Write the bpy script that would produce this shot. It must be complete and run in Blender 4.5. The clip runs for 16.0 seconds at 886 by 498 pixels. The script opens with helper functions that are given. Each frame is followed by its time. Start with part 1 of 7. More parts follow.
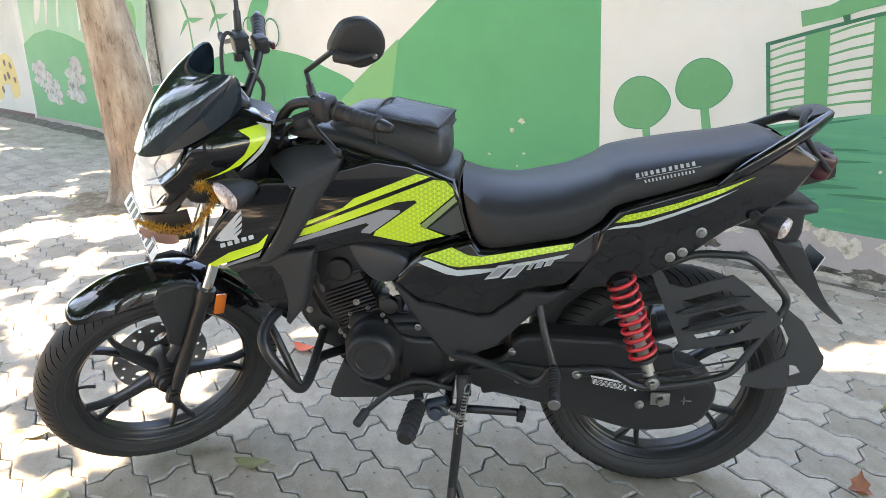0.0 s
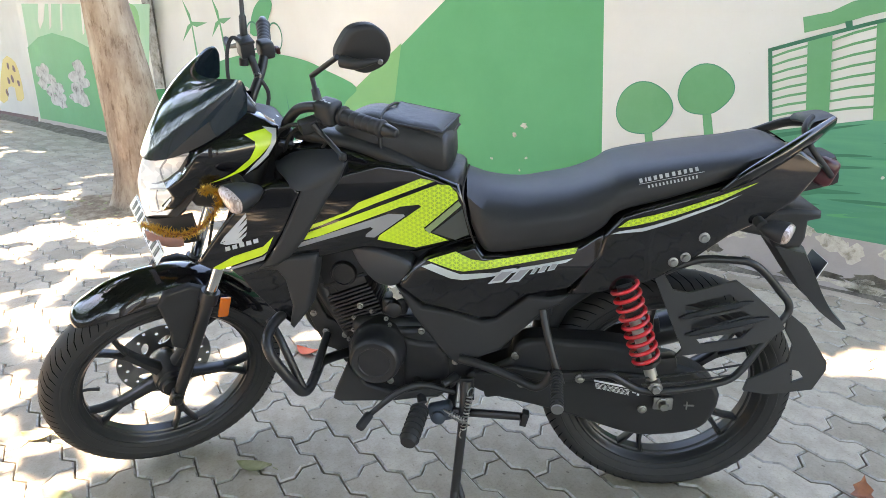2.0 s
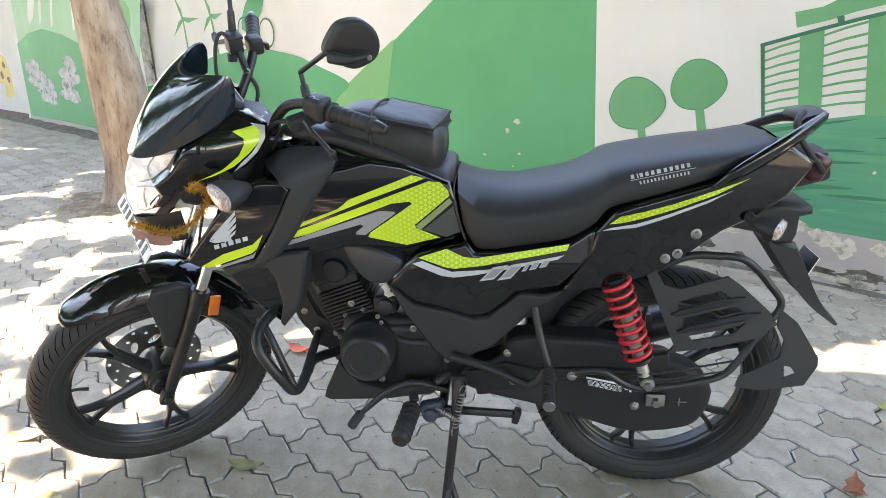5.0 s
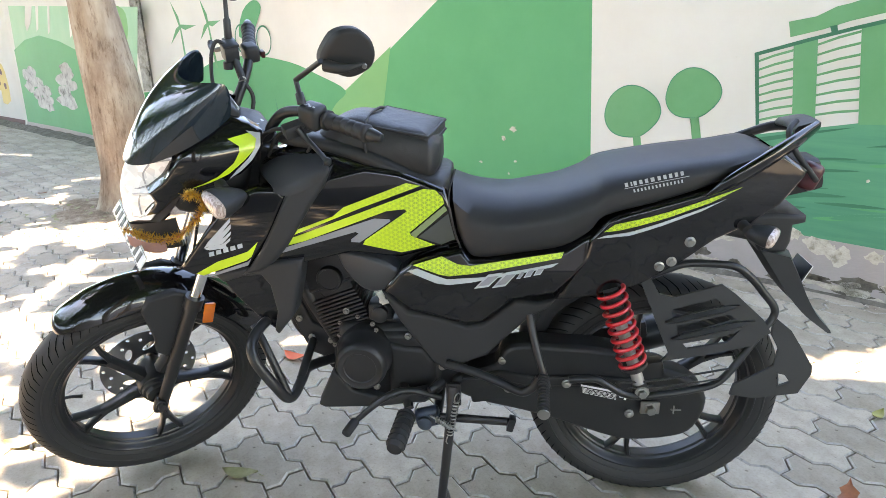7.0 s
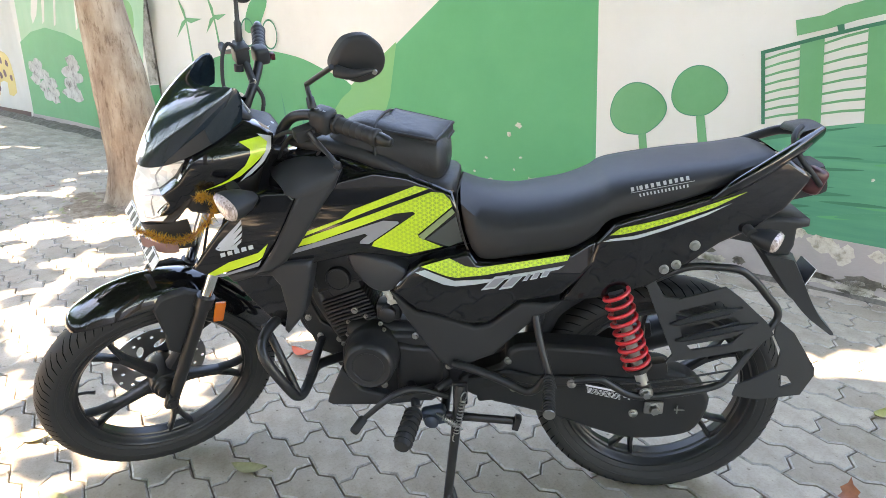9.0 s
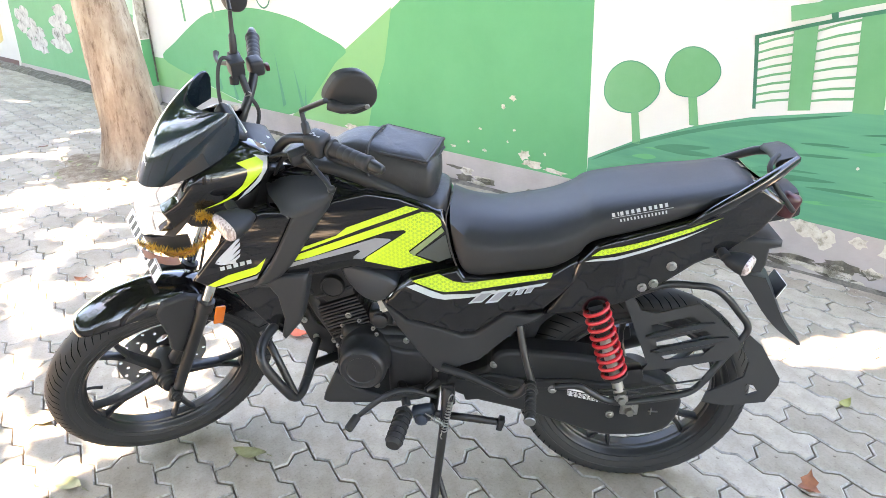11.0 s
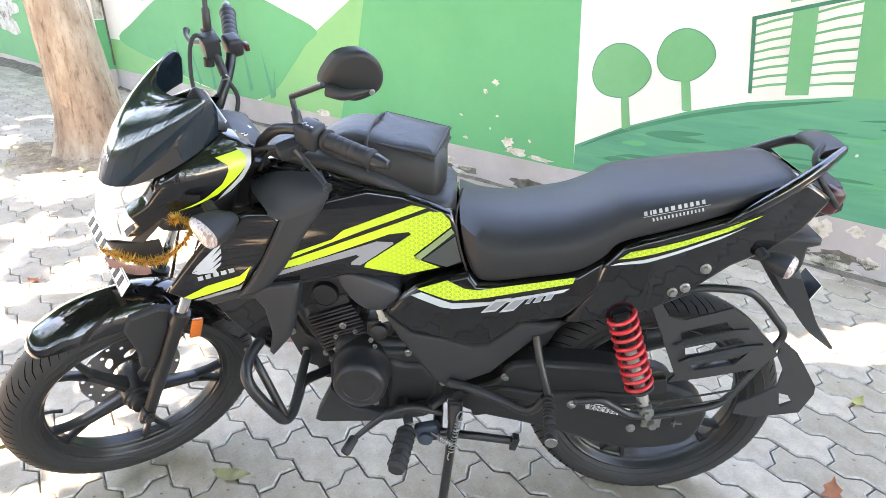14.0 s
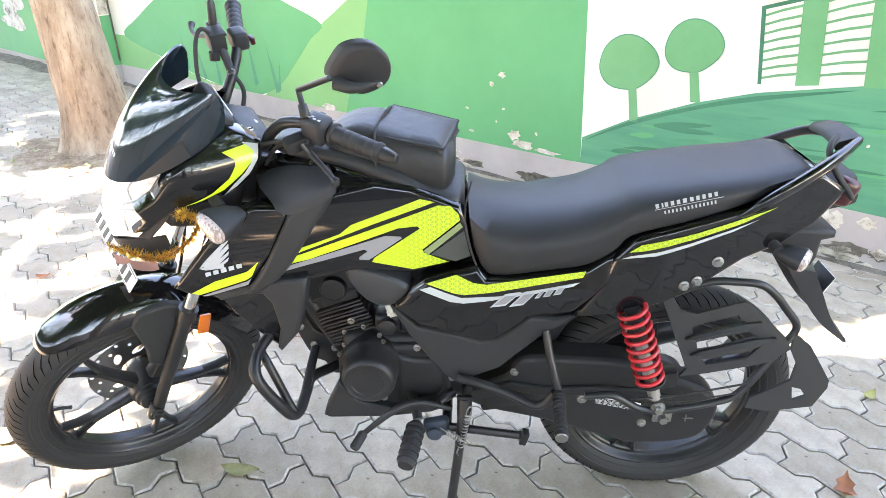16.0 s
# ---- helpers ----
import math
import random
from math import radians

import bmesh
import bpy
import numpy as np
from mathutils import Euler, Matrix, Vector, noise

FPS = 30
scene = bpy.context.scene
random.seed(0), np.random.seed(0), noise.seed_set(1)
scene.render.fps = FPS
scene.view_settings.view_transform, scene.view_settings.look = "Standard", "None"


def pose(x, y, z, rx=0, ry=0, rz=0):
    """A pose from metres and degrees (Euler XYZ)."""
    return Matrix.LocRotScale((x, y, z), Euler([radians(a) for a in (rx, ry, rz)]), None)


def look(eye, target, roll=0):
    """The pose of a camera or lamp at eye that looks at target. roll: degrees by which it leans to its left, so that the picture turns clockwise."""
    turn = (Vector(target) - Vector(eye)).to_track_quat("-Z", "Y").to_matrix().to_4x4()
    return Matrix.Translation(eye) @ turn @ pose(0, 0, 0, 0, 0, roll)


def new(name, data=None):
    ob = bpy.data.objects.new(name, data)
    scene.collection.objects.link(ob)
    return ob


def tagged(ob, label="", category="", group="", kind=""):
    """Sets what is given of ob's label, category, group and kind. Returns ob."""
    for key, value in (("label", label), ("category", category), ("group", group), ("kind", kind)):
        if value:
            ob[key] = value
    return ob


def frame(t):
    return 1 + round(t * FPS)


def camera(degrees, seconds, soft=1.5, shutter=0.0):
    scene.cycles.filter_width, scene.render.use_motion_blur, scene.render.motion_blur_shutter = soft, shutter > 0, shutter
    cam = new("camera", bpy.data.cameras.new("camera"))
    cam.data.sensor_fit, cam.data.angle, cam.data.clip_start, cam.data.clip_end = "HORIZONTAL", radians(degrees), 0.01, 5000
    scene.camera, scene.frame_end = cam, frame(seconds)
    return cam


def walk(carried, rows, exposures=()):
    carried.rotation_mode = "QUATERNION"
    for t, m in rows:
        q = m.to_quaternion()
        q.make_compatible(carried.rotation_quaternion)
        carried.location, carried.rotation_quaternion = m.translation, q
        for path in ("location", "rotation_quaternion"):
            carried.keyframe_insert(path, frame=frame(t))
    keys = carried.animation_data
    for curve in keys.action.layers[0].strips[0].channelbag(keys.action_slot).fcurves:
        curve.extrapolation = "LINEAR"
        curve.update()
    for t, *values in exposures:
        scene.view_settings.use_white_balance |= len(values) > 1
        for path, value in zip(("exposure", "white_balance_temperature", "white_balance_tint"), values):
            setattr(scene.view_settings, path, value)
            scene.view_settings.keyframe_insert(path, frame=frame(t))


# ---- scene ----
cam = camera(69.02, 16.0, soft=0.5)
PATH = [
    (0, (1.2854, -0.8164, 1.1589), (0.6057, -0.1582, 0.8350), -1.79),
    (0.5, (1.2909, -0.8130, 1.1599), (0.6146, -0.1507, 0.8374), -1.98),
    (1, (1.2893, -0.8163, 1.1618), (0.6105, -0.1556, 0.8413), -1.86),
    (1.5, (1.2875, -0.8221, 1.1605), (0.6054, -0.1634, 0.8428), -1.74),
    (2, (1.2852, -0.8240, 1.1611), (0.6028, -0.1657, 0.8432), -1.64),
    (2.5, (1.2892, -0.8212, 1.1604), (0.6075, -0.1615, 0.8439), -1.72),
    (3, (1.2889, -0.8147, 1.1623), (0.6067, -0.1571, 0.8427), -1.88),
    (3.5, (1.2892, -0.8132, 1.1613), (0.6127, -0.1499, 0.8414), -1.79),
    (4, (1.2862, -0.8113, 1.1613), (0.6110, -0.1486, 0.8372), -1.82),
    (6.5, (1.2830, -0.8130, 1.1598), (0.6077, -0.1485, 0.8398), -1.43),
    (7, (1.2881, -0.8099, 1.1626), (0.6142, -0.1412, 0.8486), -1.52),
    (7.5, (1.2873, -0.8140, 1.1617), (0.6122, -0.1455, 0.8497), -1.50),
    (8, (1.2818, -0.8184, 1.1601), (0.6051, -0.1540, 0.8428), -1.34),
    (8.5, (1.2841, -0.8228, 1.1618), (0.6071, -0.1573, 0.8475), -1.41),
    (10.8, (1.3142, -0.8253, 1.3671), (0.6615, -0.1882, 0.9571), -0.61),
    (11, (1.3049, -0.8169, 1.3619), (0.6559, -0.1723, 0.9577), -0.65),
    (11.5, (1.2992, -0.8141, 1.3619), (0.6482, -0.1697, 0.9607), -0.71),
    (12, (1.2898, -0.8041, 1.3490), (0.6294, -0.1690, 0.9483), -0.93),
    (12.5, (1.2570, -0.7898, 1.3525), (0.5962, -0.1401, 0.9767), -0.76),
    (13, (1.2114, -0.7780, 1.3450), (0.5619, -0.1348, 0.9395), -0.70),
    (13.5, (1.1664, -0.7707, 1.3393), (0.5308, -0.1191, 0.9252), -0.41),
    (14, (1.1255, -0.7600, 1.3309), (0.5204, -0.0870, 0.9056), -0.02),
    (14.5, (1.1124, -0.7591, 1.3208), (0.5340, -0.0758, 0.8753), 0.27),
    (15, (1.1238, -0.7527, 1.3246), (0.5322, -0.0754, 0.8872), 0.48),
    (15.5, (1.1220, -0.7555, 1.3258), (0.5157, -0.0911, 0.8888), -0.42),
    (16, (1.1134, -0.7562, 1.3267), (0.5046, -0.0921, 0.8928), -0.57),
]
walk(cam, [(t, look(eye, target, roll)) for t, eye, target, roll in PATH],
     exposures=[(0.0, 3.82, 8450, 18), (6.5, 3.85, 8450, 18), (7.5, 3.97, 8450, 18), (8.6, 3.85, 8450, 18), (10.8, 4.43, 8500, 21), (14.0, 4.50, 8500, 21), (14.5, 4.56, 8500, 21), (14.75, 4.30, 8500, 21),
                (15.0, 4.17, 8500, 21), (15.3, 4.41, 8500, 21), (16.0, 4.57, 8500, 21)])

# ---- sky and sun ----
SUN_UP, SUN_TURN = 62.0, 205.0
world = bpy.data.worlds.new("sky")
scene.world = world
world.use_nodes = True
sky_nodes = world.node_tree
sky_tex = sky_nodes.nodes.new("ShaderNodeTexSky")
sky_tex.sky_type = "NISHITA"
sky_tex.sun_disc = False
sky_tex.dust_density, sky_tex.ozone_density = 0.4, 1.5
sky_tex.sun_elevation, sky_tex.sun_rotation = radians(SUN_UP), radians(SUN_TURN)
sky_nodes.links.new(sky_tex.outputs[0], sky_nodes.nodes["Background"].inputs[0])
sky_nodes.nodes["Background"].inputs[1].default_value = 0.15
sun = new("sun", bpy.data.lights.new("sun", "SUN"))
sun.data.energy, sun.data.angle, sun.data.color = 2.9, radians(0.55), (1.0, 0.95, 0.87)
# the direction that sun_rotation names: clockwise from +y seen from above
SUN_DIR = Vector((math.sin(radians(SUN_TURN)) * math.cos(radians(SUN_UP)), math.cos(radians(SUN_TURN)) * math.cos(radians(SUN_UP)), math.sin(radians(SUN_UP))))
sun.matrix_world = look(SUN_DIR * 30, (0, 0, 0))


from mathutils.geometry import tessellate_polygon

# ---- materials ----
def material(name, color, rough=0.5, metal=0.0, coat=0.0, alpha=1.0, spec=0.5):
    """A principled material; returns it with its nodes for further wiring."""
    m = bpy.data.materials.new(name)
    m.use_nodes = True
    b = m.node_tree.nodes["Principled BSDF"]
    b.inputs["Base Color"].default_value = (*color, 1)
    b.inputs["Roughness"].default_value = rough
    b.inputs["Metallic"].default_value = metal
    b.inputs["Coat Weight"].default_value = coat
    b.inputs["Coat Roughness"].default_value = 0.03
    b.inputs["Specular IOR Level"].default_value = spec
    m.diffuse_color = (*color, 1)
    return m


def node(m, kind, **values):
    n = m.node_tree.nodes.new(kind)
    for k, v in values.items():
        n.inputs[k.replace("_", " ")].default_value = v
    return n


def link(m, a, b):
    m.node_tree.links.new(a, b)


def coords(m):
    n = m.node_tree.nodes.new("ShaderNodeTexCoord")
    return n.outputs["Object"]


def bump(m, scale, strength, detail=4.0, distance=0.002, source=None):
    """Fine relief from noise."""
    b = m.node_tree.nodes["Principled BSDF"]
    n = node(m, "ShaderNodeTexNoise", Scale=scale, Detail=detail, Roughness=0.6)
    link(m, coords(m), n.inputs["Vector"])
    k = node(m, "ShaderNodeBump", Strength=strength, Distance=distance)
    link(m, n.outputs["Fac"], k.inputs["Height"])
    if b.inputs["Normal"].links:
        link(m, b.inputs["Normal"].links[0].from_socket, k.inputs["Normal"])
    link(m, k.outputs["Normal"], b.inputs["Normal"])


def ramp(m, fac, stops):
    r = m.node_tree.nodes.new("ShaderNodeValToRGB")
    link(m, fac, r.inputs["Fac"])
    e = r.color_ramp.elements
    while len(e) < len(stops):
        e.new(0.5)
    for el, (p, c) in zip(e, stops):
        el.position, el.color = p, (*c, 1) if len(c) == 3 else c
    return r.outputs["Color"]


def mix(m, fac, a, b, kind="MIX"):
    """Mixes two colours, each a socket or a colour."""
    n = m.node_tree.nodes.new("ShaderNodeMix")
    n.data_type, n.blend_type = "RGBA", kind
    for i, v in ((0, fac), (6, a), (7, b)):
        if isinstance(v, (int, float)):
            n.inputs[i].default_value = v
        elif isinstance(v, tuple):
            n.inputs[i].default_value = (*v, 1)
        else:
            link(m, v, n.inputs[i])
    return n.outputs[2]


def noise_fac(m, scale, detail=5.0, rough=0.6, stretch=(1, 1, 1)):
    n = node(m, "ShaderNodeTexNoise", Scale=scale, Detail=detail, Roughness=rough)
    mp = node(m, "ShaderNodeMapping", Scale=stretch)
    link(m, coords(m), mp.inputs["Vector"])
    link(m, mp.outputs["Vector"], n.inputs["Vector"])
    return n.outputs["Fac"]


def paint_color(m, socket):
    link(m, socket, m.node_tree.nodes["Principled BSDF"].inputs["Base Color"])


def rough_from(m, scale, low, high):
    f = noise_fac(m, scale, 6.0)
    r = node(m, "ShaderNodeMapRange", To_Min=low, To_Max=high)
    r.inputs["From Min"].default_value, r.inputs["From Max"].default_value = 0.3, 0.7
    link(m, f, r.inputs["Value"])
    link(m, r.outputs["Result"], m.node_tree.nodes["Principled BSDF"].inputs["Roughness"])


def dusty(m, base, dust, scale=9.0, lo=0.5, hi=0.78, amount=0.5):
    """Base colour with uneven dust at two scales."""
    f = ramp(m, noise_fac(m, scale, 8.0, 0.65), [(lo, (0, 0, 0)), (hi, (amount,) * 3)])
    g2 = ramp(m, noise_fac(m, scale * 14, 3.0), [(0.35, (0.55,) * 3), (0.7, (1, 1, 1))])
    f = mix(m, 1.0, f, g2, "MULTIPLY")
    paint_color(m, mix(m, f, base, dust))


gloss_black = material("gloss_black_paint", (0.006, 0.006, 0.007), 0.12, coat=1.0, spec=0.12)
dusty(gloss_black, (0.006, 0.006, 0.007), (0.03, 0.028, 0.026), 7, 0.58, 0.9, 0.2)
matte_black = material("matte_black_plastic", (0.015, 0.0155, 0.017), 0.5, spec=0.34)
dusty(matte_black, (0.025, 0.026, 0.028), (0.08, 0.07, 0.063), 8, 0.5, 0.85, 0.14)
bump(matte_black, 900.0, 0.12, 2.0, 0.0006)
rough_from(matte_black, 16, 0.42, 0.58)
satin_black = material("satin_black_metal", (0.012, 0.012, 0.013), 0.38, coat=0.06, spec=0.4)
guard_black = material("rough_black_guard_plastic", (0.018, 0.0185, 0.0198), 0.48, spec=0.36)
bump(guard_black, 700.0, 0.2, 2.0, 0.0006)
grey_plastic = material("dark_grey_plastic", (0.04, 0.043, 0.048), 0.42)
bump(grey_plastic, 900.0, 0.12, 2.0, 0.0006)
dusty(satin_black, (0.017, 0.0172, 0.0185), (0.08, 0.072, 0.064), 11, 0.54, 0.88, 0.22)
bump(satin_black, 260.0, 0.05)
engine_black = material("engine_black_metal", (0.016, 0.016, 0.018), 0.45, metal=0.2)
dusty(engine_black, (0.02, 0.0203, 0.0225), (0.09, 0.085, 0.08), 14, 0.5, 0.85, 0.25)
bump(engine_black, 500.0, 0.12, 3.0, 0.0008)
rubber = material("tyre_rubber", (0.028, 0.028, 0.029), 0.66)
dusty(rubber, (0.018, 0.0182, 0.019), (0.06, 0.057, 0.052), 6, 0.5, 0.9, 0.25)
bump(rubber, 420.0, 0.2, 3.0, 0.0008)
# near-black tone that paints the shade inside the tread grooves
groove_shade_black = material("groove_shade_rubber", (0.003, 0.003, 0.003), 0.9, spec=0.1)
grip_rubber = material("grip_rubber", (0.016, 0.016, 0.017), 0.62)
bump(grip_rubber, 700.0, 0.2, 2.0, 0.0006)
vinyl = material("seat_vinyl", (0.022, 0.024, 0.027), 0.5, spec=0.4)
dusty(vinyl, (0.017, 0.0178, 0.0195), (0.08, 0.068, 0.058), 5, 0.48, 0.85, 0.3)
bump(vinyl, 650.0, 0.3, 2.0, 0.0008)
bag_cloth = material("bag_leatherette", (0.022, 0.021, 0.021), 0.5)
dusty(bag_cloth, (0.012, 0.012, 0.0125), (0.05, 0.048, 0.044), 7, 0.45, 0.85, 0.45)
bump(bag_cloth, 420.0, 0.4, 3.0, 0.001)
bump(bag_cloth, 13.0, 0.4, 3.0, 0.01)
chrome = material("chrome", (0.75, 0.75, 0.74), 0.12, metal=1.0)
steel = material("zinc_plated_steel", (0.33, 0.33, 0.31), 0.4, metal=1.0)
bump(steel, 300.0, 0.1)
disc_steel = material("brake_disc_steel", (0.42, 0.42, 0.42), 0.3, metal=1.0)
damper_grey = material("damper_grey_metal", (0.42, 0.4, 0.37), 0.4, metal=0.7)
red_paint = material("red_spring_paint", (0.55, 0.012, 0.02), 0.3, coat=0.6)
dusty(red_paint, (0.55, 0.012, 0.02), (0.3, 0.12, 0.1), 15, 0.5, 0.85, 0.35)
amber = material("amber_reflector", (0.75, 0.16, 0.01), 0.2, coat=0.8)
bump(amber, 240.0, 0.5, 0.0, 0.002)
tail_red = material("red_tail_lens", (0.06, 0.008, 0.011), 0.35, coat=0.1)
tint_visor = material("dark_tinted_visor", (0.010, 0.019, 0.027), 0.09, coat=0.9, spec=0.4)
tint_visor.node_tree.nodes["Principled BSDF"].inputs["Coat Roughness"].default_value = 0.045
mirror_glass = material("mirror_glass", (0.9, 0.9, 0.9), 0.0, metal=1.0)
gauge_face = material("gauge_face", (0.5, 0.5, 0.5), 0.3)


def facets(m, scale, dark, light, stretch=(1, 1, 1)):
    """Painted light and dark cells for the glints of reflector facets behind a lens."""
    mp = node(m, "ShaderNodeMapping", Scale=stretch)
    link(m, coords(m), mp.inputs["Vector"])
    v = node(m, "ShaderNodeTexVoronoi", Scale=scale)
    link(m, mp.outputs["Vector"], v.inputs["Vector"])
    one = m.node_tree.nodes.new("ShaderNodeSeparateColor")
    link(m, v.outputs["Color"], one.inputs["Color"])
    paint_color(m, ramp(m, one.outputs[0], [(0.1, dark), (0.6, light)]))


def hex_decal(name, base, dark):
    """Vinyl decal with a fine line lattice that fades along the bike."""
    m = material(name, base, 0.28, coat=0.5)
    total = None
    for ang in (0, 60, 120):
        mp = node(m, "ShaderNodeMapping", Rotation=(0, radians(ang), 0), Scale=(1, 0, 1))
        link(m, coords(m), mp.inputs["Vector"])
        w = node(m, "ShaderNodeTexWave", Scale=34.0)
        w.bands_direction, w.wave_profile = "X", "TRI"
        link(m, mp.outputs["Vector"], w.inputs["Vector"])
        one = ramp(m, w.outputs["Fac"], [(0.7, (0, 0, 0)), (0.82, (1, 1, 1))])
        total = one if total is None else mix(m, 1.0, total, one, "DIFFERENCE")
    line = total
    sx = m.node_tree.nodes.new("ShaderNodeSeparateXYZ")
    link(m, coords(m), sx.inputs[0])
    fade = node(m, "ShaderNodeMapRange", To_Min=1.0, To_Max=0.0)
    fade.inputs["From Min"].default_value, fade.inputs["From Max"].default_value = 0.55, 0.72
    link(m, sx.outputs["X"], fade.inputs["Value"])
    f = mix(m, 1.0, line, fade.outputs["Result"], "MULTIPLY")
    paint_color(m, mix(m, f, base, dark))
    return m


lime = hex_decal("lime_vinyl", (0.52, 0.68, 0.03), (0.22, 0.36, 0.04))
decal_grey = material("grey_vinyl", (0.24, 0.24, 0.26), 0.3, coat=0.4)
decal_silver = material("silver_vinyl", (0.42, 0.445, 0.46), 0.3, coat=0.4)
decal_smoke = material("smoke_vinyl", (0.05, 0.055, 0.05), 0.2, coat=0.8)
decal_olive = material("olive_vinyl", (0.2, 0.25, 0.12), 0.25, coat=0.6)
print_grey = material("screen_print_grey", (0.36, 0.36, 0.36), 0.5)
plate_white = material("plate_white", (0.75, 0.75, 0.76), 0.35, coat=0.3)
plate_black = material("plate_black", (0.01, 0.01, 0.012), 0.4)
tinsel_gold = material("gold_tinsel", (0.85, 0.55, 0.1), 0.3, metal=0.6)
tinsel_core = material("copper_tinsel_core", (0.35, 0.14, 0.06), 0.35, metal=0.8)
ribbon_pink = material("faded_pink_cloth", (0.5, 0.3, 0.26), 0.8)

# wall paints
wall_white = material("white_wall_paint", (0.76, 0.73, 0.68), 0.75)
f1 = ramp(wall_white, noise_fac(wall_white, 1.3, 6, 0.6), [(0.35, (0.78, 0.75, 0.70)), (0.7, (0.70, 0.67, 0.62))])
f2 = ramp(wall_white, noise_fac(wall_white, 24, 5, 0.7), [(0.68, (1, 1, 1)), (0.78, (0.8, 0.76, 0.7))])
paint_color(wall_white, mix(wall_white, 1.0, f1, f2, "MULTIPLY"))
bump(wall_white, 4.0, 0.25, 3.0, 0.02)
bump(wall_white, 120.0, 0.2, 4.0, 0.003)


def wall_paint(name, color, second, streak=(1, 1, 6), amount=0.5):
    m = material(name, color, 0.62)
    a = ramp(m, noise_fac(m, 1.7, 6, 0.65, streak), [(0.35, (0, 0, 0)), (0.72, (amount,) * 3)])
    c = mix(m, a, color, second)
    chips = ramp(m, noise_fac(m, 17, 7, 0.7), [(0.735, (0, 0, 0)), (0.745, (1, 1, 1))])
    paint_color(m, mix(m, chips, c, (0.62, 0.6, 0.52)))
    bump(m, 4.0, 0.25, 3.0, 0.02)
    bump(m, 120.0, 0.2, 4.0, 0.003)
    return m


green_mid = wall_paint("mid_green_wall_paint", (0.07, 0.35, 0.15), (0.1, 0.42, 0.19), (1, 1, 1), 0.6)
green_leaf = wall_paint("leaf_green_wall_paint", (0.1, 0.35, 0.15), (0.17, 0.43, 0.22), (1, 1, 1), 0.8)
green_light = wall_paint("yellow_green_wall_paint", (0.19, 0.45, 0.18), (0.15, 0.42, 0.17), (1, 1, 1), 0.8)
green_sea = wall_paint("sea_green_wall_paint", (0.09, 0.36, 0.2), (0.03, 0.22, 0.15), (0.35, 1, 5), 0.9)
green_dark = wall_paint("dark_green_brush_paint", (0.02, 0.16, 0.09), (0.05, 0.26, 0.15), (0.4, 1, 4), 0.9)
green_shade = wall_paint("shaded_green_brush_paint", (0.045, 0.26, 0.15), (0.07, 0.32, 0.18), (0.4, 1, 4), 0.9)
green_pale = wall_paint("pale_green_wall_paint", (0.3, 0.55, 0.36), (0.4, 0.6, 0.42), (2, 1, 0.5), 0.8)
yellow_wall = wall_paint("yellow_wall_paint", (0.7, 0.52, 0.16), (0.6, 0.42, 0.14), (1, 1, 1), 0.6)
grey_wall = material("grey_plinth_paint", (0.42, 0.38, 0.37), 0.8)
g1 = ramp(grey_wall, noise_fac(grey_wall, 3, 7, 0.65), [(0.3, (0.5, 0.445, 0.435)), (0.7, (0.4, 0.355, 0.345))])
g3 = ramp(grey_wall, noise_fac(grey_wall, 13, 8, 0.7), [(0.66, (0, 0, 0)), (0.7, (1, 1, 1))])
paint_color(grey_wall, mix(grey_wall, g3, g1, (0.55, 0.52, 0.46)))
bump(grey_wall, 60.0, 0.5, 6.0, 0.006)
peeled = material("peeled_plaster", (0.55, 0.5, 0.42), 0.9)
paint_color(peeled, ramp(peeled, noise_fac(peeled, 22, 7, 0.7), [(0.35, (0.33, 0.29, 0.23)), (0.5, (0.6, 0.55, 0.47)), (0.7, (0.72, 0.7, 0.64))]))
bump(peeled, 70.0, 0.8, 6.0, 0.008)
maroon = material("maroon_band_paint", (0.17, 0.09, 0.085), 0.8)
bump(maroon, 50.0, 0.4)
smear = material("bare_grey_smear", (0.5, 0.5, 0.48), 0.9)
paint_color(smear, ramp(smear, noise_fac(smear, 9, 7, 0.7), [(0.36, (0.13, 0.13, 0.12)), (0.47, (0.5, 0.5, 0.48)), (0.65, (0.66, 0.67, 0.64))]))
sand = material("joint_sand", (0.2, 0.18, 0.155), 0.95)
paint_color(sand, ramp(sand, noise_fac(sand, 6, 8, 0.7), [(0.3, (0.12, 0.105, 0.085)), (0.7, (0.3, 0.265, 0.22))]))
bump(sand, 160.0, 0.8, 5.0, 0.004)
earth = material("brown_earth", (0.28, 0.2, 0.14), 0.95)
paint_color(earth, ramp(earth, noise_fac(earth, 9, 8, 0.75), [(0.3, (0.13, 0.09, 0.062)), (0.5, (0.27, 0.2, 0.14)), (0.68, (0.46, 0.38, 0.29))]))
bump(earth, 40.0, 1.0, 6.0, 0.02)
dirt = material("wall_foot_dirt", (0.16, 0.14, 0.12), 0.95)
paint_color(dirt, ramp(dirt, noise_fac(dirt, 14, 8, 0.7), [(0.3, (0.07, 0.06, 0.05)), (0.6, (0.2, 0.18, 0.15)), (0.8, (0.4, 0.37, 0.32))]))
bump(dirt, 60.0, 1.0, 6.0, 0.02)

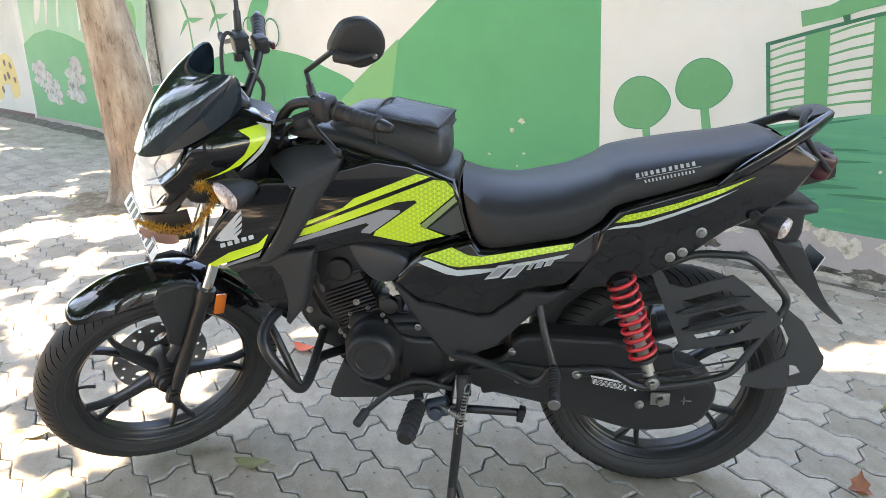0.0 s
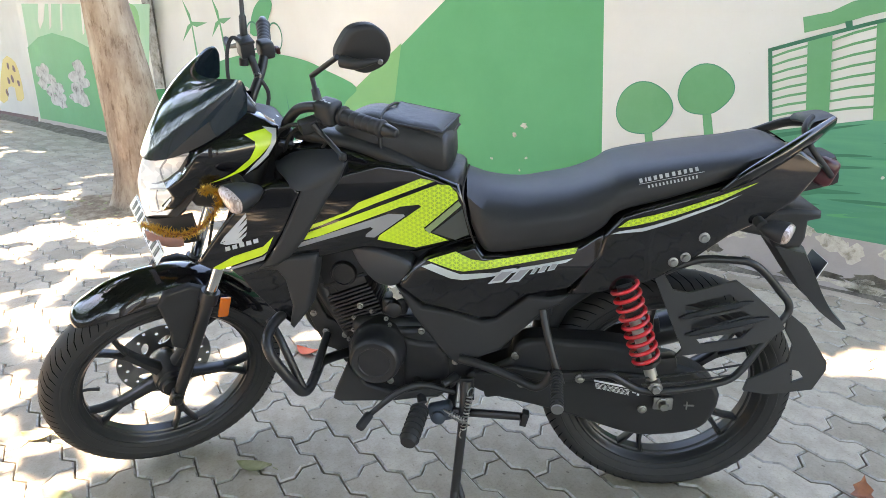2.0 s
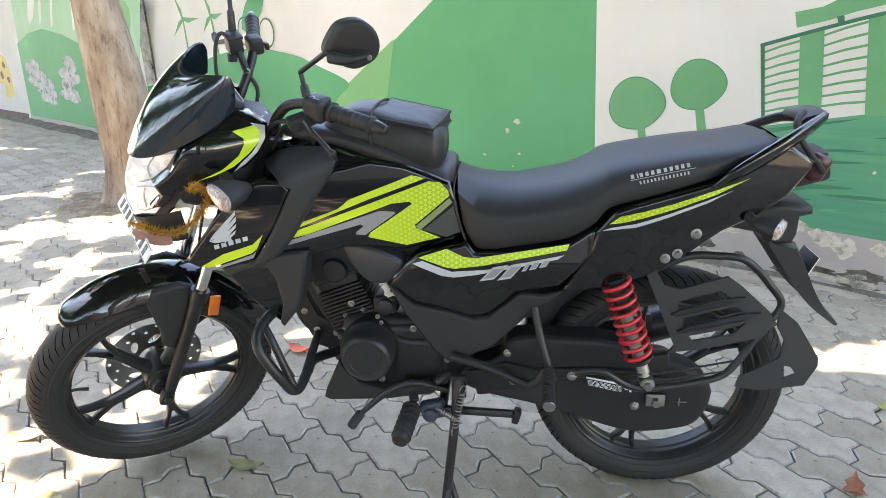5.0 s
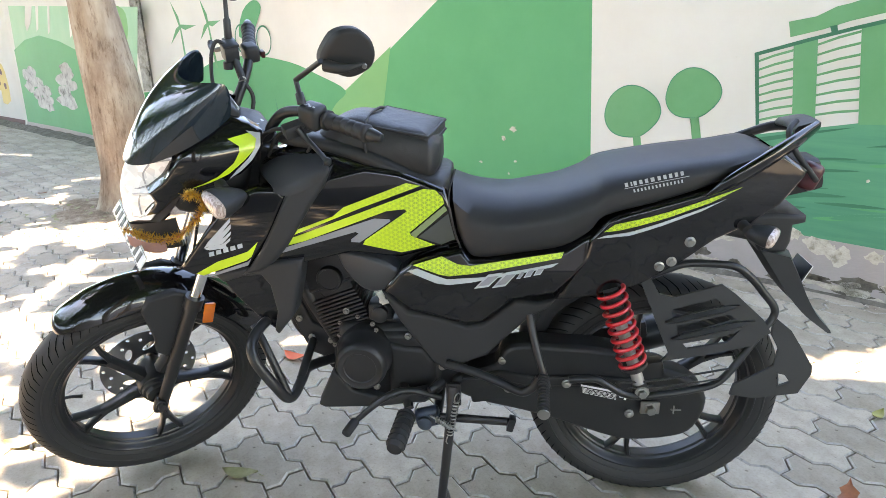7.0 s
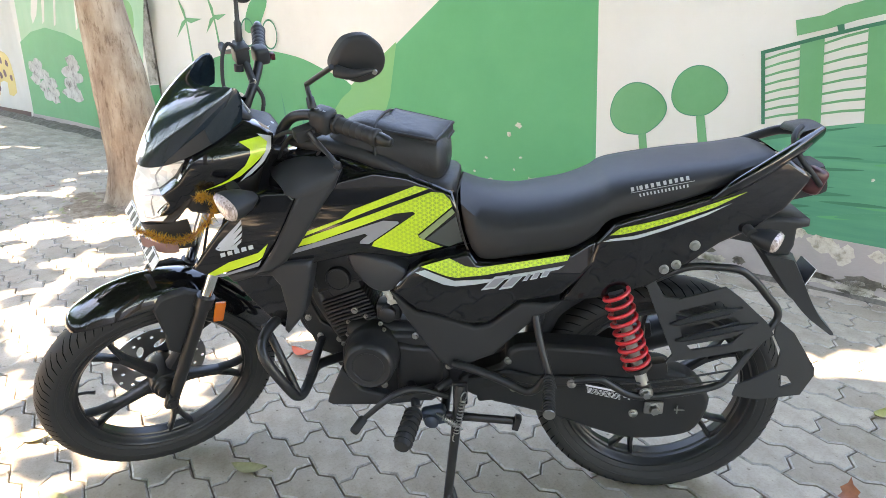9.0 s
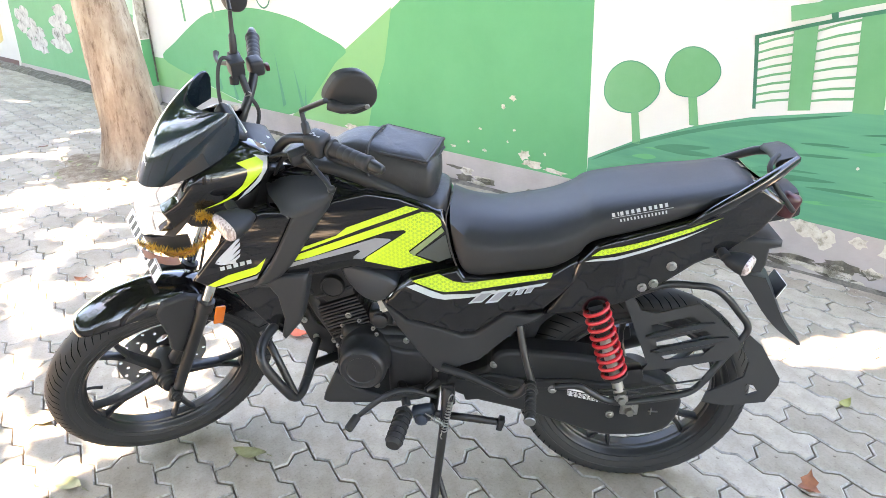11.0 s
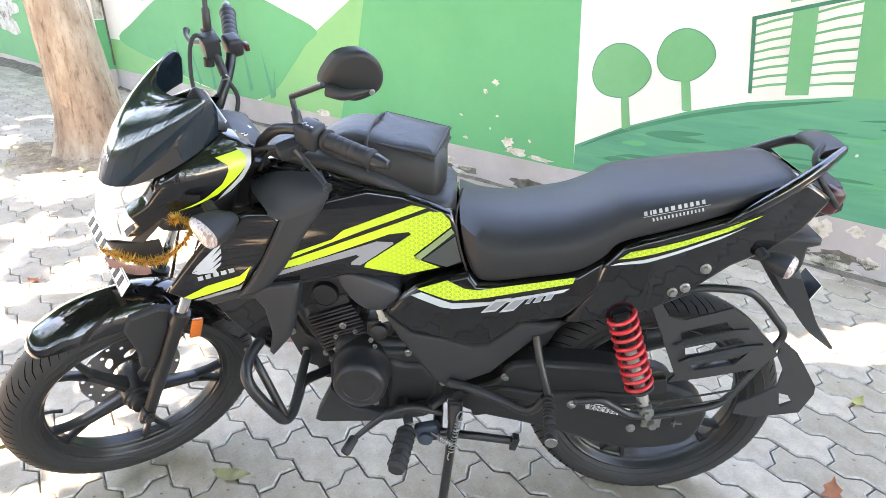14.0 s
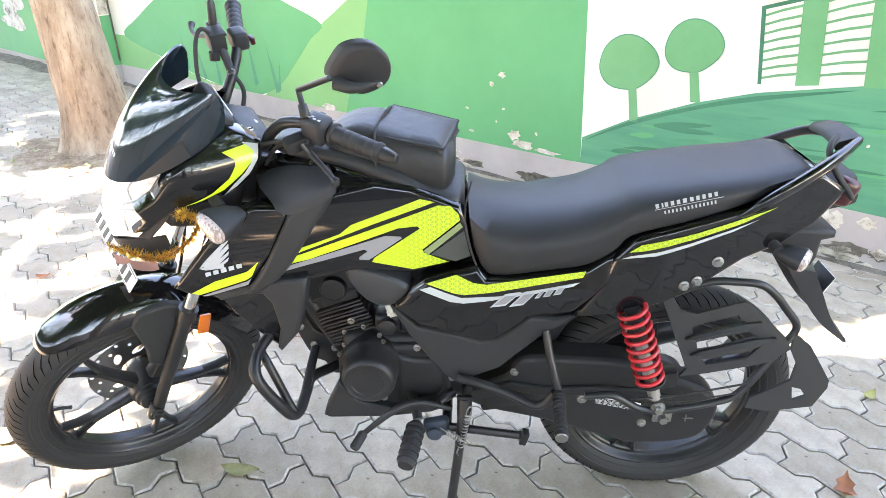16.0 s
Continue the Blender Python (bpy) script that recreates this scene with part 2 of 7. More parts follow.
concrete = material("paver_concrete", (0.36, 0.34, 0.31), 0.85)
oi = concrete.node_tree.nodes.new("ShaderNodeObjectInfo")
tone = ramp(concrete, oi.outputs["Random"], [(0.0, (0.35, 0.298, 0.238)), (0.5, (0.42, 0.358, 0.292)), (1.0, (0.475, 0.412, 0.34))])
stain = ramp(concrete, noise_fac(concrete, 5, 8, 0.65), [(0.28, (0.6, 0.57, 0.52)), (0.5, (0.93, 0.92, 0.9)), (0.68, (1.08, 1.07, 1.05))])
speck = ramp(concrete, noise_fac(concrete, 130, 4, 0.7), [(0.3, (0.8, 0.78, 0.75)), (0.5, (1, 1, 1))])
pits = ramp(concrete, noise_fac(concrete, 45, 2, 0.4), [(0.24, (0.45, 0.42, 0.38)), (0.29, (1, 1, 1))])
c1 = mix(concrete, 1.0, tone, stain, "MULTIPLY")
c1 = mix(concrete, 1.0, c1, speck, "MULTIPLY")
paint_color(concrete, mix(concrete, 1.0, c1, pits, "MULTIPLY"))
bump(concrete, 9.0, 0.25, 4.0, 0.01)
bump(concrete, 220.0, 0.45, 4.0, 0.002)
# bevels paler from wear, with the light they catch put into the tone too
worn_lit_edge = material("worn_lit_paver_edge", (0.43, 0.39, 0.34), 0.9)
paint_color(worn_lit_edge, ramp(worn_lit_edge, noise_fac(worn_lit_edge, 22, 6, 0.7), [(0.36, (0.2, 0.178, 0.148)), (0.52, (0.43, 0.39, 0.335)), (0.7, (0.52, 0.475, 0.41))]))
bump(worn_lit_edge, 220.0, 0.4, 4.0, 0.002)
concrete_far = concrete.copy()
concrete_far.name = "paver_concrete_joined"
for n_ in list(concrete_far.node_tree.nodes):
    if n_.bl_idname == "ShaderNodeObjectInfo":
        geo_n = concrete_far.node_tree.nodes.new("ShaderNodeNewGeometry")
        for l_ in list(n_.outputs["Random"].links):
            concrete_far.node_tree.links.new(geo_n.outputs["Random Per Island"], l_.to_socket)

asphalt = material("grey_asphalt", (0.05, 0.05, 0.05), 0.9)
bump(asphalt, 90.0, 0.6, 5.0, 0.006)
paint_color(asphalt, ramp(asphalt, noise_fac(asphalt, 3, 8, 0.7), [(0.3, (0.04, 0.04, 0.04)), (0.7, (0.065, 0.063, 0.06))]))
bark = material("tan_smooth_bark", (0.36, 0.26, 0.18), 0.9)
# pale blotches put sun dapples into the colour; dark ones are bark stains
b1 = ramp(bark, noise_fac(bark, 3.0, 8, 0.65, (1.6, 1.6, 0.5)), [(0.34, (0.2, 0.145, 0.11)), (0.46, (0.31, 0.24, 0.18)), (0.62, (0.46, 0.39, 0.31))])
b2 = ramp(bark, noise_fac(bark, 22, 7, 0.75, (1.3, 1.3, 0.3)), [(0.36, (0.55, 0.49, 0.45)), (0.48, (1, 1, 1))])
paint_color(bark, mix(bark, 1.0, b1, b2, "MULTIPLY"))
bump(bark, 9.0, 0.6, 6.0, 0.03)
bump(bark, 60.0, 0.5, 5.0, 0.006)
grey_bark = material("mottled_grey_bark", (0.3, 0.28, 0.25), 0.9)
paint_color(grey_bark, ramp(grey_bark, noise_fac(grey_bark, 9, 7, 0.7, (1, 1, 0.6)), [(0.36, (0.05, 0.045, 0.035)), (0.43, (0.36, 0.33, 0.28)), (0.55, (0.58, 0.55, 0.5))]))
bump(grey_bark, 30.0, 0.6, 5.0, 0.01)


def leaf_material(name, color, second):
    m = material(name, color, 0.5)
    paint_color(m, ramp(m, noise_fac(m, 40, 4), [(0.35, color), (0.7, second)]))
    return m


def let_light_through(m, color, share):
    """Thin leaves glow when the sun stands behind them."""
    t = node(m, "ShaderNodeBsdfTranslucent")
    t.inputs["Color"].default_value = (*color, 1)
    x = m.node_tree.nodes.new("ShaderNodeMixShader")
    x.inputs[0].default_value = share
    link(m, m.node_tree.nodes["Principled BSDF"].outputs[0], x.inputs[1])
    link(m, t.outputs[0], x.inputs[2])
    link(m, x.outputs[0], m.node_tree.nodes["Material Output"].inputs["Surface"])


leaf_green = leaf_material("canopy_leaf", (0.05, 0.11, 0.025), (0.08, 0.15, 0.03))
let_light_through(leaf_green, (0.1, 0.19, 0.045), 0.45)
leaf_dry = leaf_material("dry_olive_leaf", (0.3, 0.29, 0.14), (0.22, 0.2, 0.09))
leaf_brown = leaf_material("dry_brown_leaf", (0.36, 0.12, 0.05), (0.22, 0.08, 0.04))
leaf_yellow = leaf_material("yellow_leaf", (0.36, 0.34, 0.1), (0.26, 0.26, 0.09))
orange_cloth = material("orange_plastic_scrap", (0.75, 0.13, 0.05), 0.55)

# ---- mesh tools ----
def part(name, bm, mat, parent=None, label="", angle=50, move=None):
    """Links a bmesh as one mesh object under a thing or part; panels carry the normals of their true surface."""
    if move:
        bm.transform(move)
    bmesh.ops.recalc_face_normals(bm, faces=bm.faces[:])
    lay = bm.verts.layers.float_vector.get("surface")
    loops = []
    if lay:
        turn = move.to_3x3() if move else Matrix.Identity(3)
        for f in bm.faces:
            ns = [turn @ v[lay] for v in f.verts]
            if all(n.length > 0.5 for n in ns) and f.normal.dot(ns[0]) < 0:
                f.normal_flip()
        for f in bm.faces:
            ns = [turn @ v[lay] for v in f.verts]
            own = all(n.length > 0.5 for n in ns)
            loops += [n if own else Vector((0, 0, 0)) for n in ns]
    me = bpy.data.meshes.new(name)
    bm.to_mesh(me)
    bm.free()
    me.shade_smooth()
    me.set_sharp_from_angle(angle=radians(angle))
    if loops:
        me.normals_split_custom_set(loops)
    me.materials.append(mat)
    ob = new(name, me)
    if parent:
        ob.parent = parent
    if label:
        ob["label"] = label
    return ob


def curve_points(pts, steps=6, closed=False):
    """Catmull-Rom through 2D or 3D points."""
    pts = [Vector(p) for p in pts]
    n = len(pts)
    res = []
    for i in range(n if closed else n - 1):
        a, b = pts[i], pts[(i + 1) % n]
        z = pts[i - 1] if closed or i else a + (a - b)
        d = pts[(i + 2) % n] if closed or i + 2 < n else b + (b - a)
        for k in range(steps):
            u = k / steps
            res.append(0.5 * (2 * a + (b - z) * u + (2 * z - 5 * a + 4 * b - d) * u * u + (3 * a - z - 3 * b + d) * u ** 3))
    if not closed:
        res.append(pts[-1])
    return res


def skin(bm, rings, cap=True, wrap=True):
    """Joins rings of equal count with quads."""
    vs = [[bm.verts.new(p) for p in r] for r in rings]
    for a, b in zip(vs, vs[1:]):
        n = len(a)
        for i in range(n if wrap else n - 1):
            bm.faces.new((a[i], a[(i + 1) % n], b[(i + 1) % n], b[i]))
    if cap and wrap:
        bm.faces.new(vs[0][::-1])
        bm.faces.new(vs[-1])
    return vs


def tube(bm, pts, r, n=10, steps=6, flat=1.0):
    """A round bar along points; r is one radius or one for each point."""
    pts = [Vector(p) for p in pts]
    rs = r if isinstance(r, (list, tuple)) else [r] * len(pts)
    line = curve_points([(*p, q) for p, q in zip(pts, rs)], steps) if steps > 1 else [Vector((*p, q)) for p, q in zip(pts, rs)]
    rings, up = [], None
    for i, p4 in enumerate(line):
        p = Vector(p4[:3])
        d = (Vector(line[min(i + 1, len(line) - 1)][:3]) - Vector(line[max(i - 1, 0)][:3])).normalized()
        if up is None:
            up = d.orthogonal().normalized()
        up = (up - d * up.dot(d)).normalized()
        side = d.cross(up)
        rings.append([p + (up * math.cos(2 * math.pi * k / n) + side * math.sin(2 * math.pi * k / n) * flat) * p4[3] for k in range(n)])
    skin(bm, rings)


def turned(bm, profile, center, axis=(0, 1, 0), n=32, closed=False):
    """A turned body: profile of (radius, distance along axis)."""
    axis = Vector(axis).normalized()
    u = axis.orthogonal().normalized()
    w = axis.cross(u)
    c = Vector(center)
    rings = [[c + axis * h + (u * math.cos(2 * math.pi * k / n) + w * math.sin(2 * math.pi * k / n)) * r for k in range(n)] for r, h in profile]
    if closed:
        rings.append(rings[0])
        skin(bm, rings, cap=False)
        bmesh.ops.remove_doubles(bm, verts=bm.verts[:], dist=1e-6)
    else:
        skin(bm, rings)


def block(bm, size, m, bevel=0.003, segments=2):
    """A bevelled block with the pose m."""
    res = bmesh.ops.create_cube(bm, size=1.0, matrix=m @ Matrix.Diagonal((*size, 1)))
    vs = set(res["verts"])
    es = [e for e in bm.edges if e.verts[0] in vs and e.verts[1] in vs]
    if bevel:
        bmesh.ops.bevel(bm, geom=es, offset=bevel, segments=segments, affect="EDGES", profile=0.6)


def edge_distance(p, poly):
    best = 9.0
    for i, a in enumerate(poly):
        b = poly[(i + 1) % len(poly)]
        dx, dy = b[0] - a[0], b[1] - a[1]
        q = dx * dx + dy * dy
        u = 0 if q < 1e-12 else max(0, min(1, ((p[0] - a[0]) * dx + (p[1] - a[1]) * dy) / q))
        best = min(best, math.hypot(p[0] - a[0] - u * dx, p[1] - a[1] - u * dy))
    return best


def edge_way(p, poly, d, flip):
    """The way out over the nearest edge."""
    area = sum(a[0] * b[1] - b[0] * a[1] for a, b in zip(poly, poly[1:] + poly[:1]))
    s = (1 if area > 0 else -1) * flip
    out = Vector((0, 0))
    for i, a in enumerate(poly):
        b = poly[(i + 1) % len(poly)]
        if edge_distance(p, (a, b)) < d + 2e-4:
            e = Vector((b[0] - a[0], b[1] - a[1]))
            if e.length > 1e-9:
                out += Vector((e.y, -e.x)).normalized() * s
    return out.normalized() if out.length > 1e-6 else out


def inner_ring(poly, inset):
    """The outline drawn in by inset, less where it is narrow."""
    area = sum(a[0] * b[1] - b[0] * a[1] for a, b in zip(poly, poly[1:] + poly[:1]))
    s = 1 if area > 0 else -1
    n = len(poly)
    ring = []
    for i in range(n):
        p0, p1, p2 = Vector(poly[i - 1]), Vector(poly[i]), Vector(poly[(i + 1) % n])
        e0, e1 = (p1 - p0).normalized(), (p2 - p1).normalized()
        n0, n1 = Vector((-e0.y, e0.x)) * s, Vector((-e1.y, e1.x)) * s
        m = (n0 + n1)
        m = m.normalized() if m.length > 1e-6 else n0
        k = inset / max(0.55, m.dot(n0))
        for _ in range(4):
            q = p1 + m * k
            if edge_distance(q, poly) > min(k, inset) * 0.75:
                break
            k *= 0.5
        ring.append((q.x, q.y))
    return ring


def split_cells(polys, axis, cut):
    """Splits convex polygons along one grid line."""
    res = []
    for poly in polys:
        d = [p[axis] - cut for p in poly]
        if min(d) > -1e-6 or max(d) < 1e-6:
            res.append(poly)
            continue
        lo, hi = [], []
        for i, p in enumerate(poly):
            q = poly[(i + 1) % len(poly)]
            a, b = d[i], d[(i + 1) % len(poly)]
            if a <= 1e-6:
                lo.append(p)
            if a >= -1e-6:
                hi.append(p)
            if (a < -1e-6 and b > 1e-6) or (a > 1e-6 and b < -1e-6):
                u = a / (a - b)
                c = (p[0] + (q[0] - p[0]) * u, p[1] + (q[1] - p[1]) * u)
                lo.append(c)
                hi.append(c)
        res += [r for r in (lo, hi) if len(r) > 2]
    return res


def cut_panel(bm, outline, y_of, rad=0.006, thick=0.006, cell=0.03, smooth=0, side=1, holes=()):
    """A shell with the outline (x, z) that follows the side surface y_of(x, z), its rim rounded."""
    poly = [tuple(p) for p in (curve_points(outline, smooth, True) if smooth else outline)]
    lay = bm.verts.layers.float_vector.get("surface") or bm.verts.layers.float_vector.new("surface")
    rims = [poly, *[[tuple(p) for p in h] for h in holes]]
    polys, core = [], rims
    if rad and not holes:
        a = poly
        for k in (0.2, 0.5, 1.0):
            b = inner_ring(poly, rad * k)
            n = len(a)
            for i in range(n):
                j = (i + 1) % n
                polys += [[a[i], a[j], b[j]], [a[i], b[j], b[i]]]
            a = b
        core = [a]
    flat = [p for r in core for p in r]
    polys += [[flat[i] for i in t] for t in tessellate_polygon([[Vector((x, z, 0)) for x, z in r] for r in core])]
    xs, zs = [p[0] for p in poly], [p[1] for p in poly]
    if cell:
        for axis, lo, hi in ((0, min(xs), max(xs)), (1, min(zs), max(zs))):
            n = int((hi - lo) / cell)
            for i in range(1, n + 1):
                polys = split_cells(polys, axis, lo + (hi - lo) * i / (n + 1))
    made = {}
    mine = []

    def vert(p):
        key = (round(p[0], 5), round(p[1], 5))
        if key not in made:
            made[key] = bm.verts.new((p[0], 0, p[1]))
            mine.append(made[key])
        return made[key]

    for q in polys:
        vs = []
        for p in q:
            v = vert(p)
            if v not in vs:
                vs.append(v)
        if len(vs) > 2:
            try:
                bm.faces.new(vs)
            except ValueError:
                pass
    for v in mine:
        x, z = v.co.x, v.co.z
        drop = 0.0
        e = 0.004
        no = Vector((y_of(x - e, z) - y_of(x + e, z), 2 * e, y_of(x, z - e) - y_of(x, z + e))).normalized()
        if rad:
            far = [edge_distance((x, z), q) for q in rims]
            d = min(rad, min(far))
            drop = rad - math.sqrt(max(0.0, rad * rad - (rad - d) ** 2))
            if d < rad * 0.999:
                k = far.index(min(far))
                w = edge_way((x, z), rims[k], min(far), 1 if k == 0 else -1)
                si = min(0.85, (rad - d) / rad)
                no = (no * math.sqrt(1 - si * si) + Vector((w.x, 0, w.y)) * si).normalized()
        v[lay] = Vector((no.x, no.y * side, no.z))
        v.co.y = side * (y_of(x, z) - drop)
    if thick:
        border = [e for e in {e for v in mine for e in v.link_edges} if len(e.link_faces) == 1]
        res = bmesh.ops.extrude_edge_only(bm, edges=border)
        for g in res["geom"]:
            if isinstance(g, bmesh.types.BMVert):
                g.co.y -= side * thick
                g[lay] = Vector((0, 0, 0))


def hexbolt(bm, at, r, axis=(0, 1, 0), h=0.006):
    """A flanged hexagon bolt head."""
    turned(bm, [(r * 1.35, -0.003), (r * 1.35, 0.001), (r * 1.1, 0.002)], at, axis, 14)
    turned(bm, [(r, 0.001), (r, h * 0.8), (r * 0.85, h)], at, axis, 6)


def thing(name, label, category, m=None, group="", kind=""):
    ob = new(name)
    ob.empty_display_size = 0.1
    if m:
        ob.matrix_world = m
    return tagged(ob, label, category, group, kind)


# ---- ground and wall ----
bm = bmesh.new()
bmesh.ops.create_grid(bm, x_segments=40, y_segments=40, size=300)
for v in bm.verts:
    v.co.z = -0.014
tagged(part("ground", bm, sand), "grey sandy ground under the paving", "ground", kind="structure")
# unseen dark asphalt sheet, added so that the bike reflects less bright ground
bm = bmesh.new()
block(bm, (80, 6.0, 0.02), Matrix.Translation((0, -6.2, -0.012)), 0)
tagged(part("road", bm, asphalt), "unseen asphalt road added to darken reflections", "road", kind="structure")
# unseen wall, added to give the bike a darker horizon to reflect
bm = bmesh.new()
block(bm, (80, 0.23, 2.6), Matrix.Translation((0, -10.0, 1.3)), 0.01)
tagged(part("added_wall_south", bm, grey_wall), "unseen plain grey wall added to darken reflections", "wall", kind="structure")

WALL = pose(-0.1104, 2.3166, -0.017, 0, 0, 2.729)
WALL_H, JOG, JOG_S = 2.3, 0.12, -5.8


def wall_block(name, x0, x1, y0, mat, label):
    bm = bmesh.new()
    block(bm, (x1 - x0, 0.23, WALL_H + 0.3), Matrix.Translation(((x0 + x1) / 2, y0 + 0.115, WALL_H / 2 - 0.15)), 0.008, 2)
    ob = part(name, bm, mat)
    ob.matrix_world = WALL
    return tagged(ob, label, "wall", kind="structure")


wall_main = wall_block("wall_north", -7.0, 9.0, 0.0, wall_white, "plastered boundary wall with a green painted landscape mural")
wall_far = wall_block("wall_west", -9.91, JOG_S, -JOG, wall_white, "far stretch of the painted boundary wall")
wall_end = wall_block("wall_end", -30.0, -9.914, -0.04, wall_white, "whitewashed end of the boundary wall with a maroon foot")


def painted(name, outline, mat, parent, layer=1, smooth=0, y0=0.0, label=""):
    """Paint on the wall: a thin coat with the outline (along, up)."""
    bm = bmesh.new()
    cut_panel(bm, outline, lambda x, z: 0.0009 * layer - y0, rad=0, thick=0.0008, cell=0, smooth=smooth, side=-1)
    return part(name, bm, mat, parent, label)


painted("green_field", [(-0.60, 2.0), (-0.53, 0.215), (-1.65, 0.2), (-2.45, 0.2), (-2.38, 0.42), (-2.22, 0.75), (-2.12, 1.1), (-1.73, 1.35), (-1.3, 1.62), (-0.9, 2.0)], green_mid, wall_main, 1)
painted("light_hill", [(-2.11, 1.12), (-2.62, 0.81), (-2.7, 0.77), (-2.94, 0.52), (-3.4, 0.2), (-2.43, 0.2), (-2.36, 0.42), (-2.20, 0.75)], green_light, wall_main, 2)
painted("dark_hill", [(-5.59, 0.51), (-5.28, 0.69), (-4.75, 0.93), (-4.42, 1.01), (-3.86, 1.06), (-3.3, 1.01), (-2.95, 0.92), (-2.62, 0.81), (-2.75, 0.7), (-2.94, 0.52), (-3.19, 0.31), (-3.54, 0.2), (-4.2, 0.24), (-4.9, 0.36)], green_mid, wall_main, 3, 4)
painted("light_foot", [(-6.9, 0.5), (-5.59, 0.51), (-4.9, 0.35), (-4.2, 0.23), (-3.5, 0.2), (-6.9, 0.2)], green_light, wall_main, 2)
for k, (s0, h0, dx, dh) in enumerate([(-4.55, 0.62, 0.05, -0.3), (-4.3, 0.5, 0.06, -0.24), (-4.05, 0.55, 0.03, -0.3), (-3.55, 0.72, 0.06, -0.42), (-3.3, 0.62, 0.08, -0.34), (-3.15, 0.5, -0.05, -0.22)]):
    painted("brush_stroke", [(s0, h0), (s0 + 0.035 + dx, h0 + dh), (s0 + dx - 0.01, h0 + dh - 0.03)], green_shade, wall_main, 4)
painted("painted_meadow", [(-0.53, 0.36), (-0.27, 0.5), (0.05, 0.63), (0.31, 0.71), (0.82, 0.81), (1.6, 0.9), (8.9, 0.9), (8.9, 0.26), (0.94, 0.26), (0.57, 0.265), (-0.53, 0.215)], green_sea, wall_main, 2)
for pts in ([(-0.52, 0.345), (-0.27, 0.49), (0.05, 0.615), (0.31, 0.695), (0.7, 0.77), (0.31, 0.672), (0.02, 0.585), (-0.3, 0.455)],
            [(0.75, 0.69), (1.1, 0.74), (1.7, 0.73), (1.1, 0.72)]):
    painted("brush_stroke", pts, green_dark, wall_main, 3, 3)
rnd = random.Random(31)
for k in range(64):
    s = rnd.uniform(-0.45, 2.0)
    top = 0.36 + 0.42 * (1 - math.exp(-(s + 0.53) * 1.5)) + 0.03
    h = rnd.uniform(0.3, top - 0.03)
    l, t = rnd.uniform(0.1, 0.36), rnd.uniform(0.004, 0.013)
    e = rnd.uniform(0.02, 0.2) * l
    w = [rnd.uniform(0.5, 1.2) for _ in range(4)]
    if h + e < top:
        painted("brush_stroke", [(s, h), (s + l * 0.3, h + e * 0.4 + t * w[0]), (s + l * 0.7, h + e * 0.8 + t * w[1]), (s + l, h + e), (s + l * 0.65, h + e * 0.65 - t * w[2]), (s + l * 0.3, h + e * 0.25 - t * w[3])], (green_shade, green_dark, green_dark, green_mid)[k % 4], wall_main, 2.4 + 0.01 * k, 3)


def painted_tree(s, h, w, t, foot, lean):
    crown = [(s - w, h - 0.02), (s - w * 0.82, h + t * 0.55), (s - w * 0.35, h + t * 0.98), (s + w * 0.2, h + t), (s + w * 0.72, h + t * 0.66), (s + w * 0.97, h + t * 0.2), (s + w * 0.92, h - t * 0.25), (s + w * 0.6, h - t * 0.72), (s + w * 0.2, h - t), (s - w * 0.45, h - t), (s - w * 0.85, h - t * 0.7)]
    painted("painted_rim", [(s + (x - s) * 1.04, h + (z - h) * 1.045) for x, z in crown], green_shade, wall_main, 3, 5)
    painted("painted_crown", crown, green_leaf, wall_main, 4, 5)
    painted("painted_trunk", [(s + lean - 0.022, h - t * 0.8), (s + lean + 0.02, h - t * 0.8), (s + lean + 0.055, foot), (s + lean + 0.008, foot)], green_leaf, wall_main, 3)


painted_tree(-0.31, 0.78, 0.153, 0.125, 0.49, 0.03)
painted_tree(0.001, 0.885, 0.133, 0.112, 0.63, 0.012)
# painted building with slats
POST = [(0.270, 1.059), (0.310, 0.738)]
PIER = [(0.418, 1.099), (0.456, 0.759), (0.546, 0.772), (0.508, 1.134)]
WING = [(0.661, 1.173), (0.708, 0.782), (0.822, 0.789), (0.771, 1.202)]
painted("painted_post", [(0.262, 1.065), (0.279, 1.068), (0.319, 0.750), (0.304, 0.749)], green_dark, wall_main, 4)
painted("painted_pier", PIER, green_leaf, wall_main, 4)
painted("painted_pier", WING, green_leaf, wall_main, 4)
painted("painted_rail", [(0.261, 1.072), (0.466, 1.130), (0.643, 1.176), (0.788, 1.210), (0.790, 1.193), (0.646, 1.161), (0.468, 1.114), (0.263, 1.056)], green_dark, wall_main, 5)
painted("painted_roof", [(0.386, 1.200), (0.491, 1.218), (0.562, 1.254), (0.610, 1.264), (0.803, 1.325), (0.818, 1.241), (0.620, 1.196), (0.520, 1.164), (0.400, 1.136)], green_leaf, wall_main, 4)
painted("painted_stub", [(0.547, 1.177), (0.573, 1.182), (0.579, 1.154), (0.558, 1.146)], green_dark, wall_main, 5)
for k in range(8):
    for a0, a1, b0, b1 in ((POST[0], POST[1], PIER[0], PIER[1]), (PIER[3], PIER[2], WING[0], WING[1])):
        u = 0.07 + k * 0.115
        p, q = Vector(a0).lerp(Vector(a1), u), Vector(b0).lerp(Vector(b1), u - 0.035)
        m_ = (p + q) / 2 + Vector((0, 0.004))
        painted("painted_slat", [p, m_, q, q + Vector((0, -0.0105)), m_ + Vector((0, -0.011)), p + Vector((0, -0.0095))], green_leaf, wall_main, 3)
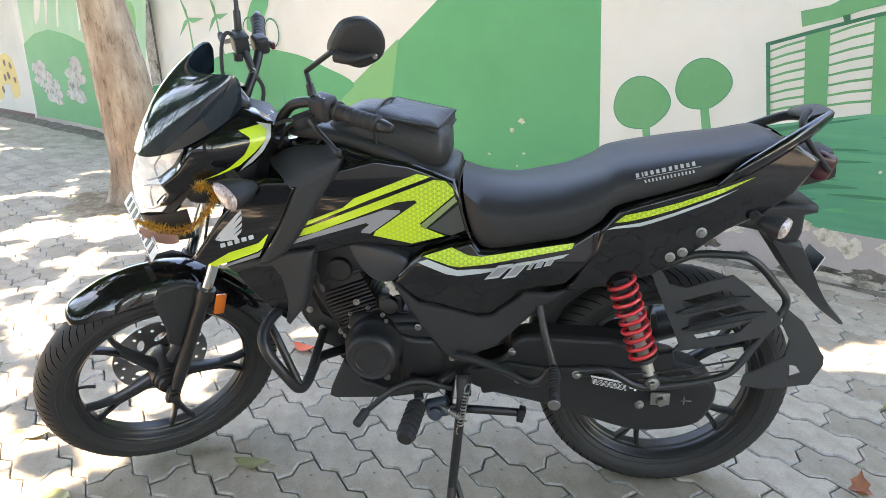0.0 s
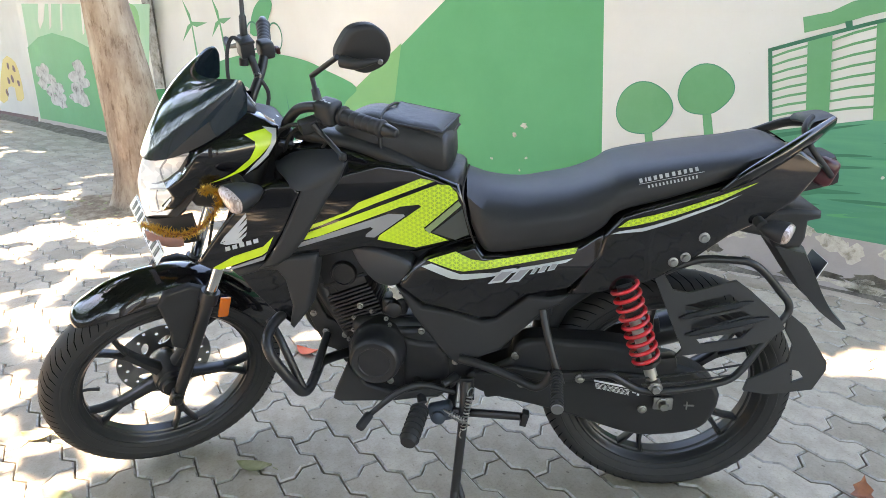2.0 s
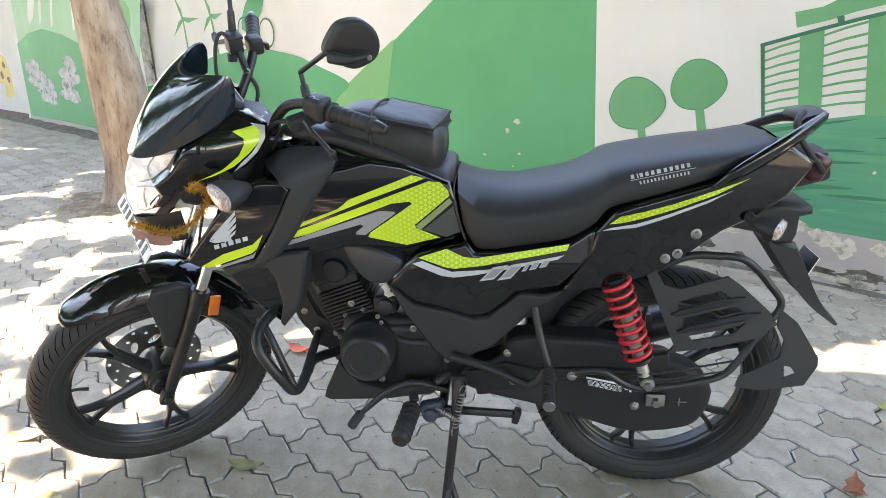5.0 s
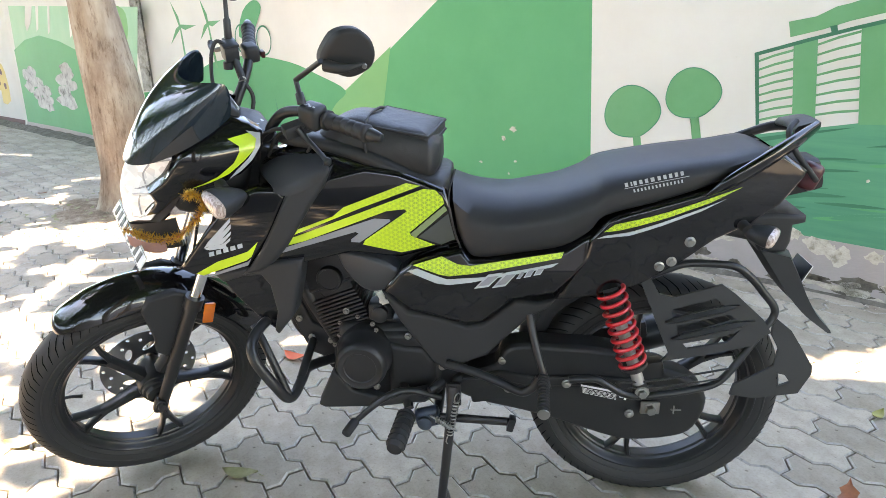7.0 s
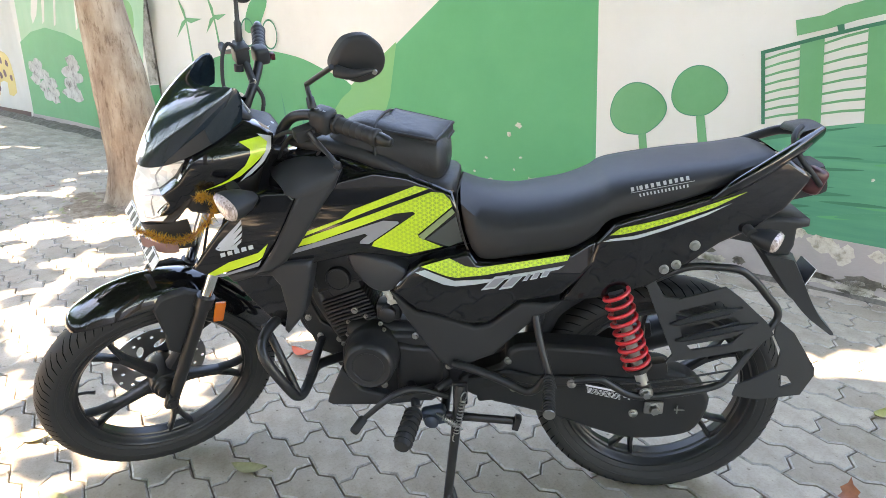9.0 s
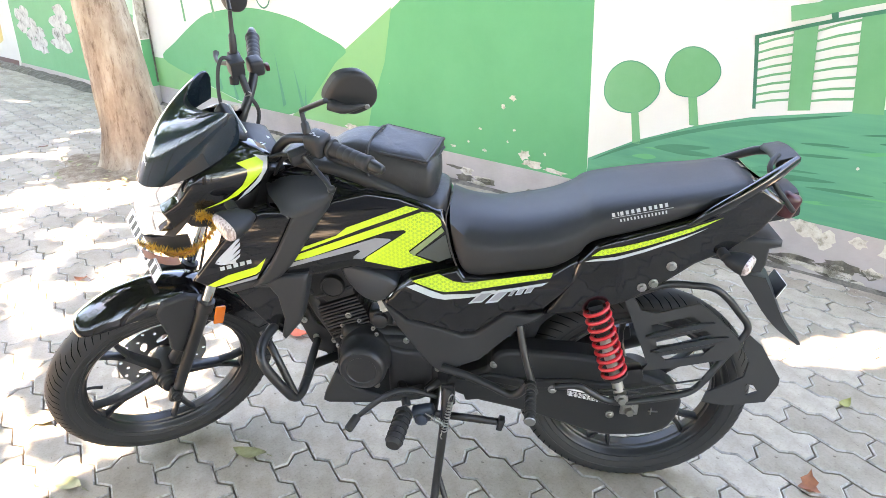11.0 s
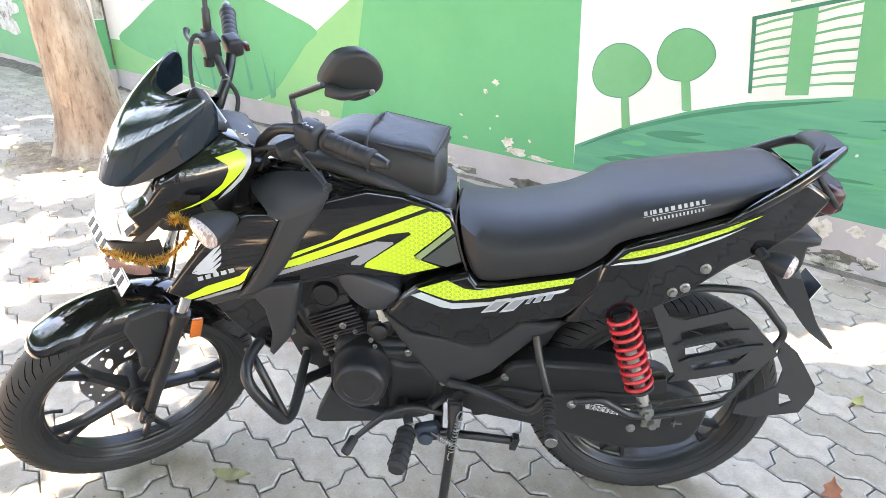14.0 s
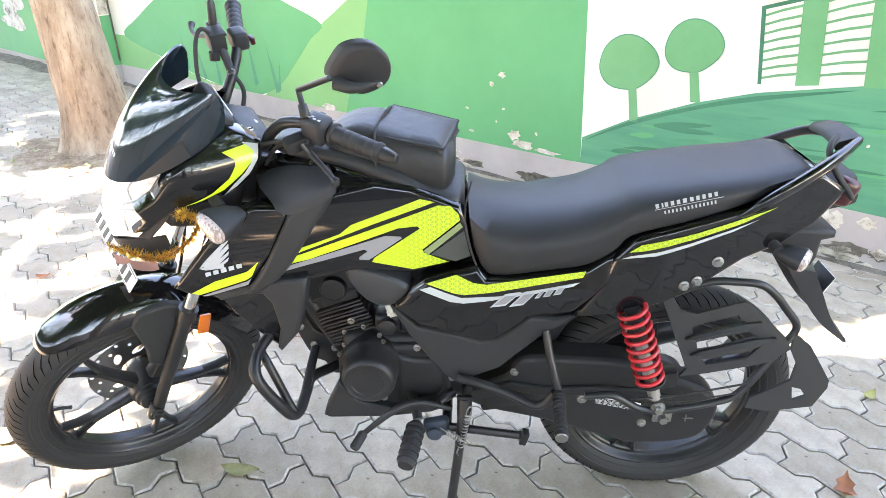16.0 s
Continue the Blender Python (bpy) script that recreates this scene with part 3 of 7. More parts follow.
# wind wheels, cycle
for hub, blades, foot in (((-5.03, 1.33), [(-5.16, 1.56), (-4.72, 1.33), (-5.26, 1.17)], (-5.0, 0.9)), ((-4.5, 1.34), [(-4.6, 1.56), (-4.28, 1.36), (-4.67, 1.2)], (-4.44, 0.95))):
    for b in blades:
        d = Vector((b[0] - hub[0], b[1] - hub[1]))
        n_ = Vector((-d.y, d.x)).normalized() * 0.035
        painted("painted_blade", [(hub[0] - n_.x * 0.3, hub[1] - n_.y * 0.3), (hub[0] + d.x * 0.3 - n_.x, hub[1] + d.y * 0.3 - n_.y), b, (hub[0] + n_.x * 0.5, hub[1] + n_.y * 0.5)], green_leaf, wall_main, 4)
    painted("painted_mast", [(hub[0] - 0.012, hub[1]), (hub[0] + 0.012, hub[1]), (foot[0] + 0.02, foot[1]), (foot[0] - 0.02, foot[1])], green_leaf, wall_main, 3)
for c, r in (((-3.62, 1.18), 0.11), ((-3.95, 1.2), 0.11)):
    bm = bmesh.new()
    ring_out = [(c[0] + r * math.cos(a * 0.2618), c[1] + r * 1.1 * math.sin(a * 0.2618)) for a in range(24)]
    a0 = [bm.verts.new((x, -0.01, z)) for x, z in ring_out]
    a1 = [bm.verts.new((c[0] + (x - c[0]) * 0.88, -0.01, c[1] + (z - c[1]) * 0.88)) for x, z in ring_out]
    for i in range(24):
        bm.faces.new((a0[i], a0[(i + 1) % 24], a1[(i + 1) % 24], a1[i]))
    part("painted_wheel", bm, green_dark, wall_main)
painted("painted_blob", [(-4.0, 1.22), (-3.9, 1.42), (-3.72, 1.5), (-3.62, 1.44), (-3.72, 1.3), (-3.8, 1.2)], green_mid, wall_main, 5, 3)
# plinth and bare patches
painted("grey_plinth", [(-6.9, -0.05), (-6.9, 0.21), (-3.0, 0.215), (-1.65, 0.21), (-0.6, 0.215), (0.57, 0.27), (0.94, 0.262), (8.9, 0.27), (8.9, -0.05)], grey_wall, wall_main, 5)


def chipped(s, h, w, t, seed, mat=peeled, parent=wall_main, layer=6, y0=0.0, n=14, lo=0.45, smooth=0):
    rnd = random.Random(seed)
    pts = [(s + w * math.cos(k * 2 * math.pi / n) * rnd.uniform(lo, 1.1), h + t * math.sin(k * 2 * math.pi / n) * rnd.uniform(lo, 1.1)) for k in range(n)]
    painted("bare_patch", pts, mat, parent, layer, smooth, y0)


for k, (s, h, w, t) in enumerate([(-1.07, 0.635, 0.03, 0.022), (-1.14, 0.575, 0.02, 0.018), (-0.97, 0.3, 0.055, 0.045), (-0.9, 0.25, 0.1, 0.03), (-0.74, 0.235, 0.1, 0.022), (-1.28, 0.275, 0.025, 0.012),
                                  (-1.05, 0.44, 0.012, 0.01), (-1.32, 0.41, 0.016, 0.01), (-1.42, 0.31, 0.012, 0.012), (-0.82, 0.33, 0.012, 0.012), (-1.55, 0.26, 0.03, 0.01), (-1.1, 0.36, 0.008, 0.01),
                                  (0.62, 0.24, 0.07, 0.05), (0.72, 0.2, 0.06, 0.06), (0.53, 0.27, 0.04, 0.03), (0.86, 0.22, 0.05, 0.03), (1.0, 0.2, 0.09, 0.05), (0.4, 0.25, 0.05, 0.02), (0.94, 0.09, 0.05, 0.03), (0.2, 0.2, 0.08, 0.03),
                                  (0.78, 0.55, 0.012, 0.008), (0.95, 0.47, 0.01, 0.008), (-2.0, 0.24, 0.06, 0.02), (-2.6, 0.23, 0.09, 0.03)]):
    chipped(s, h, w, t, 40 + k)
for k in range(60):
    rnd = random.Random(900 + k)
    chipped(rnd.uniform(-2.2, 2.2), rnd.uniform(0.02, 0.09) + (0.0 if k % 3 else 0.03), rnd.uniform(0.03, 0.12), rnd.uniform(0.012, 0.04), 1000 + k, peeled if k % 2 else dirt, n=16)
# far stretch
FY = -JOG
painted("green_field", [(-9.651, 1.728), (-9.939, 0.070), (-8.441, 0.109), (-6.208, 0.079), (-5.613, 1.533)], green_pale, wall_far, 1, 0, FY)
painted("dark_hill", [(-9.914, 0.105), (-9.798, 1.142), (-9.252, 1.272), (-8.645, 1.318), (-7.969, 1.237), (-7.224, 1.079), (-5.859, 0.933), (-6.214, 0.065), (-8.460, 0.078)], green_mid, wall_far, 2, 0, FY)
for k, (s, h) in enumerate([(-9.532, 0.816), (-9.275, 0.836), (-9.205, 0.730), (-9.000, 0.689), (-9.456, 0.646), (-8.875, 0.602), (-9.189, 0.545), (-8.818, 0.483), (-9.035, 0.428), (-8.786, 0.393), (-7.936, 0.897), (-8.091, 0.769), (-7.851, 0.843), (-7.853, 0.705), (-8.135, 0.626), (-8.015, 0.559), (-7.944, 0.477), (-8.172, 0.495)]):
    chipped(s, h, 0.17 + 0.06 * (k % 3), 0.085, 300 + k, smear, wall_far, 2.6 + 0.15 * k, FY, 12, 0.7, 3)
painted("grey_plinth", [(-9.929, 0.121), (-8.432, 0.125), (-5.961, 0.088), (-6.091, -0.245), (-10.307, -0.411)], grey_wall, wall_far, 4, 0, FY)
painted("painted_foliage", [(-6.333, 1.568), (-5.963, 1.528), (-5.914, 1.356), (-6.030, 1.184), (-6.185, 1.221), (-6.440, 1.342)], green_light, wall_far, 3, 3, FY)
painted("maroon_band", [(-37.366, -0.100), (-10.318, 0.105), (-10.819, -0.829), (-42.224, -1.828)], maroon, wall_end, 1, 0, -0.04)
painted("painted_animal", [(-11.516, 0.958), (-11.005, 0.977), (-10.789, 0.808), (-10.813, 0.375), (-11.241, 0.321), (-11.201, 0.520), (-11.585, 0.507), (-11.763, 0.297), (-12.248, 0.275)], yellow_wall, wall_end, 2, 2, -0.04)
for k, (s, h) in enumerate([(-11.3, 0.86), (-11.02, 0.82), (-11.22, 0.66), (-10.93, 0.6), (-11.45, 0.62), (-11.7, 0.42)]):
    chipped(s, h, 0.075, 0.06, 700 + k, maroon, wall_end, 3 + 0.1 * k, -0.04, 9, 0.7, 2)
for pts in ([(-8.556, 1.675), (-8.451, 1.670), (-8.611, 1.402), (-8.704, 1.362)], [(-8.128, 1.654), (-8.049, 1.651), (-8.221, 1.350), (-8.299, 1.325)], [(-7.455, 1.622), (-7.385, 1.619), (-7.498, 1.294), (-7.567, 1.270)], [(-8.946, 1.694), (-8.683, 1.681), (-8.870, 1.480), (-9.085, 1.371), (-9.096, 1.487)]):
    painted("paint_run", pts, wall_white, wall_far, 3, 0, FY)
# bare end face of the far stretch, green at its foot
bm = bmesh.new()
block(bm, (0.004, JOG - 0.006, 1.5), Matrix.Translation((JOG_S + 0.002, -JOG / 2, 1.45)), 0)
part("bare_edge", bm, grey_bark, wall_far)
bm = bmesh.new()
block(bm, (0.004, JOG - 0.006, 0.48), Matrix.Translation((JOG_S + 0.002, -JOG / 2, 0.45)), 0)
part("green_edge", bm, green_mid, wall_far)
bm = bmesh.new()
block(bm, (0.004, JOG - 0.006, 0.26), Matrix.Translation((JOG_S + 0.002, -JOG / 2, 0.08)), 0)
part("grey_edge", bm, grey_wall, wall_far)
# narrow dark strip down the inner corner of the stepped wall
bm = bmesh.new()
block(bm, (0.006, 0.018, 1.9), Matrix.Translation((JOG_S + 0.004, -0.012, 1.2)), 0)
part("dark_corner_strip", bm, dirt, wall_far)

# dirt strips along the foot of the wall
for x0, x1, y0, wide, high in ((-5.8, 4.0, 0.0, 0.07, 0.03), (-12.0, -5.8, -JOG, 0.17, 0.07)):
    bm = bmesh.new()
    N = 160
    rings = []
    for k in range(N + 1):
        x = x0 + (x1 - x0) * k / N
        w = wide + 0.05 * noise.noise((x * 2.1, 0, 0))
        h = high + 0.02 * noise.noise((x * 3.7, 5, 0))
        rings.append([(x, y0 - w - 0.05, -0.02), (x, y0 - w, 0.004 + 0.004 * noise.noise((x * 9, 1, 2))), (x, y0 - w * 0.5, h * 0.6), (x, y0 - 0.005, h)])
    skin(bm, rings, cap=False, wrap=False)
    ob = part("dirt_strip", bm, dirt)
    ob.matrix_world = WALL
    tagged(ob, "crumbled plaster and dirt along the wall foot", "dirt", kind="stuff")
# crumbs of plaster on the strip
rnd = random.Random(55)
verts, faces = [], []
for k in range(220):
    c = WALL @ Vector((rnd.uniform(-3.0, 2.4), -abs(rnd.gauss(0.03, 0.07)) - 0.01, 0.012))
    r = rnd.uniform(0.003, 0.009)
    base = len(verts)
    verts += [c + Vector(q) * r * rnd.uniform(0.7, 1.2) for q in ((1, 0, 0), (0, 1, 0), (-1, 0, 0), (0, -1, 0), (0.1, 0.1, 0.8), (0, 0, -0.8))]
    faces += [[base + i for i in f] for f in ((0, 1, 4), (1, 2, 4), (2, 3, 4), (3, 0, 4), (1, 0, 5), (2, 1, 5), (3, 2, 5), (0, 3, 5))]
me = bpy.data.meshes.new("plaster_crumbs")
me.from_pydata(verts, [], faces)
me.materials.append(peeled)
tagged(new("plaster_crumbs", me), "small crumbs of fallen plaster by the wall", "rubble", kind="stuff")

# ---- trees ----
def rough_trunk(bm, pts, radii, seed, n=18, steps=8, amount=0.12):
    line = curve_points([(*p, r) for p, r in zip(pts, radii)], steps)
    rings = []
    for i, p4 in enumerate(line):
        p, r = Vector(p4[:3]), p4[3]
        rings.append([p + Vector((math.cos(a), math.sin(a), 0)) * r * (1 + amount * noise.noise((math.cos(a) * 1.6 + seed, math.sin(a) * 1.6, p.z * 1.2)) + amount * 0.4 * noise.noise((math.cos(a) * 5, math.sin(a) * 5 + seed, p.z * 5))) for a in [2 * math.pi * k / n for k in range(n)]])
    skin(bm, rings)


def ease_in(v, w):
    """0 below -w, 1 above w, smooth between."""
    u = max(0.0, min(1.0, (v + w) / (2 * w)))
    return u * u * (3 - 2 * u)


def roof_over(gx, gy):
    """How closed the leaf roof is over a place on the ground, along the sun's way."""
    k = 0.9 * noise.noise((gx * 1.7, gy * 1.7, 3.3)) + 1.0 * noise.noise((gx * 4.6, gy * 4.6, 7.1))
    wx, wy = gx + 0.5 * noise.noise((gx * 0.9, gy * 0.9, 11)), gy + 0.4 * noise.noise((gx * 0.9, gy * 0.9, 17))
    # gaps and closed spots are set to place the sun patches and shade
    closed = 0.85
    west = ease_in(-0.62 - wx, 0.3)
    closed += west * ease_in(1.2 - wy, 0.25) * (-1.18 + 0.66 * ease_in(-4.0 - wx, 0.5))
    closed -= 0.22 * ease_in(0.9 - abs(wx + 3.7), 0.2) * ease_in(wy - 1.2, 0.2)
    closed -= 1.25 * ease_in(wx - 0.45, 0.3) * ease_in(wy - 1.55, 0.15) * ease_in(2.05 - wy, 0.12)
    closed -= 0.75 * ease_in(-1.35 - wy, 0.3)
    closed += 0.05 * west * ease_in(-0.3 - wy, 0.2) * ease_in(wx + 1.7, 0.3)
    closed += 1.0 * ease_in(0.5 - math.hypot(wx + 3.6, wy - 1.1), 0.15)
    if gy > 2.15:
        closed = 0.95
    return k < closed


def leaf_crown(count, center, size, seed, ground_only=True):
    rnd = random.Random(seed)
    verts, faces = [], []
    while len(faces) < count:
        p = Vector((center[0] + size[0] * rnd.uniform(-1, 1), center[1] + size[1] * rnd.uniform(-1, 1), center[2] + size[2] * rnd.uniform(-1, 1) ** 3))
        d = p.z / SUN_DIR.z
        g_ = p - SUN_DIR * d
        if ground_only and (not (-4.6 if g_.x > 0.9 else -1.8) < g_.y < 3.4 or not roof_over(g_.x, g_.y)):
            continue
        m = Euler((rnd.uniform(-0.7, 0.7), rnd.uniform(-0.7, 0.7), rnd.uniform(0, 6.28))).to_matrix()
        l, w = rnd.uniform(0.2, 0.34), rnd.uniform(0.055, 0.09)
        k = len(verts)
        for q in ((-l / 2, 0, 0), (0, w, 0.012), (l / 2, 0, -0.02), (0, -w, 0.012)):
            verts.append(p + m @ Vector(q))
        faces.append((k, k + 1, k + 2, k + 3))
    me = bpy.data.meshes.new("crown")
    me.from_pydata(verts, [], faces)
    me.materials.append(leaf_green)
    return me


tree = thing("tree", "broad shade tree with a smooth tan leaning trunk", "tree")
bm = bmesh.new()
rough_trunk(bm, [(-3.73, 0.95, -0.05), (-3.735, 0.945, 0.1), (-3.75, 0.93, 0.4), (-3.775, 0.9, 0.9), (-3.8, 0.87, 1.5), (-3.75, 0.8, 2.4), (-3.5, 0.6, 3.4)], [0.36, 0.275, 0.218, 0.18, 0.15, 0.135, 0.11], 3)
part("trunk", bm, bark, tree)
for a, b, c_ in (((-3.5, 0.6, 3.3), (-2.2, 0.2, 4.2), (0.6, -0.3, 4.6)), ((-3.55, 0.65, 3.2), (-3.2, -1.0, 4.3), (-2.0, -2.2, 4.7)), ((-3.6, 0.7, 3.2), (-4.6, 0.9, 4.4), (-6.2, 1.2, 4.8)), ((-2.2, 0.2, 4.2), (-0.8, 1.0, 4.6), (1.2, 1.8, 4.7)), ((-1.5, 0.1, 4.35), (0.2, -1.2, 4.6), (2.2, -2.0, 4.8))):
    bm = bmesh.new()
    tube(bm, [a, b, c_], [0.1, 0.06, 0.02], 8)
    part("limb", bm, bark, tree)
crown = new("crown", leaf_crown(66000, (-4.0, -3.0, 4.7), (9.8, 5.6, 0.8), 5))
crown.parent = tree
tagged(crown, "wide unseen leaf roof with gaps set to place sun flecks", kind="stuff")

# unseen trees, added all round to darken reflections and block sky light
for k, (x, y) in enumerate(((-11.5, -8.8), (-6.5, -8.6), (-1.0, -8.8), (4.5, -8.6), (-16.5, -5.0), (-17.5, -1.0), (10.5, -4.2), (13.5, -0.6))):
    unseen_tree = thing("tree", "unseen tree added for darker reflections and shade", "tree")
    bm = bmesh.new()
    rough_trunk(bm, [(x, y, -0.05), (x, y, 1.0), (x + 0.1, y, 2.2), (x + 0.2, y + 0.2, 4.0)], [0.22, 0.17, 0.15, 0.08], 11 + k)
    part("trunk", bm, bark, unseen_tree)
    me = leaf_crown(6500, (x, y + 0.4, 4.3), (3.1, 2.0, 2.5), 60 + k, False)
    ob = new("crown", me)
    ob.parent = unseen_tree
    tagged(ob, kind="stuff")

# unseen tree, added to keep sky light off the near paving
blocking_tree = thing("tree", "unseen tree added to block sky light from the paving", "tree")
bm = bmesh.new()
rough_trunk(bm, [(3.7, -2.3, -0.05), (3.7, -2.3, 1.0), (3.65, -2.2, 2.2), (3.5, -2.0, 3.6)], [0.24, 0.18, 0.16, 0.08], 15)
part("trunk", bm, bark, blocking_tree)
ob = new("crown", leaf_crown(9000, (3.5, -1.7, 3.8), (2.4, 2.6, 1.2), 88, False))
ob.parent = blocking_tree
tagged(ob, kind="stuff")


# ---- motorcycle: wheels, frame and engine ----
# local axes: x ahead, y to its left, z up; origin where the rear tyre stands
BIKE = pose(0.616, 0.5926, -0.017, -4, 0, 220)
motorcycle = thing("motorcycle", "glossy black motorcycle with lime stripes on its side stand", "motorcycle", BIKE)
RAKE = radians(25.2)
HEAD = Vector((1.275, 0, 0.325))
STEER = Matrix.Translation(HEAD) @ Matrix.Rotation(radians(38.8), 4, Vector((-math.sin(RAKE), 0, math.cos(RAKE)))) @ Matrix.Translation(-HEAD)
REAR_C, REAR_R = Vector((0.007, 0, 0.325)), 0.309
FRONT_C, FRONT_R = Vector((1.315, 0, 0.331)), 0.304


def tyre_mesh(c, r, half):
    bm = bmesh.new()
    t = half
    prof = [(r - 0.077, t * 0.62), (r - 0.071, t * 0.8), (r - 0.066, t * 0.84), (r - 0.065, t * 0.885), (r - 0.062, t * 0.89), (r - 0.061, t * 0.86), (r - 0.05, t * 0.96), (r - 0.046, t * 0.965), (r - 0.045, t * 0.995), (r - 0.042, t * 0.995), (r - 0.041, t * 0.97), (r - 0.03, t), (r - 0.014, t * 0.8), (r - 0.006, t * 0.55), (r - 0.001, t * 0.22), (r, 0)]
    prof = prof + [(a, -b) for a, b in prof[-2::-1]]
    n = 160
    rings = [[(c.x + a * math.cos(w), b, c.z + a * math.sin(w)) for w in [2 * math.pi * k / n for k in range(n)]] for a, b in prof]
    skin(bm, rings, cap=False)
    return bm


def tread_groove_strips(c, r, t, count, hand):
    """Near-black strips just proud of both tyre shoulders, painting the shade of slanted grooves."""
    prof = [(r - 0.030, t), (r - 0.014, t * 0.8), (r - 0.006, t * 0.55), (r - 0.001, t * 0.22)]
    bm = bmesh.new()
    for sgn in (1, -1):
        for k in range(count):
            w0 = 2 * math.pi * (k + 0.25 * sgn) / count
            reach = 4 if k % 3 else 3
            rows = []
            for i, (a, b) in enumerate(prof[:reach]):
                w = w0 + hand * 0.045 * i
                half = 0.0022 / r * (1.0 if 0 < i < reach - 1 else 0.45)
                rows.append([(c.x + (a + 0.0009) * math.cos(q), (b + 0.0006) * sgn, c.z + (a + 0.0009) * math.sin(q)) for q in (w - half, w + half)])
            skin(bm, rows, cap=False, wrap=False)
    return bm


def alloy_wheel(name, c, r, first, half, move=None):
    """Rim with hub and five split spokes as parts of it."""
    bm = bmesh.new()
    ri = r - 0.078
    lip = [(ri - 0.006, half), (ri - 0.001, half + 0.004), (ri + 0.005, half + 0.002), (ri + 0.005, -half - 0.002), (ri - 0.001, -half - 0.004), (ri - 0.006, -half), (ri - 0.008, -half * 0.72)]
    well = [(ri - 0.014, -half * 0.6), (ri - 0.014, -0.011), (ri - 0.018, -0.008), (ri - 0.018, 0.008), (ri - 0.014, 0.011), (ri - 0.014, half * 0.6), (ri - 0.008, half * 0.72)]
    turned(bm, lip + well, c, (0, 1, 0), 96, True)
    rim = part(name, bm, satin_black, motorcycle, "black five-spoke alloy wheel", move=move)
    bm = bmesh.new()
    turned(bm, [(0.012, -0.062), (0.034, -0.06), (0.04, -0.045), (0.043, -0.02), (0.043, 0.02), (0.04, 0.034), (0.036, 0.036), (0.035, 0.046), (0.029, 0.048), (0.027, 0.06), (0.012, 0.062)], c, (0, 1, 0), 36)
    part("hub", bm, satin_black, rim, move=move)
    for k in range(5):
        a = radians(first + 72 * k)
        bm = bmesh.new()
        prof = [(0.035, 0.0155, 0.022), (ri * 0.34, 0.0115, 0.019), (ri * 0.5, 0.0105, 0.017), (ri * 0.66, 0.0125, 0.015)]
        for sgn in (0, 1, -1):
            d = Vector((math.cos(a), 0, math.sin(a)))
            s = Vector((-math.sin(a), 0, math.cos(a)))
            if sgn == 0:
                line = [(c + d * u, w, t) for u, w, t in prof]
            else:
                line = [(c + d * (ri * 0.6) + s * 0.003 * sgn, 0.007, 0.014), (c + d * (ri * 0.8) + s * 0.016 * sgn, 0.0058, 0.013), (c + d * (ri - 0.008) + s * 0.034 * sgn, 0.0068, 0.013)]
            rings = []
            for i, (p, w, t) in enumerate(line):
                e = (line[min(i + 1, len(line) - 1)][0] - line[max(i - 1, 0)][0]).normalized()
                n_ = Vector((-e.z, 0, e.x))
                rings.append([p + n_ * w * x + Vector((0, t * y, 0)) for x, y in ((1, -0.6), (1, 0.6), (0.55, 1), (-0.55, 1), (-1, 0.6), (-1, -0.6), (-0.55, -1), (0.55, -1))])
            skin(bm, rings)
        part("spoke", bm, satin_black, rim, move=move)
    return rim


def perforated_disc(c, r, y):
    """A brake disc with round holes in its band and slots towards the hub, cut right through."""
    def circle(cx, cz, ra, n, start=0.0, stretch=1.0, turn=0.0):
        pts = []
        for k in range(n):
            a = start + 2 * math.pi * k / n
            u, v = ra * math.cos(a) * stretch, ra * math.sin(a)
            pts.append(Vector((c.x + cx + u * math.cos(turn) - v * math.sin(turn), y, c.z + cz + u * math.sin(turn) + v * math.cos(turn))))
        return pts
    loops = [circle(0, 0, r, 72), circle(0, 0, r * 0.36, 36)]
    for k in range(24):
        a = k * math.pi / 12
        rr = r * (0.93 if k % 2 else 0.8)
        loops.append(circle(math.cos(a) * rr, math.sin(a) * rr, 0.0048, 8))
    for k in range(8):
        a = k * math.pi / 4 + 0.2
        loops.append(circle(math.cos(a) * r * 0.58, math.sin(a) * r * 0.58, 0.009, 12, 0.0, 2.1, a + 0.9))
    bm = bmesh.new()
    vs = [bm.verts.new(p) for l in loops for p in l]
    flat = [[Vector((p.x, p.z, 0)) for p in l] for l in loops]
    for tri in tessellate_polygon(flat):
        bm.faces.new([vs[i] for i in tri])
    bmesh.ops.recalc_face_normals(bm, faces=bm.faces[:])
    bmesh.ops.solidify(bm, geom=bm.faces[:], thickness=0.004)
    return bm


rear_wheel = alloy_wheel("rear_wheel", REAR_C, REAR_R, 0, 0.034)
part("tyre", tyre_mesh(REAR_C, REAR_R, 0.05), rubber, rear_wheel, "dusty black rubber tyre")
front_wheel = alloy_wheel("front_wheel", FRONT_C, FRONT_R, 127, 0.03, STEER)
part("tyre", tyre_mesh(FRONT_C, FRONT_R, 0.042), rubber, front_wheel, "dusty black rubber tyre with slanted grooves", move=STEER)
part("brake_disc", perforated_disc(FRONT_C, 0.122, -0.062), disc_steel, front_wheel, "perforated steel brake disc", move=STEER)
part("tread", tread_groove_strips(FRONT_C, FRONT_R, 0.042, 78, 1), groove_shade_black, front_wheel, move=STEER)
part("tread", tread_groove_strips(REAR_C, REAR_R, 0.05, 74, -1), groove_shade_black, rear_wheel)
bm = bmesh.new()
tube(bm, [FRONT_C + Vector((0.222, 0.0, 0.048)), FRONT_C + Vector((0.19, 0.004, 0.046)), FRONT_C + Vector((0.165, 0.012, 0.042))], [0.004, 0.004, 0.005], 8)
part("valve", bm, grip_rubber, front_wheel, move=STEER)
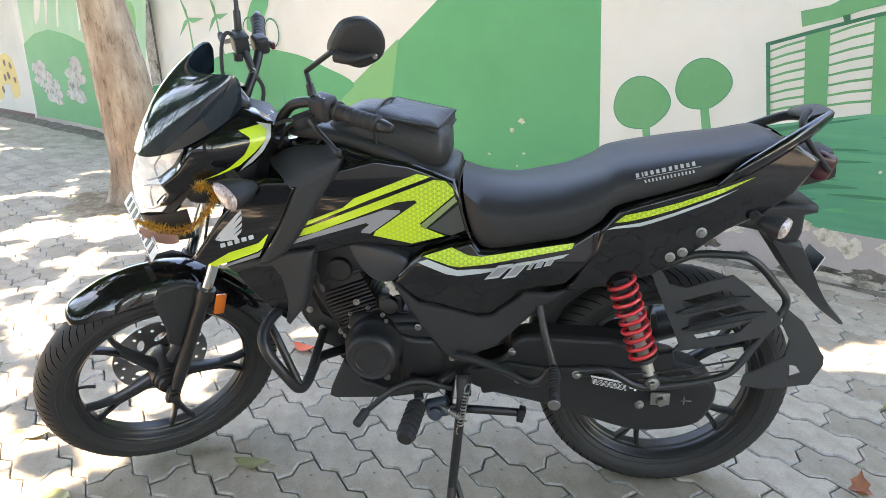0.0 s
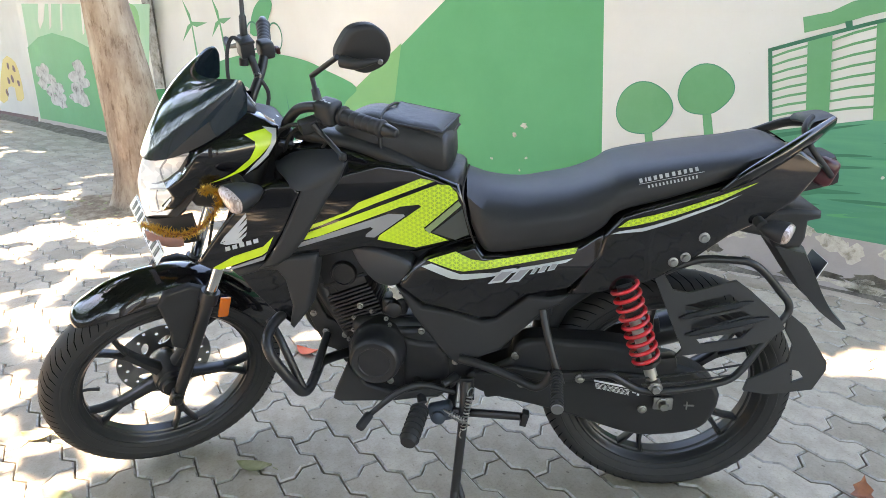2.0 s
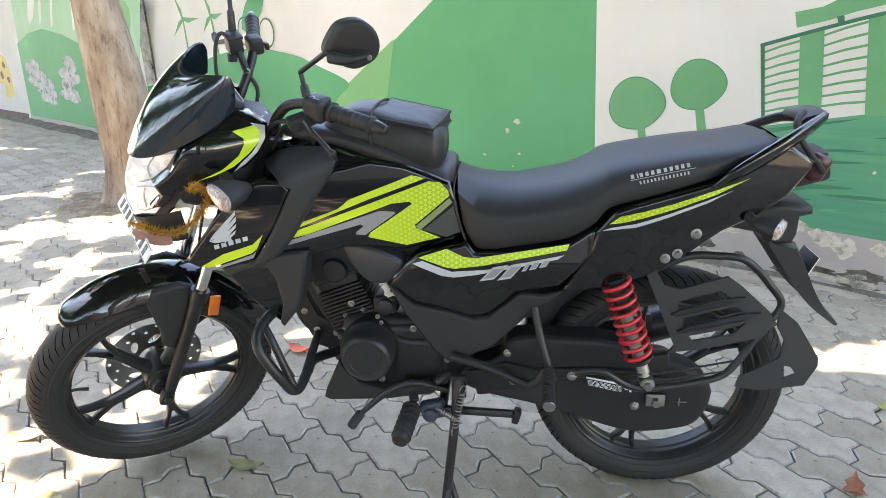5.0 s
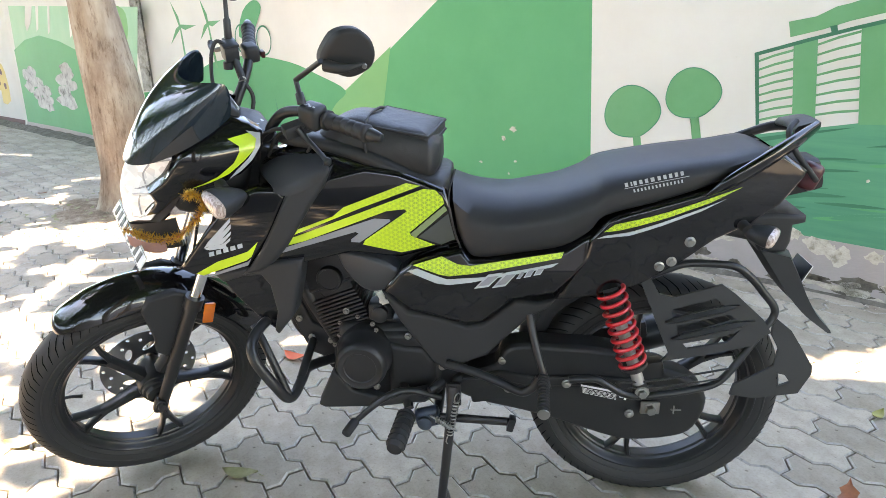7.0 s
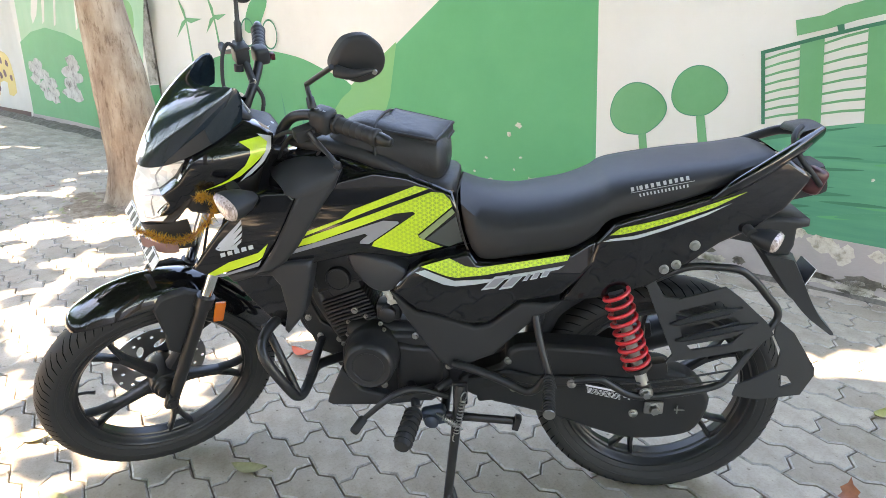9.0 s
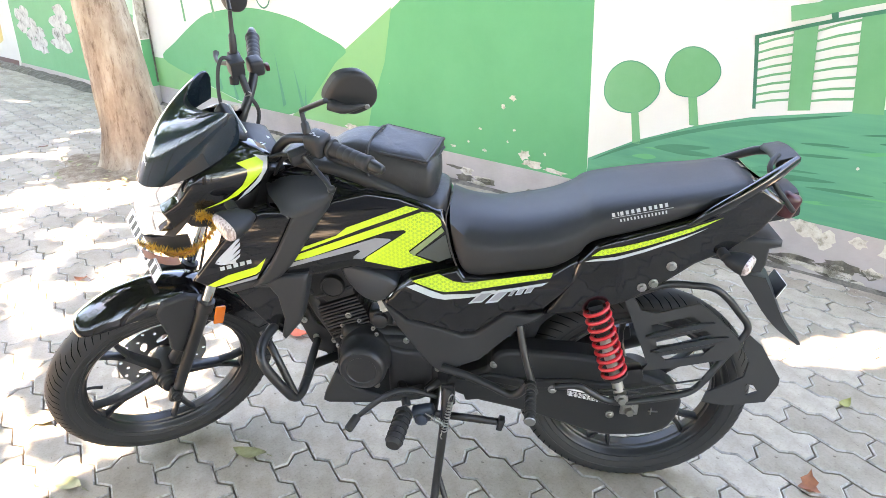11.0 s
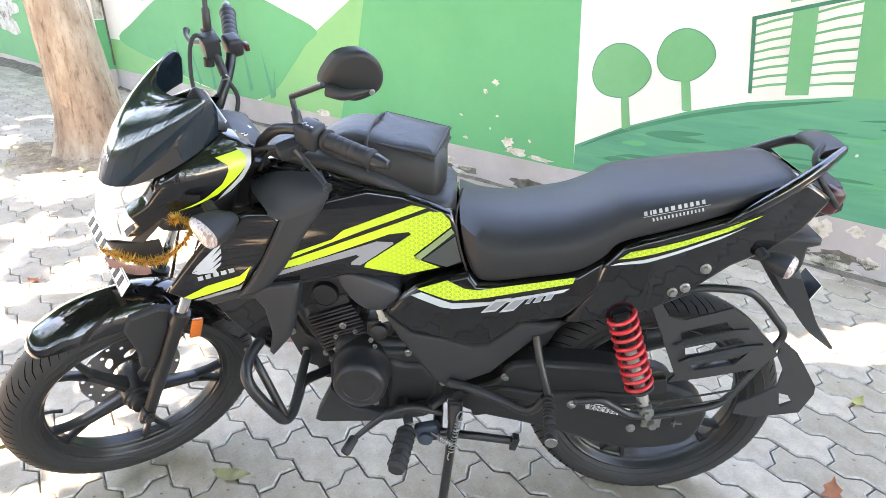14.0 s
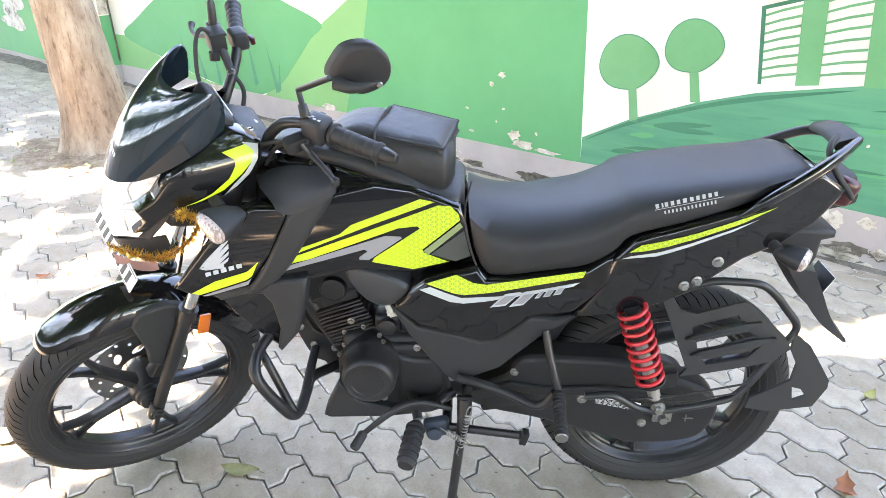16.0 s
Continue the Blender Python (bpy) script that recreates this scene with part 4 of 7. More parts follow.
bm = bmesh.new()
turned(bm, [(0.062, -0.05), (0.07, -0.045), (0.074, 0.03), (0.066, 0.045), (0.03, 0.05)], REAR_C, (0, 1, 0), 40)
part("brake_drum", bm, engine_black, rear_wheel)

# frame tubes
def pipe(name, path, r, mat, parent=motorcycle, y=None, label="", n=10, steps=6, move=None, closed=False):
    """A tube part; path of (x, z) at one y or with y given per point."""
    bm = bmesh.new()
    ys = y if isinstance(y, (list, tuple)) else [y] * len(path)
    tube(bm, [(p[0], q, p[1]) for p, q in zip(path, ys)], r, n, steps)
    return part(name, bm, mat, parent, label, move=move)


def shell(name, outline, y, mat, parent=motorcycle, rad=0.008, thick=0.012, smooth=0, cell=0.02, label="", both=False, move=None, holes=()):
    """A body panel; y a number or a function of (x, z). both: its twin on the right side too."""
    fy = y if callable(y) else (lambda x, z: y)
    bm = bmesh.new()
    cut_panel(bm, outline, fy, rad, thick, cell, smooth, 1, holes)
    ob = part(name, bm, mat, parent, label, move=move)
    if both:
        bm = bmesh.new()
        cut_panel(bm, outline, fy, rad, thick, cell, smooth, -1, holes)
        part(name, bm, mat, parent, label, move=move)
    return ob


pipe("down_tube", [(0.869, 0.696), (0.846, 0.591), (0.805, 0.506), (0.775, 0.450)], 0.017, satin_black, y=0.04)
pipe("down_tube", [(0.869, 0.696), (0.846, 0.591), (0.805, 0.506), (0.775, 0.450)], 0.017, satin_black, y=-0.04)
pipe("main_tube", [(0.93, 0.86), (0.75, 0.8), (0.5, 0.75), (0.42, 0.6), (0.44, 0.42)], 0.02, satin_black, y=0.0)
pipe("seat_rail", [(0.5, 0.76), (0.2, 0.76), (-0.05, 0.84), (-0.22, 0.9)], 0.012, satin_black, y=0.085)
pipe("seat_rail", [(0.5, 0.76), (0.2, 0.76), (-0.05, 0.84), (-0.22, 0.9)], 0.012, satin_black, y=-0.085)
shell("engine_bracket", [(0.900, 0.580), (0.875, 0.576), (0.850, 0.513), (0.809, 0.489), (0.779, 0.473), (0.788, 0.382), (0.813, 0.381), (0.834, 0.418), (0.860, 0.428), (0.876, 0.464), (0.899, 0.528)], 0.036, satin_black, rad=0.004, thick=0.008, both=True)

# crash guard: bent tube with an inner strut
pipe("crash_guard", [(0.905, 0.585), (0.926, 0.575), (0.932, 0.562), (0.927, 0.543), (0.912, 0.509), (0.885, 0.458), (0.869, 0.420), (0.858, 0.414), (0.853, 0.424), (0.849, 0.426), (0.799, 0.421)], 0.0125, satin_black, y=[0.12, 0.17, 0.212, 0.235, 0.24, 0.235, 0.22, 0.198, 0.15, 0.1, 0.05], label="black tubular leg guard")
pipe("guard_strut", [(0.941, 0.579), (0.906, 0.531), (0.867, 0.426)], 0.0095, satin_black, y=[0.17, 0.2, 0.215])
pipe("guard_stay", [(0.854, 0.428), (0.852, 0.449), (0.849, 0.470)], 0.0105, satin_black, y=[0.155, 0.1, 0.045])
pipe("crash_guard", [(0.905, 0.585), (0.926, 0.575), (0.932, 0.562), (0.927, 0.543), (0.912, 0.509), (0.885, 0.458), (0.869, 0.420), (0.858, 0.414), (0.853, 0.424), (0.849, 0.426), (0.799, 0.421)], 0.0125, satin_black, y=[-0.12, -0.17, -0.212, -0.235, -0.24, -0.235, -0.22, -0.198, -0.15, -0.1, -0.05])

# engine
CYL = Matrix.Translation((0.777, 0.0, 0.571)) @ Matrix.Rotation(radians(20), 4, "Y")
bm = bmesh.new()
block(bm, (0.112, 0.096, 0.16), CYL, 0.008)
cylinder_block = part("cylinder", bm, engine_black, motorcycle, "black finned engine cylinder")
for k in range(11):
    bm = bmesh.new()
    block(bm, (0.122 - 0.002 * abs(k - 5), 0.114 - 0.004 * (k % 2), 0.0056), CYL @ Matrix.Translation((-0.005, 0.004, -0.072 + 0.0098 * k)), 0.0012, 1)
    part("cooling_fin", bm, engine_black, cylinder_block)
bm = bmesh.new()
block(bm, (0.13, 0.108, 0.1), CYL @ Matrix.Translation((-0.01, 0, 0.095)), 0.01, 2)
block(bm, (0.11, 0.112, 0.008), CYL @ Matrix.Translation((-0.006, 0, 0.055)), 0.002, 1)
block(bm, (0.09, 0.1, 0.04), CYL @ Matrix.Translation((-0.01, 0, 0.155)), 0.01, 2)
block(bm, (0.012, 0.116, 0.07), CYL @ Matrix.Translation((0.048, 0, 0.1)), 0.003, 1)
head_cover = part("cylinder_head", bm, engine_black, motorcycle)
bm = bmesh.new()
turned(bm, [(0.031, 0.0), (0.031, 0.012), (0.029, 0.016), (0.0255, 0.0165), (0.0245, 0.0145), (0.01, 0.0145)], (0.787, 0.053, 0.646), (0, 1, 0), 28)
part("head_cap", bm, engine_black, head_cover)
bm = bmesh.new()
block(bm, (0.32, 0.16, 0.19), Matrix.Translation((0.62, 0, 0.44)), 0.035, 4)
crankcase = part("crankcase", bm, engine_black, motorcycle)
shell("crankcase_cover", [(0.788, 0.467), (0.760, 0.504), (0.718, 0.519), (0.649, 0.516), (0.595, 0.517), (0.542, 0.479), (0.523, 0.416), (0.525, 0.350), (0.569, 0.315), (0.669, 0.312), (0.755, 0.327), (0.794, 0.377)], lambda x, z: 0.092, engine_black, crankcase, 0.016, 0.04)
shell("sprocket_cover", [(0.651, 0.497), (0.609, 0.486), (0.562, 0.484), (0.536, 0.445), (0.538, 0.388), (0.581, 0.338), (0.655, 0.335)], lambda x, z: 0.102, engine_black, crankcase, 0.016, 0.02)
bm = bmesh.new()
turned(bm, [(0.07, -0.03), (0.07, 0.012), (0.067, 0.02), (0.063, 0.024), (0.062, 0.06), (0.061, 0.07), (0.057, 0.079), (0.052, 0.0815), (0.05, 0.08), (0.039, 0.081), (0.037, 0.0785), (0.01, 0.0785)], (0.708, 0.081, 0.462), (0, 1, 0), 56)
part("alternator_cover", bm, engine_black, crankcase, "round black engine side cover")
shell("oil_pan_plate", [(0.779, 0.445), (0.816, 0.367), (0.823, 0.343), (0.809, 0.335), (0.671, 0.341), (0.568, 0.358), (0.534, 0.375), (0.560, 0.391), (0.657, 0.363), (0.737, 0.386)], 0.141, matte_black, rad=0.006, thick=0.02, label="black belly guard plate")
for px, py, pz in [(0.521, 0.111, 0.438), (0.803, 0.048, 0.470), (0.853, 0.044, 0.476), (0.879, 0.044, 0.528), (0.804, 0.052, 0.413), (0.754, 0.062, 0.560), (0.670, 0.132, 0.451), (0.678, 0.132, 0.394), (0.601, 0.098, 0.513)]:
    bm = bmesh.new()
    hexbolt(bm, (px, py, pz), 0.0062)
    part("bolt", bm, steel, motorcycle, "zinc plated bolt")
for px, py, pz in [(0.773, 0.060, 0.527), (0.727, 0.062, 0.545), (0.687, 0.085, 0.538), (0.678, 0.092, 0.525), (0.774, 0.070, 0.498), (0.785, 0.080, 0.477)]:
    bm = bmesh.new()
    hexbolt(bm, (px, py, pz), 0.0042)
    part("bolt", bm, steel, motorcycle, "small zinc plated bolt")
for px, py, pz in [(0.377, 0.109, 0.457), (0.364, 0.123, 0.389), (0.082, 0.142, 0.339), (0.235, 0.184, 0.447)]:
    bm = bmesh.new()
    hexbolt(bm, (px, py, pz), 0.008)
    part("bolt", bm, steel, motorcycle, "zinc plated bolt")

# air box, hoses
shell("air_box_cover", [(0.753, 0.728), (0.713, 0.736), (0.650, 0.724), (0.613, 0.705), (0.611, 0.687), (0.638, 0.652), (0.664, 0.637), (0.693, 0.640), (0.719, 0.664)], lambda x, z: 0.14 - 3.0 * (z - 0.715) ** 2 - 1.2 * (x - 0.58) ** 2, grey_plastic, rad=0.009, thick=0.05, smooth=2, label="dark grey air box cover", both=True)
bm = bmesh.new()
block(bm, (0.2, 0.16, 0.16), Matrix.Translation((0.56, 0, 0.68)), 0.03, 3)
part("air_box", bm, engine_black, motorcycle)
bm = bmesh.new()
tube(bm, [(0.56, 0.06, 0.66), (0.52, 0.08, 0.6), (0.5, 0.085, 0.55)], [0.028, 0.024, 0.02], 14)
part("carburettor_boot", bm, grip_rubber, motorcycle)
CB = [(0.658, 0.610), (0.666, 0.568)]
bm = bmesh.new()
block(bm, (0.014, 0.006, 0.034), Matrix.Translation((CB[0][0], 0.09, CB[0][1])) @ Matrix.Rotation(radians(20), 4, "Y"), 0.003)
block(bm, (0.026, 0.006, 0.01), Matrix.Translation((CB[0][0] - 0.006, 0.091, CB[0][1] - 0.008)), 0.003)
part("hose_clip", bm, peeled, motorcycle, "pale plastic hose clip")
bm = bmesh.new()
block(bm, (0.06, 0.05, 0.045), Matrix.Translation((CB[1][0], 0.06, CB[1][1])), 0.012, 3)
turned(bm, [(0.02, -0.004), (0.02, 0.012), (0.014, 0.016)], (CB[1][0], 0.086, CB[1][1]), (0, 1, 0), 20)
part("throttle_body", bm, engine_black, motorcycle)
pipe("exhaust_header", [(0.81, 0.63), (0.9, 0.56), (0.93, 0.45), (0.86, 0.36), (0.7, 0.3), (0.45, 0.29)], 0.018, satin_black, y=[-0.04, -0.06, -0.09, -0.11, -0.12, -0.14])
bm = bmesh.new()
tube(bm, [(0.45, -0.14, 0.29), (0.3, -0.15, 0.31), (0.1, -0.165, 0.35), (-0.22, -0.18, 0.44)], [0.025, 0.045, 0.05, 0.045], 18)
part("silencer", bm, satin_black, motorcycle)
pipe("clutch_cable", [(0.78, 0.98), (0.87, 0.85), (0.86, 0.7), (0.78, 0.56), (0.62, 0.53)], 0.0035, grip_rubber, y=[0.1, 0.06, 0.04, 0.05, 0.06])
pipe("fuel_hose", [(0.649, 0.628), (0.664, 0.598), (0.669, 0.576)], 0.004, damper_grey, y=0.07)

# swing arm, chain case
shell("chain_case", [(0.396, 0.444), (0.380, 0.479), (0.347, 0.500), (0.256, 0.499), (0.126, 0.488), (0.021, 0.446), (-0.059, 0.412), (-0.102, 0.358), (-0.081, 0.279), (-0.032, 0.249), (0.068, 0.237), (0.138, 0.252), (0.235, 0.287), (0.331, 0.316), (0.439, 0.343), (0.499, 0.378), (0.473, 0.411)], lambda x, z: 0.112, guard_black, rad=0.014, thick=0.05, smooth=3, label="matte black closed chain case")
shell("case_ridge", [(0.474, 0.409), (0.387, 0.435), (0.307, 0.421), (0.176, 0.427), (0.086, 0.419), (0.007, 0.395), (0.031, 0.381), (0.096, 0.386), (0.175, 0.400), (0.306, 0.393), (0.387, 0.410)], 0.122, guard_black, rad=0.006, thick=0.01)
bm = bmesh.new()
block(bm, (0.46, 0.035, 0.05), Matrix.Translation((0.23, 0.095, 0.4)) @ Matrix.Rotation(radians(10), 4, "Y"), 0.01)
block(bm, (0.46, 0.035, 0.05), Matrix.Translation((0.23, -0.095, 0.4)) @ Matrix.Rotation(radians(10), 4, "Y"), 0.01)
part("swing_arm", bm, satin_black, motorcycle)
AX = [(0.032, 0.346)][0]
bm = bmesh.new()
block(bm, (0.045, 0.006, 0.034), Matrix.Translation((AX[0], 0.126, AX[1])), 0.004)
hexbolt(bm, (AX[0], 0.13, AX[1]), 0.012, h=0.014)
part("axle_nut", bm, steel, motorcycle, "zinc plated rear axle nut")
bm = bmesh.new()
block(bm, (0.003, 0.004, 0.022), Matrix.Translation((AX[0] - 0.055, 0.126, AX[1] - 0.004)), 0.001)
block(bm, (0.024, 0.004, 0.003), Matrix.Translation((AX[0] - 0.06, 0.126, AX[1] - 0.004)), 0.001)
part("chain_adjuster", bm, steel, motorcycle, "zinc plated chain adjuster")
# warning sticker with unreadable lines
ST = [(0.198, 0.412), (0.084, 0.389), (0.087, 0.361), (0.194, 0.386)]
bm = bmesh.new()
cut_panel(bm, ST, lambda x, z: 0.1295, 0, 0.0008, 0)
sticker = part("sticker", bm, plate_black, motorcycle, "black and white data sticker of plain bars")
bm = bmesh.new()
rnd = random.Random(9)
lines = [(0.02, 0.98, 0.04, 0.24)]
for r_ in range(5):
    u0 = 0.04
    while u0 < 0.74:
        u1 = min(0.76, u0 + rnd.uniform(0.05, 0.16))
        lines.append((u0, u1, 0.36 + r_ * 0.125, 0.42 + r_ * 0.125))
        u0 = u1 + 0.03
lines += [(0.82, 0.9, 0.4, 0.6), (0.92, 0.97, 0.45, 0.75)]
for u0, u1, v0, v1 in lines:
    q = []
    for u, v in ((u0, v0), (u1, v0), (u1, v1), (u0, v1)):
        w = Vector(ST[0]).lerp(Vector(ST[1]), u).lerp(Vector(ST[3]).lerp(Vector(ST[2]), u), v)
        q.append(bm.verts.new((w.x, 0.1305, w.y)))
    bm.faces.new(q)
part("sticker_print", bm, plate_white, sticker)

# rear shock absorber
TOP, BOT = (0.1475, 0.665), (0.070, 0.432)
a, b = Vector((TOP[0], 0.148, TOP[1])), Vector((BOT[0], 0.178, BOT[1]))
bm = bmesh.new()
ax = (b - a)
turned(bm, [(0.017, 0.0), (0.017, ax.length * 0.3)], a, ax, 20)
damper = part("shock_absorber", bm, satin_black, motorcycle, "rear shock absorber with a red coil spring")
bm = bmesh.new()
turned(bm, [(0.0135, ax.length * 0.3), (0.0135, ax.length * 0.93)], a, ax, 20)
part("damper_rod", bm, damper_grey, damper)
bm = bmesh.new()
turned(bm, [(0.03, ax.length * 0.74), (0.03, ax.length * 0.765), (0.02, ax.length * 0.78), (0.02, ax.length * 0.8)], a, ax, 24)
part("spring_seat", bm, satin_black, damper)
bm = bmesh.new()
e1 = ax.normalized()
e2 = e1.orthogonal().normalized()
e3 = e1.cross(e2)
coil = []
turns = 8.7
for k in range(int(turns * 16) + 1):
    w = k / 16
    h = -0.002 + (ax.length * 0.735 + 0.002) * (w / turns)
    coil.append(a + e1 * h + (e2 * math.cos(w * 2 * math.pi) + e3 * math.sin(w * 2 * math.pi)) * 0.0285)
tube(bm, coil, 0.0048, 8, 1)
part("coil_spring", bm, red_paint, damper, "bright red coil spring")
bm = bmesh.new()
turned(bm, [(0.016, -0.016), (0.016, 0.014)], b, (0, 1, 0), 20)
hexbolt(bm, b + Vector((0, 0.015, 0)), 0.01, h=0.01)
part("lower_eye", bm, steel, damper)

# foot rests, stands and levers
pipe("rest_bracket", [(0.318, 0.593), (0.309, 0.547), (0.295, 0.496), (0.284, 0.459), (0.277, 0.436)], 0.009, satin_black, y=[0.13, 0.15, 0.17, 0.18, 0.19])
pipe("rest_bracket", [(0.509, 0.466), (0.452, 0.455), (0.387, 0.433), (0.337, 0.414), (0.311, 0.428), (0.294, 0.459)], 0.0105, satin_black, y=[0.14, 0.15, 0.16, 0.17, 0.175, 0.178])
PEG = [(0.287, 0.462)][0]
PE2 = [(0.293, 0.449)][0]
bm = bmesh.new()
p, q = Vector((PEG[0], 0.18, PEG[1])), Vector((PE2[0], 0.30, PE2[1]))
d = q - p
prof = [(0.005, 0.0), (0.0125, 0.004)]
for k in range(11):
    prof += [(0.0138, 0.01 + d.length * 0.078 * k), (0.0138, 0.014 + d.length * 0.078 * k), (0.0112, 0.015 + d.length * 0.078 * k), (0.0112, 0.018 + d.length * 0.078 * k)]
prof += [(0.0145, d.length * 0.95), (0.0145, d.length)]
turned(bm, prof, p, d, 18)
rear_peg = part("rear_foot_rest", bm, grip_rubber, motorcycle, "ribbed rubber pillion foot rest")
bm = bmesh.new()
turned(bm, [(0.0135, 0.0), (0.0125, 0.003)], q, d, 18)
part("end_cap", bm, steel, rear_peg)
F1, F2 = [(0.600, 0.346)][0], [(0.620, 0.322)][0]
bm = bmesh.new()
p, q = Vector((F1[0], 0.15, F1[1])), Vector((F2[0], 0.27, F2[1]))
m = Matrix.Translation(p.lerp(q, 0.55)) @ (q - p).to_track_quat("Y", "Z").to_matrix().to_4x4()
turned(bm, [(0.012, -0.058), (0.019, -0.05), (0.0205, 0.0), (0.0215, 0.045), (0.017, 0.056)], m.translation, q - p, 20)
foot_rest = part("foot_rest", bm, grip_rubber, motorcycle, "ribbed rubber rider foot rest")
for k in range(6):
    bm = bmesh.new()
    turned(bm, [(0.0195, -0.004), (0.0232, -0.003), (0.0232, 0.003), (0.0195, 0.004)], m @ Vector((0, -0.042 + 0.0165 * k, 0)), q - p, 20)
    part("rib", bm, grip_rubber, foot_rest)
bm = bmesh.new()
tube(bm, [(F1[0] + 0.03, 0.06, F1[1] + 0.05), (F1[0] + 0.01, 0.12, F1[1] + 0.02), p], 0.012, 10)
part("rest_bar", bm, satin_black, motorcycle)
G1, G2, G3, G4 = [(0.522, 0.372), (0.599, 0.397), (0.654, 0.388), (0.726, 0.333)]
pipe("gear_lever", [G1, G2, G3, G4], [0.007, 0.0085, 0.0085, 0.0065], satin_black, y=[0.14, 0.15, 0.17, 0.19])
bm = bmesh.new()
turned(bm, [(0.009, -0.022), (0.0115, -0.018), (0.0115, 0.018), (0.009, 0.022)], (G4[0] + 0.006, 0.205, G4[1] - 0.004), (0.45, 0.85, -0.35), 14)
part("lever_rubber", bm, grip_rubber, motorcycle)
bm = bmesh.new()
H1, H2 = [(0.511, 0.466), (0.519, 0.403)]
tube(bm, [(H2[0], 0.12, H2[1]), (H2[0] + 0.03, 0.15, H2[1] - 0.005)], [0.012, 0.008], 8)
part("gear_linkage", bm, engine_black, motorcycle)
# switch block by the stand
S1 = [(0.555, 0.324)][0]
bm = bmesh.new()
block(bm, (0.06, 0.03, 0.045), Matrix.Translation((S1[0], 0.15, S1[1])) @ Matrix.Rotation(radians(15), 4, "Y"), 0.01, 3)
turned(bm, [(0.017, 0.0), (0.017, 0.008), (0.01, 0.012)], (S1[0] + 0.006, 0.165, S1[1] - 0.006), (0, 1, 0), 18)
part("stand_switch", bm, material("blue_grey_plastic", (0.045, 0.06, 0.085), 0.5), motorcycle, "blue-grey stand switch")
K1, K2 = [(0.492, 0.390)][0], [(0.503, 0.299)][0]
FOOT = (0.522, 0.214, 0.14)
bm = bmesh.new()
tube(bm, [(K1[0], 0.15, K1[1] + 0.02), (K2[0], 0.19, K2[1]), FOOT], [0.013, 0.0115, 0.011], 10, 2)
block(bm, (0.035, 0.012, 0.06), Matrix.Translation((K1[0], 0.15, K1[1])), 0.004)
tube(bm, [FOOT, (0.532, 0.26, 0.05)], 0.011, 10, 1)
tube(bm, [(0.516, 0.2, 0.15), (0.48, 0.25, 0.06), (0.45, 0.275, 0.036)], 0.0075, 8)
block(bm, (0.05, 0.05, 0.01), Matrix.Translation((0.532, 0.262, 0.04)) @ Matrix.Rotation(radians(4), 4, "X"), 0.003)
part("side_stand", bm, satin_black, motorcycle, "black side stand resting on the paving")
M1, M2 = [(0.533, 0.324)][0], [(0.364, 0.356)][0]
bm = bmesh.new()
tube(bm, [(M1[0], 0.15, M1[1]), (M2[0], 0.205, M2[1])], [0.0105, 0.0095], 10, 2)
block(bm, (0.016, 0.022, 0.034), Matrix.Translation((M2[0] - 0.006, 0.205, M2[1] - 0.004)) @ Matrix.Rotation(radians(-15), 4, "Y"), 0.003)
tube(bm, [(M1[0], -0.14, M1[1]), (M2[0], -0.17, M2[1])], [0.0105, 0.0095], 10, 2)
tube(bm, [(M1[0], -0.14, M1[1]), (M1[0], 0.14, M1[1])], 0.012, 10, 1)
part("centre_stand", bm, satin_black, motorcycle, "folded black centre stand")


def spring(name, p, q, r, turns, wire, parent=motorcycle):
    p, q = Vector(p), Vector(q)
    e1 = (q - p).normalized()
    e2 = e1.orthogonal().normalized()
    e3 = e1.cross(e2)
    L = (q - p).length
    pts = [p + e1 * L * (0.12 + 0.76 * k / (turns * 10)) + (e2 * math.cos(k * 0.6283) + e3 * math.sin(k * 0.6283)) * r for k in range(turns * 10 + 1)]
    bm = bmesh.new()
    tube(bm, pts, wire, 6, 1)
    for c, s in ((p, 1), (q, -1)):
        tube(bm, [c + e1 * s * (0.012 * math.cos(w) + L * 0.06) + e2 * 0.009 * math.sin(w) for w in [k * 0.6 for k in range(10)]], wire, 6, 1)
    part(name, bm, steel, parent, "bare steel return spring")


SA, SB = [(0.480, 0.404)][0], [(0.503, 0.291)][0]
spring("return_spring", (SA[0], 0.175, SA[1]), (SB[0], 0.2, SB[1]), 0.0065, 11, 0.0017)
SA, SB = [(0.538, 0.352)][0], [(0.491, 0.332)][0]
spring("return_spring", (SA[0], 0.19, SA[1]), (SB[0], 0.205, SB[1]), 0.0065, 7, 0.0017)


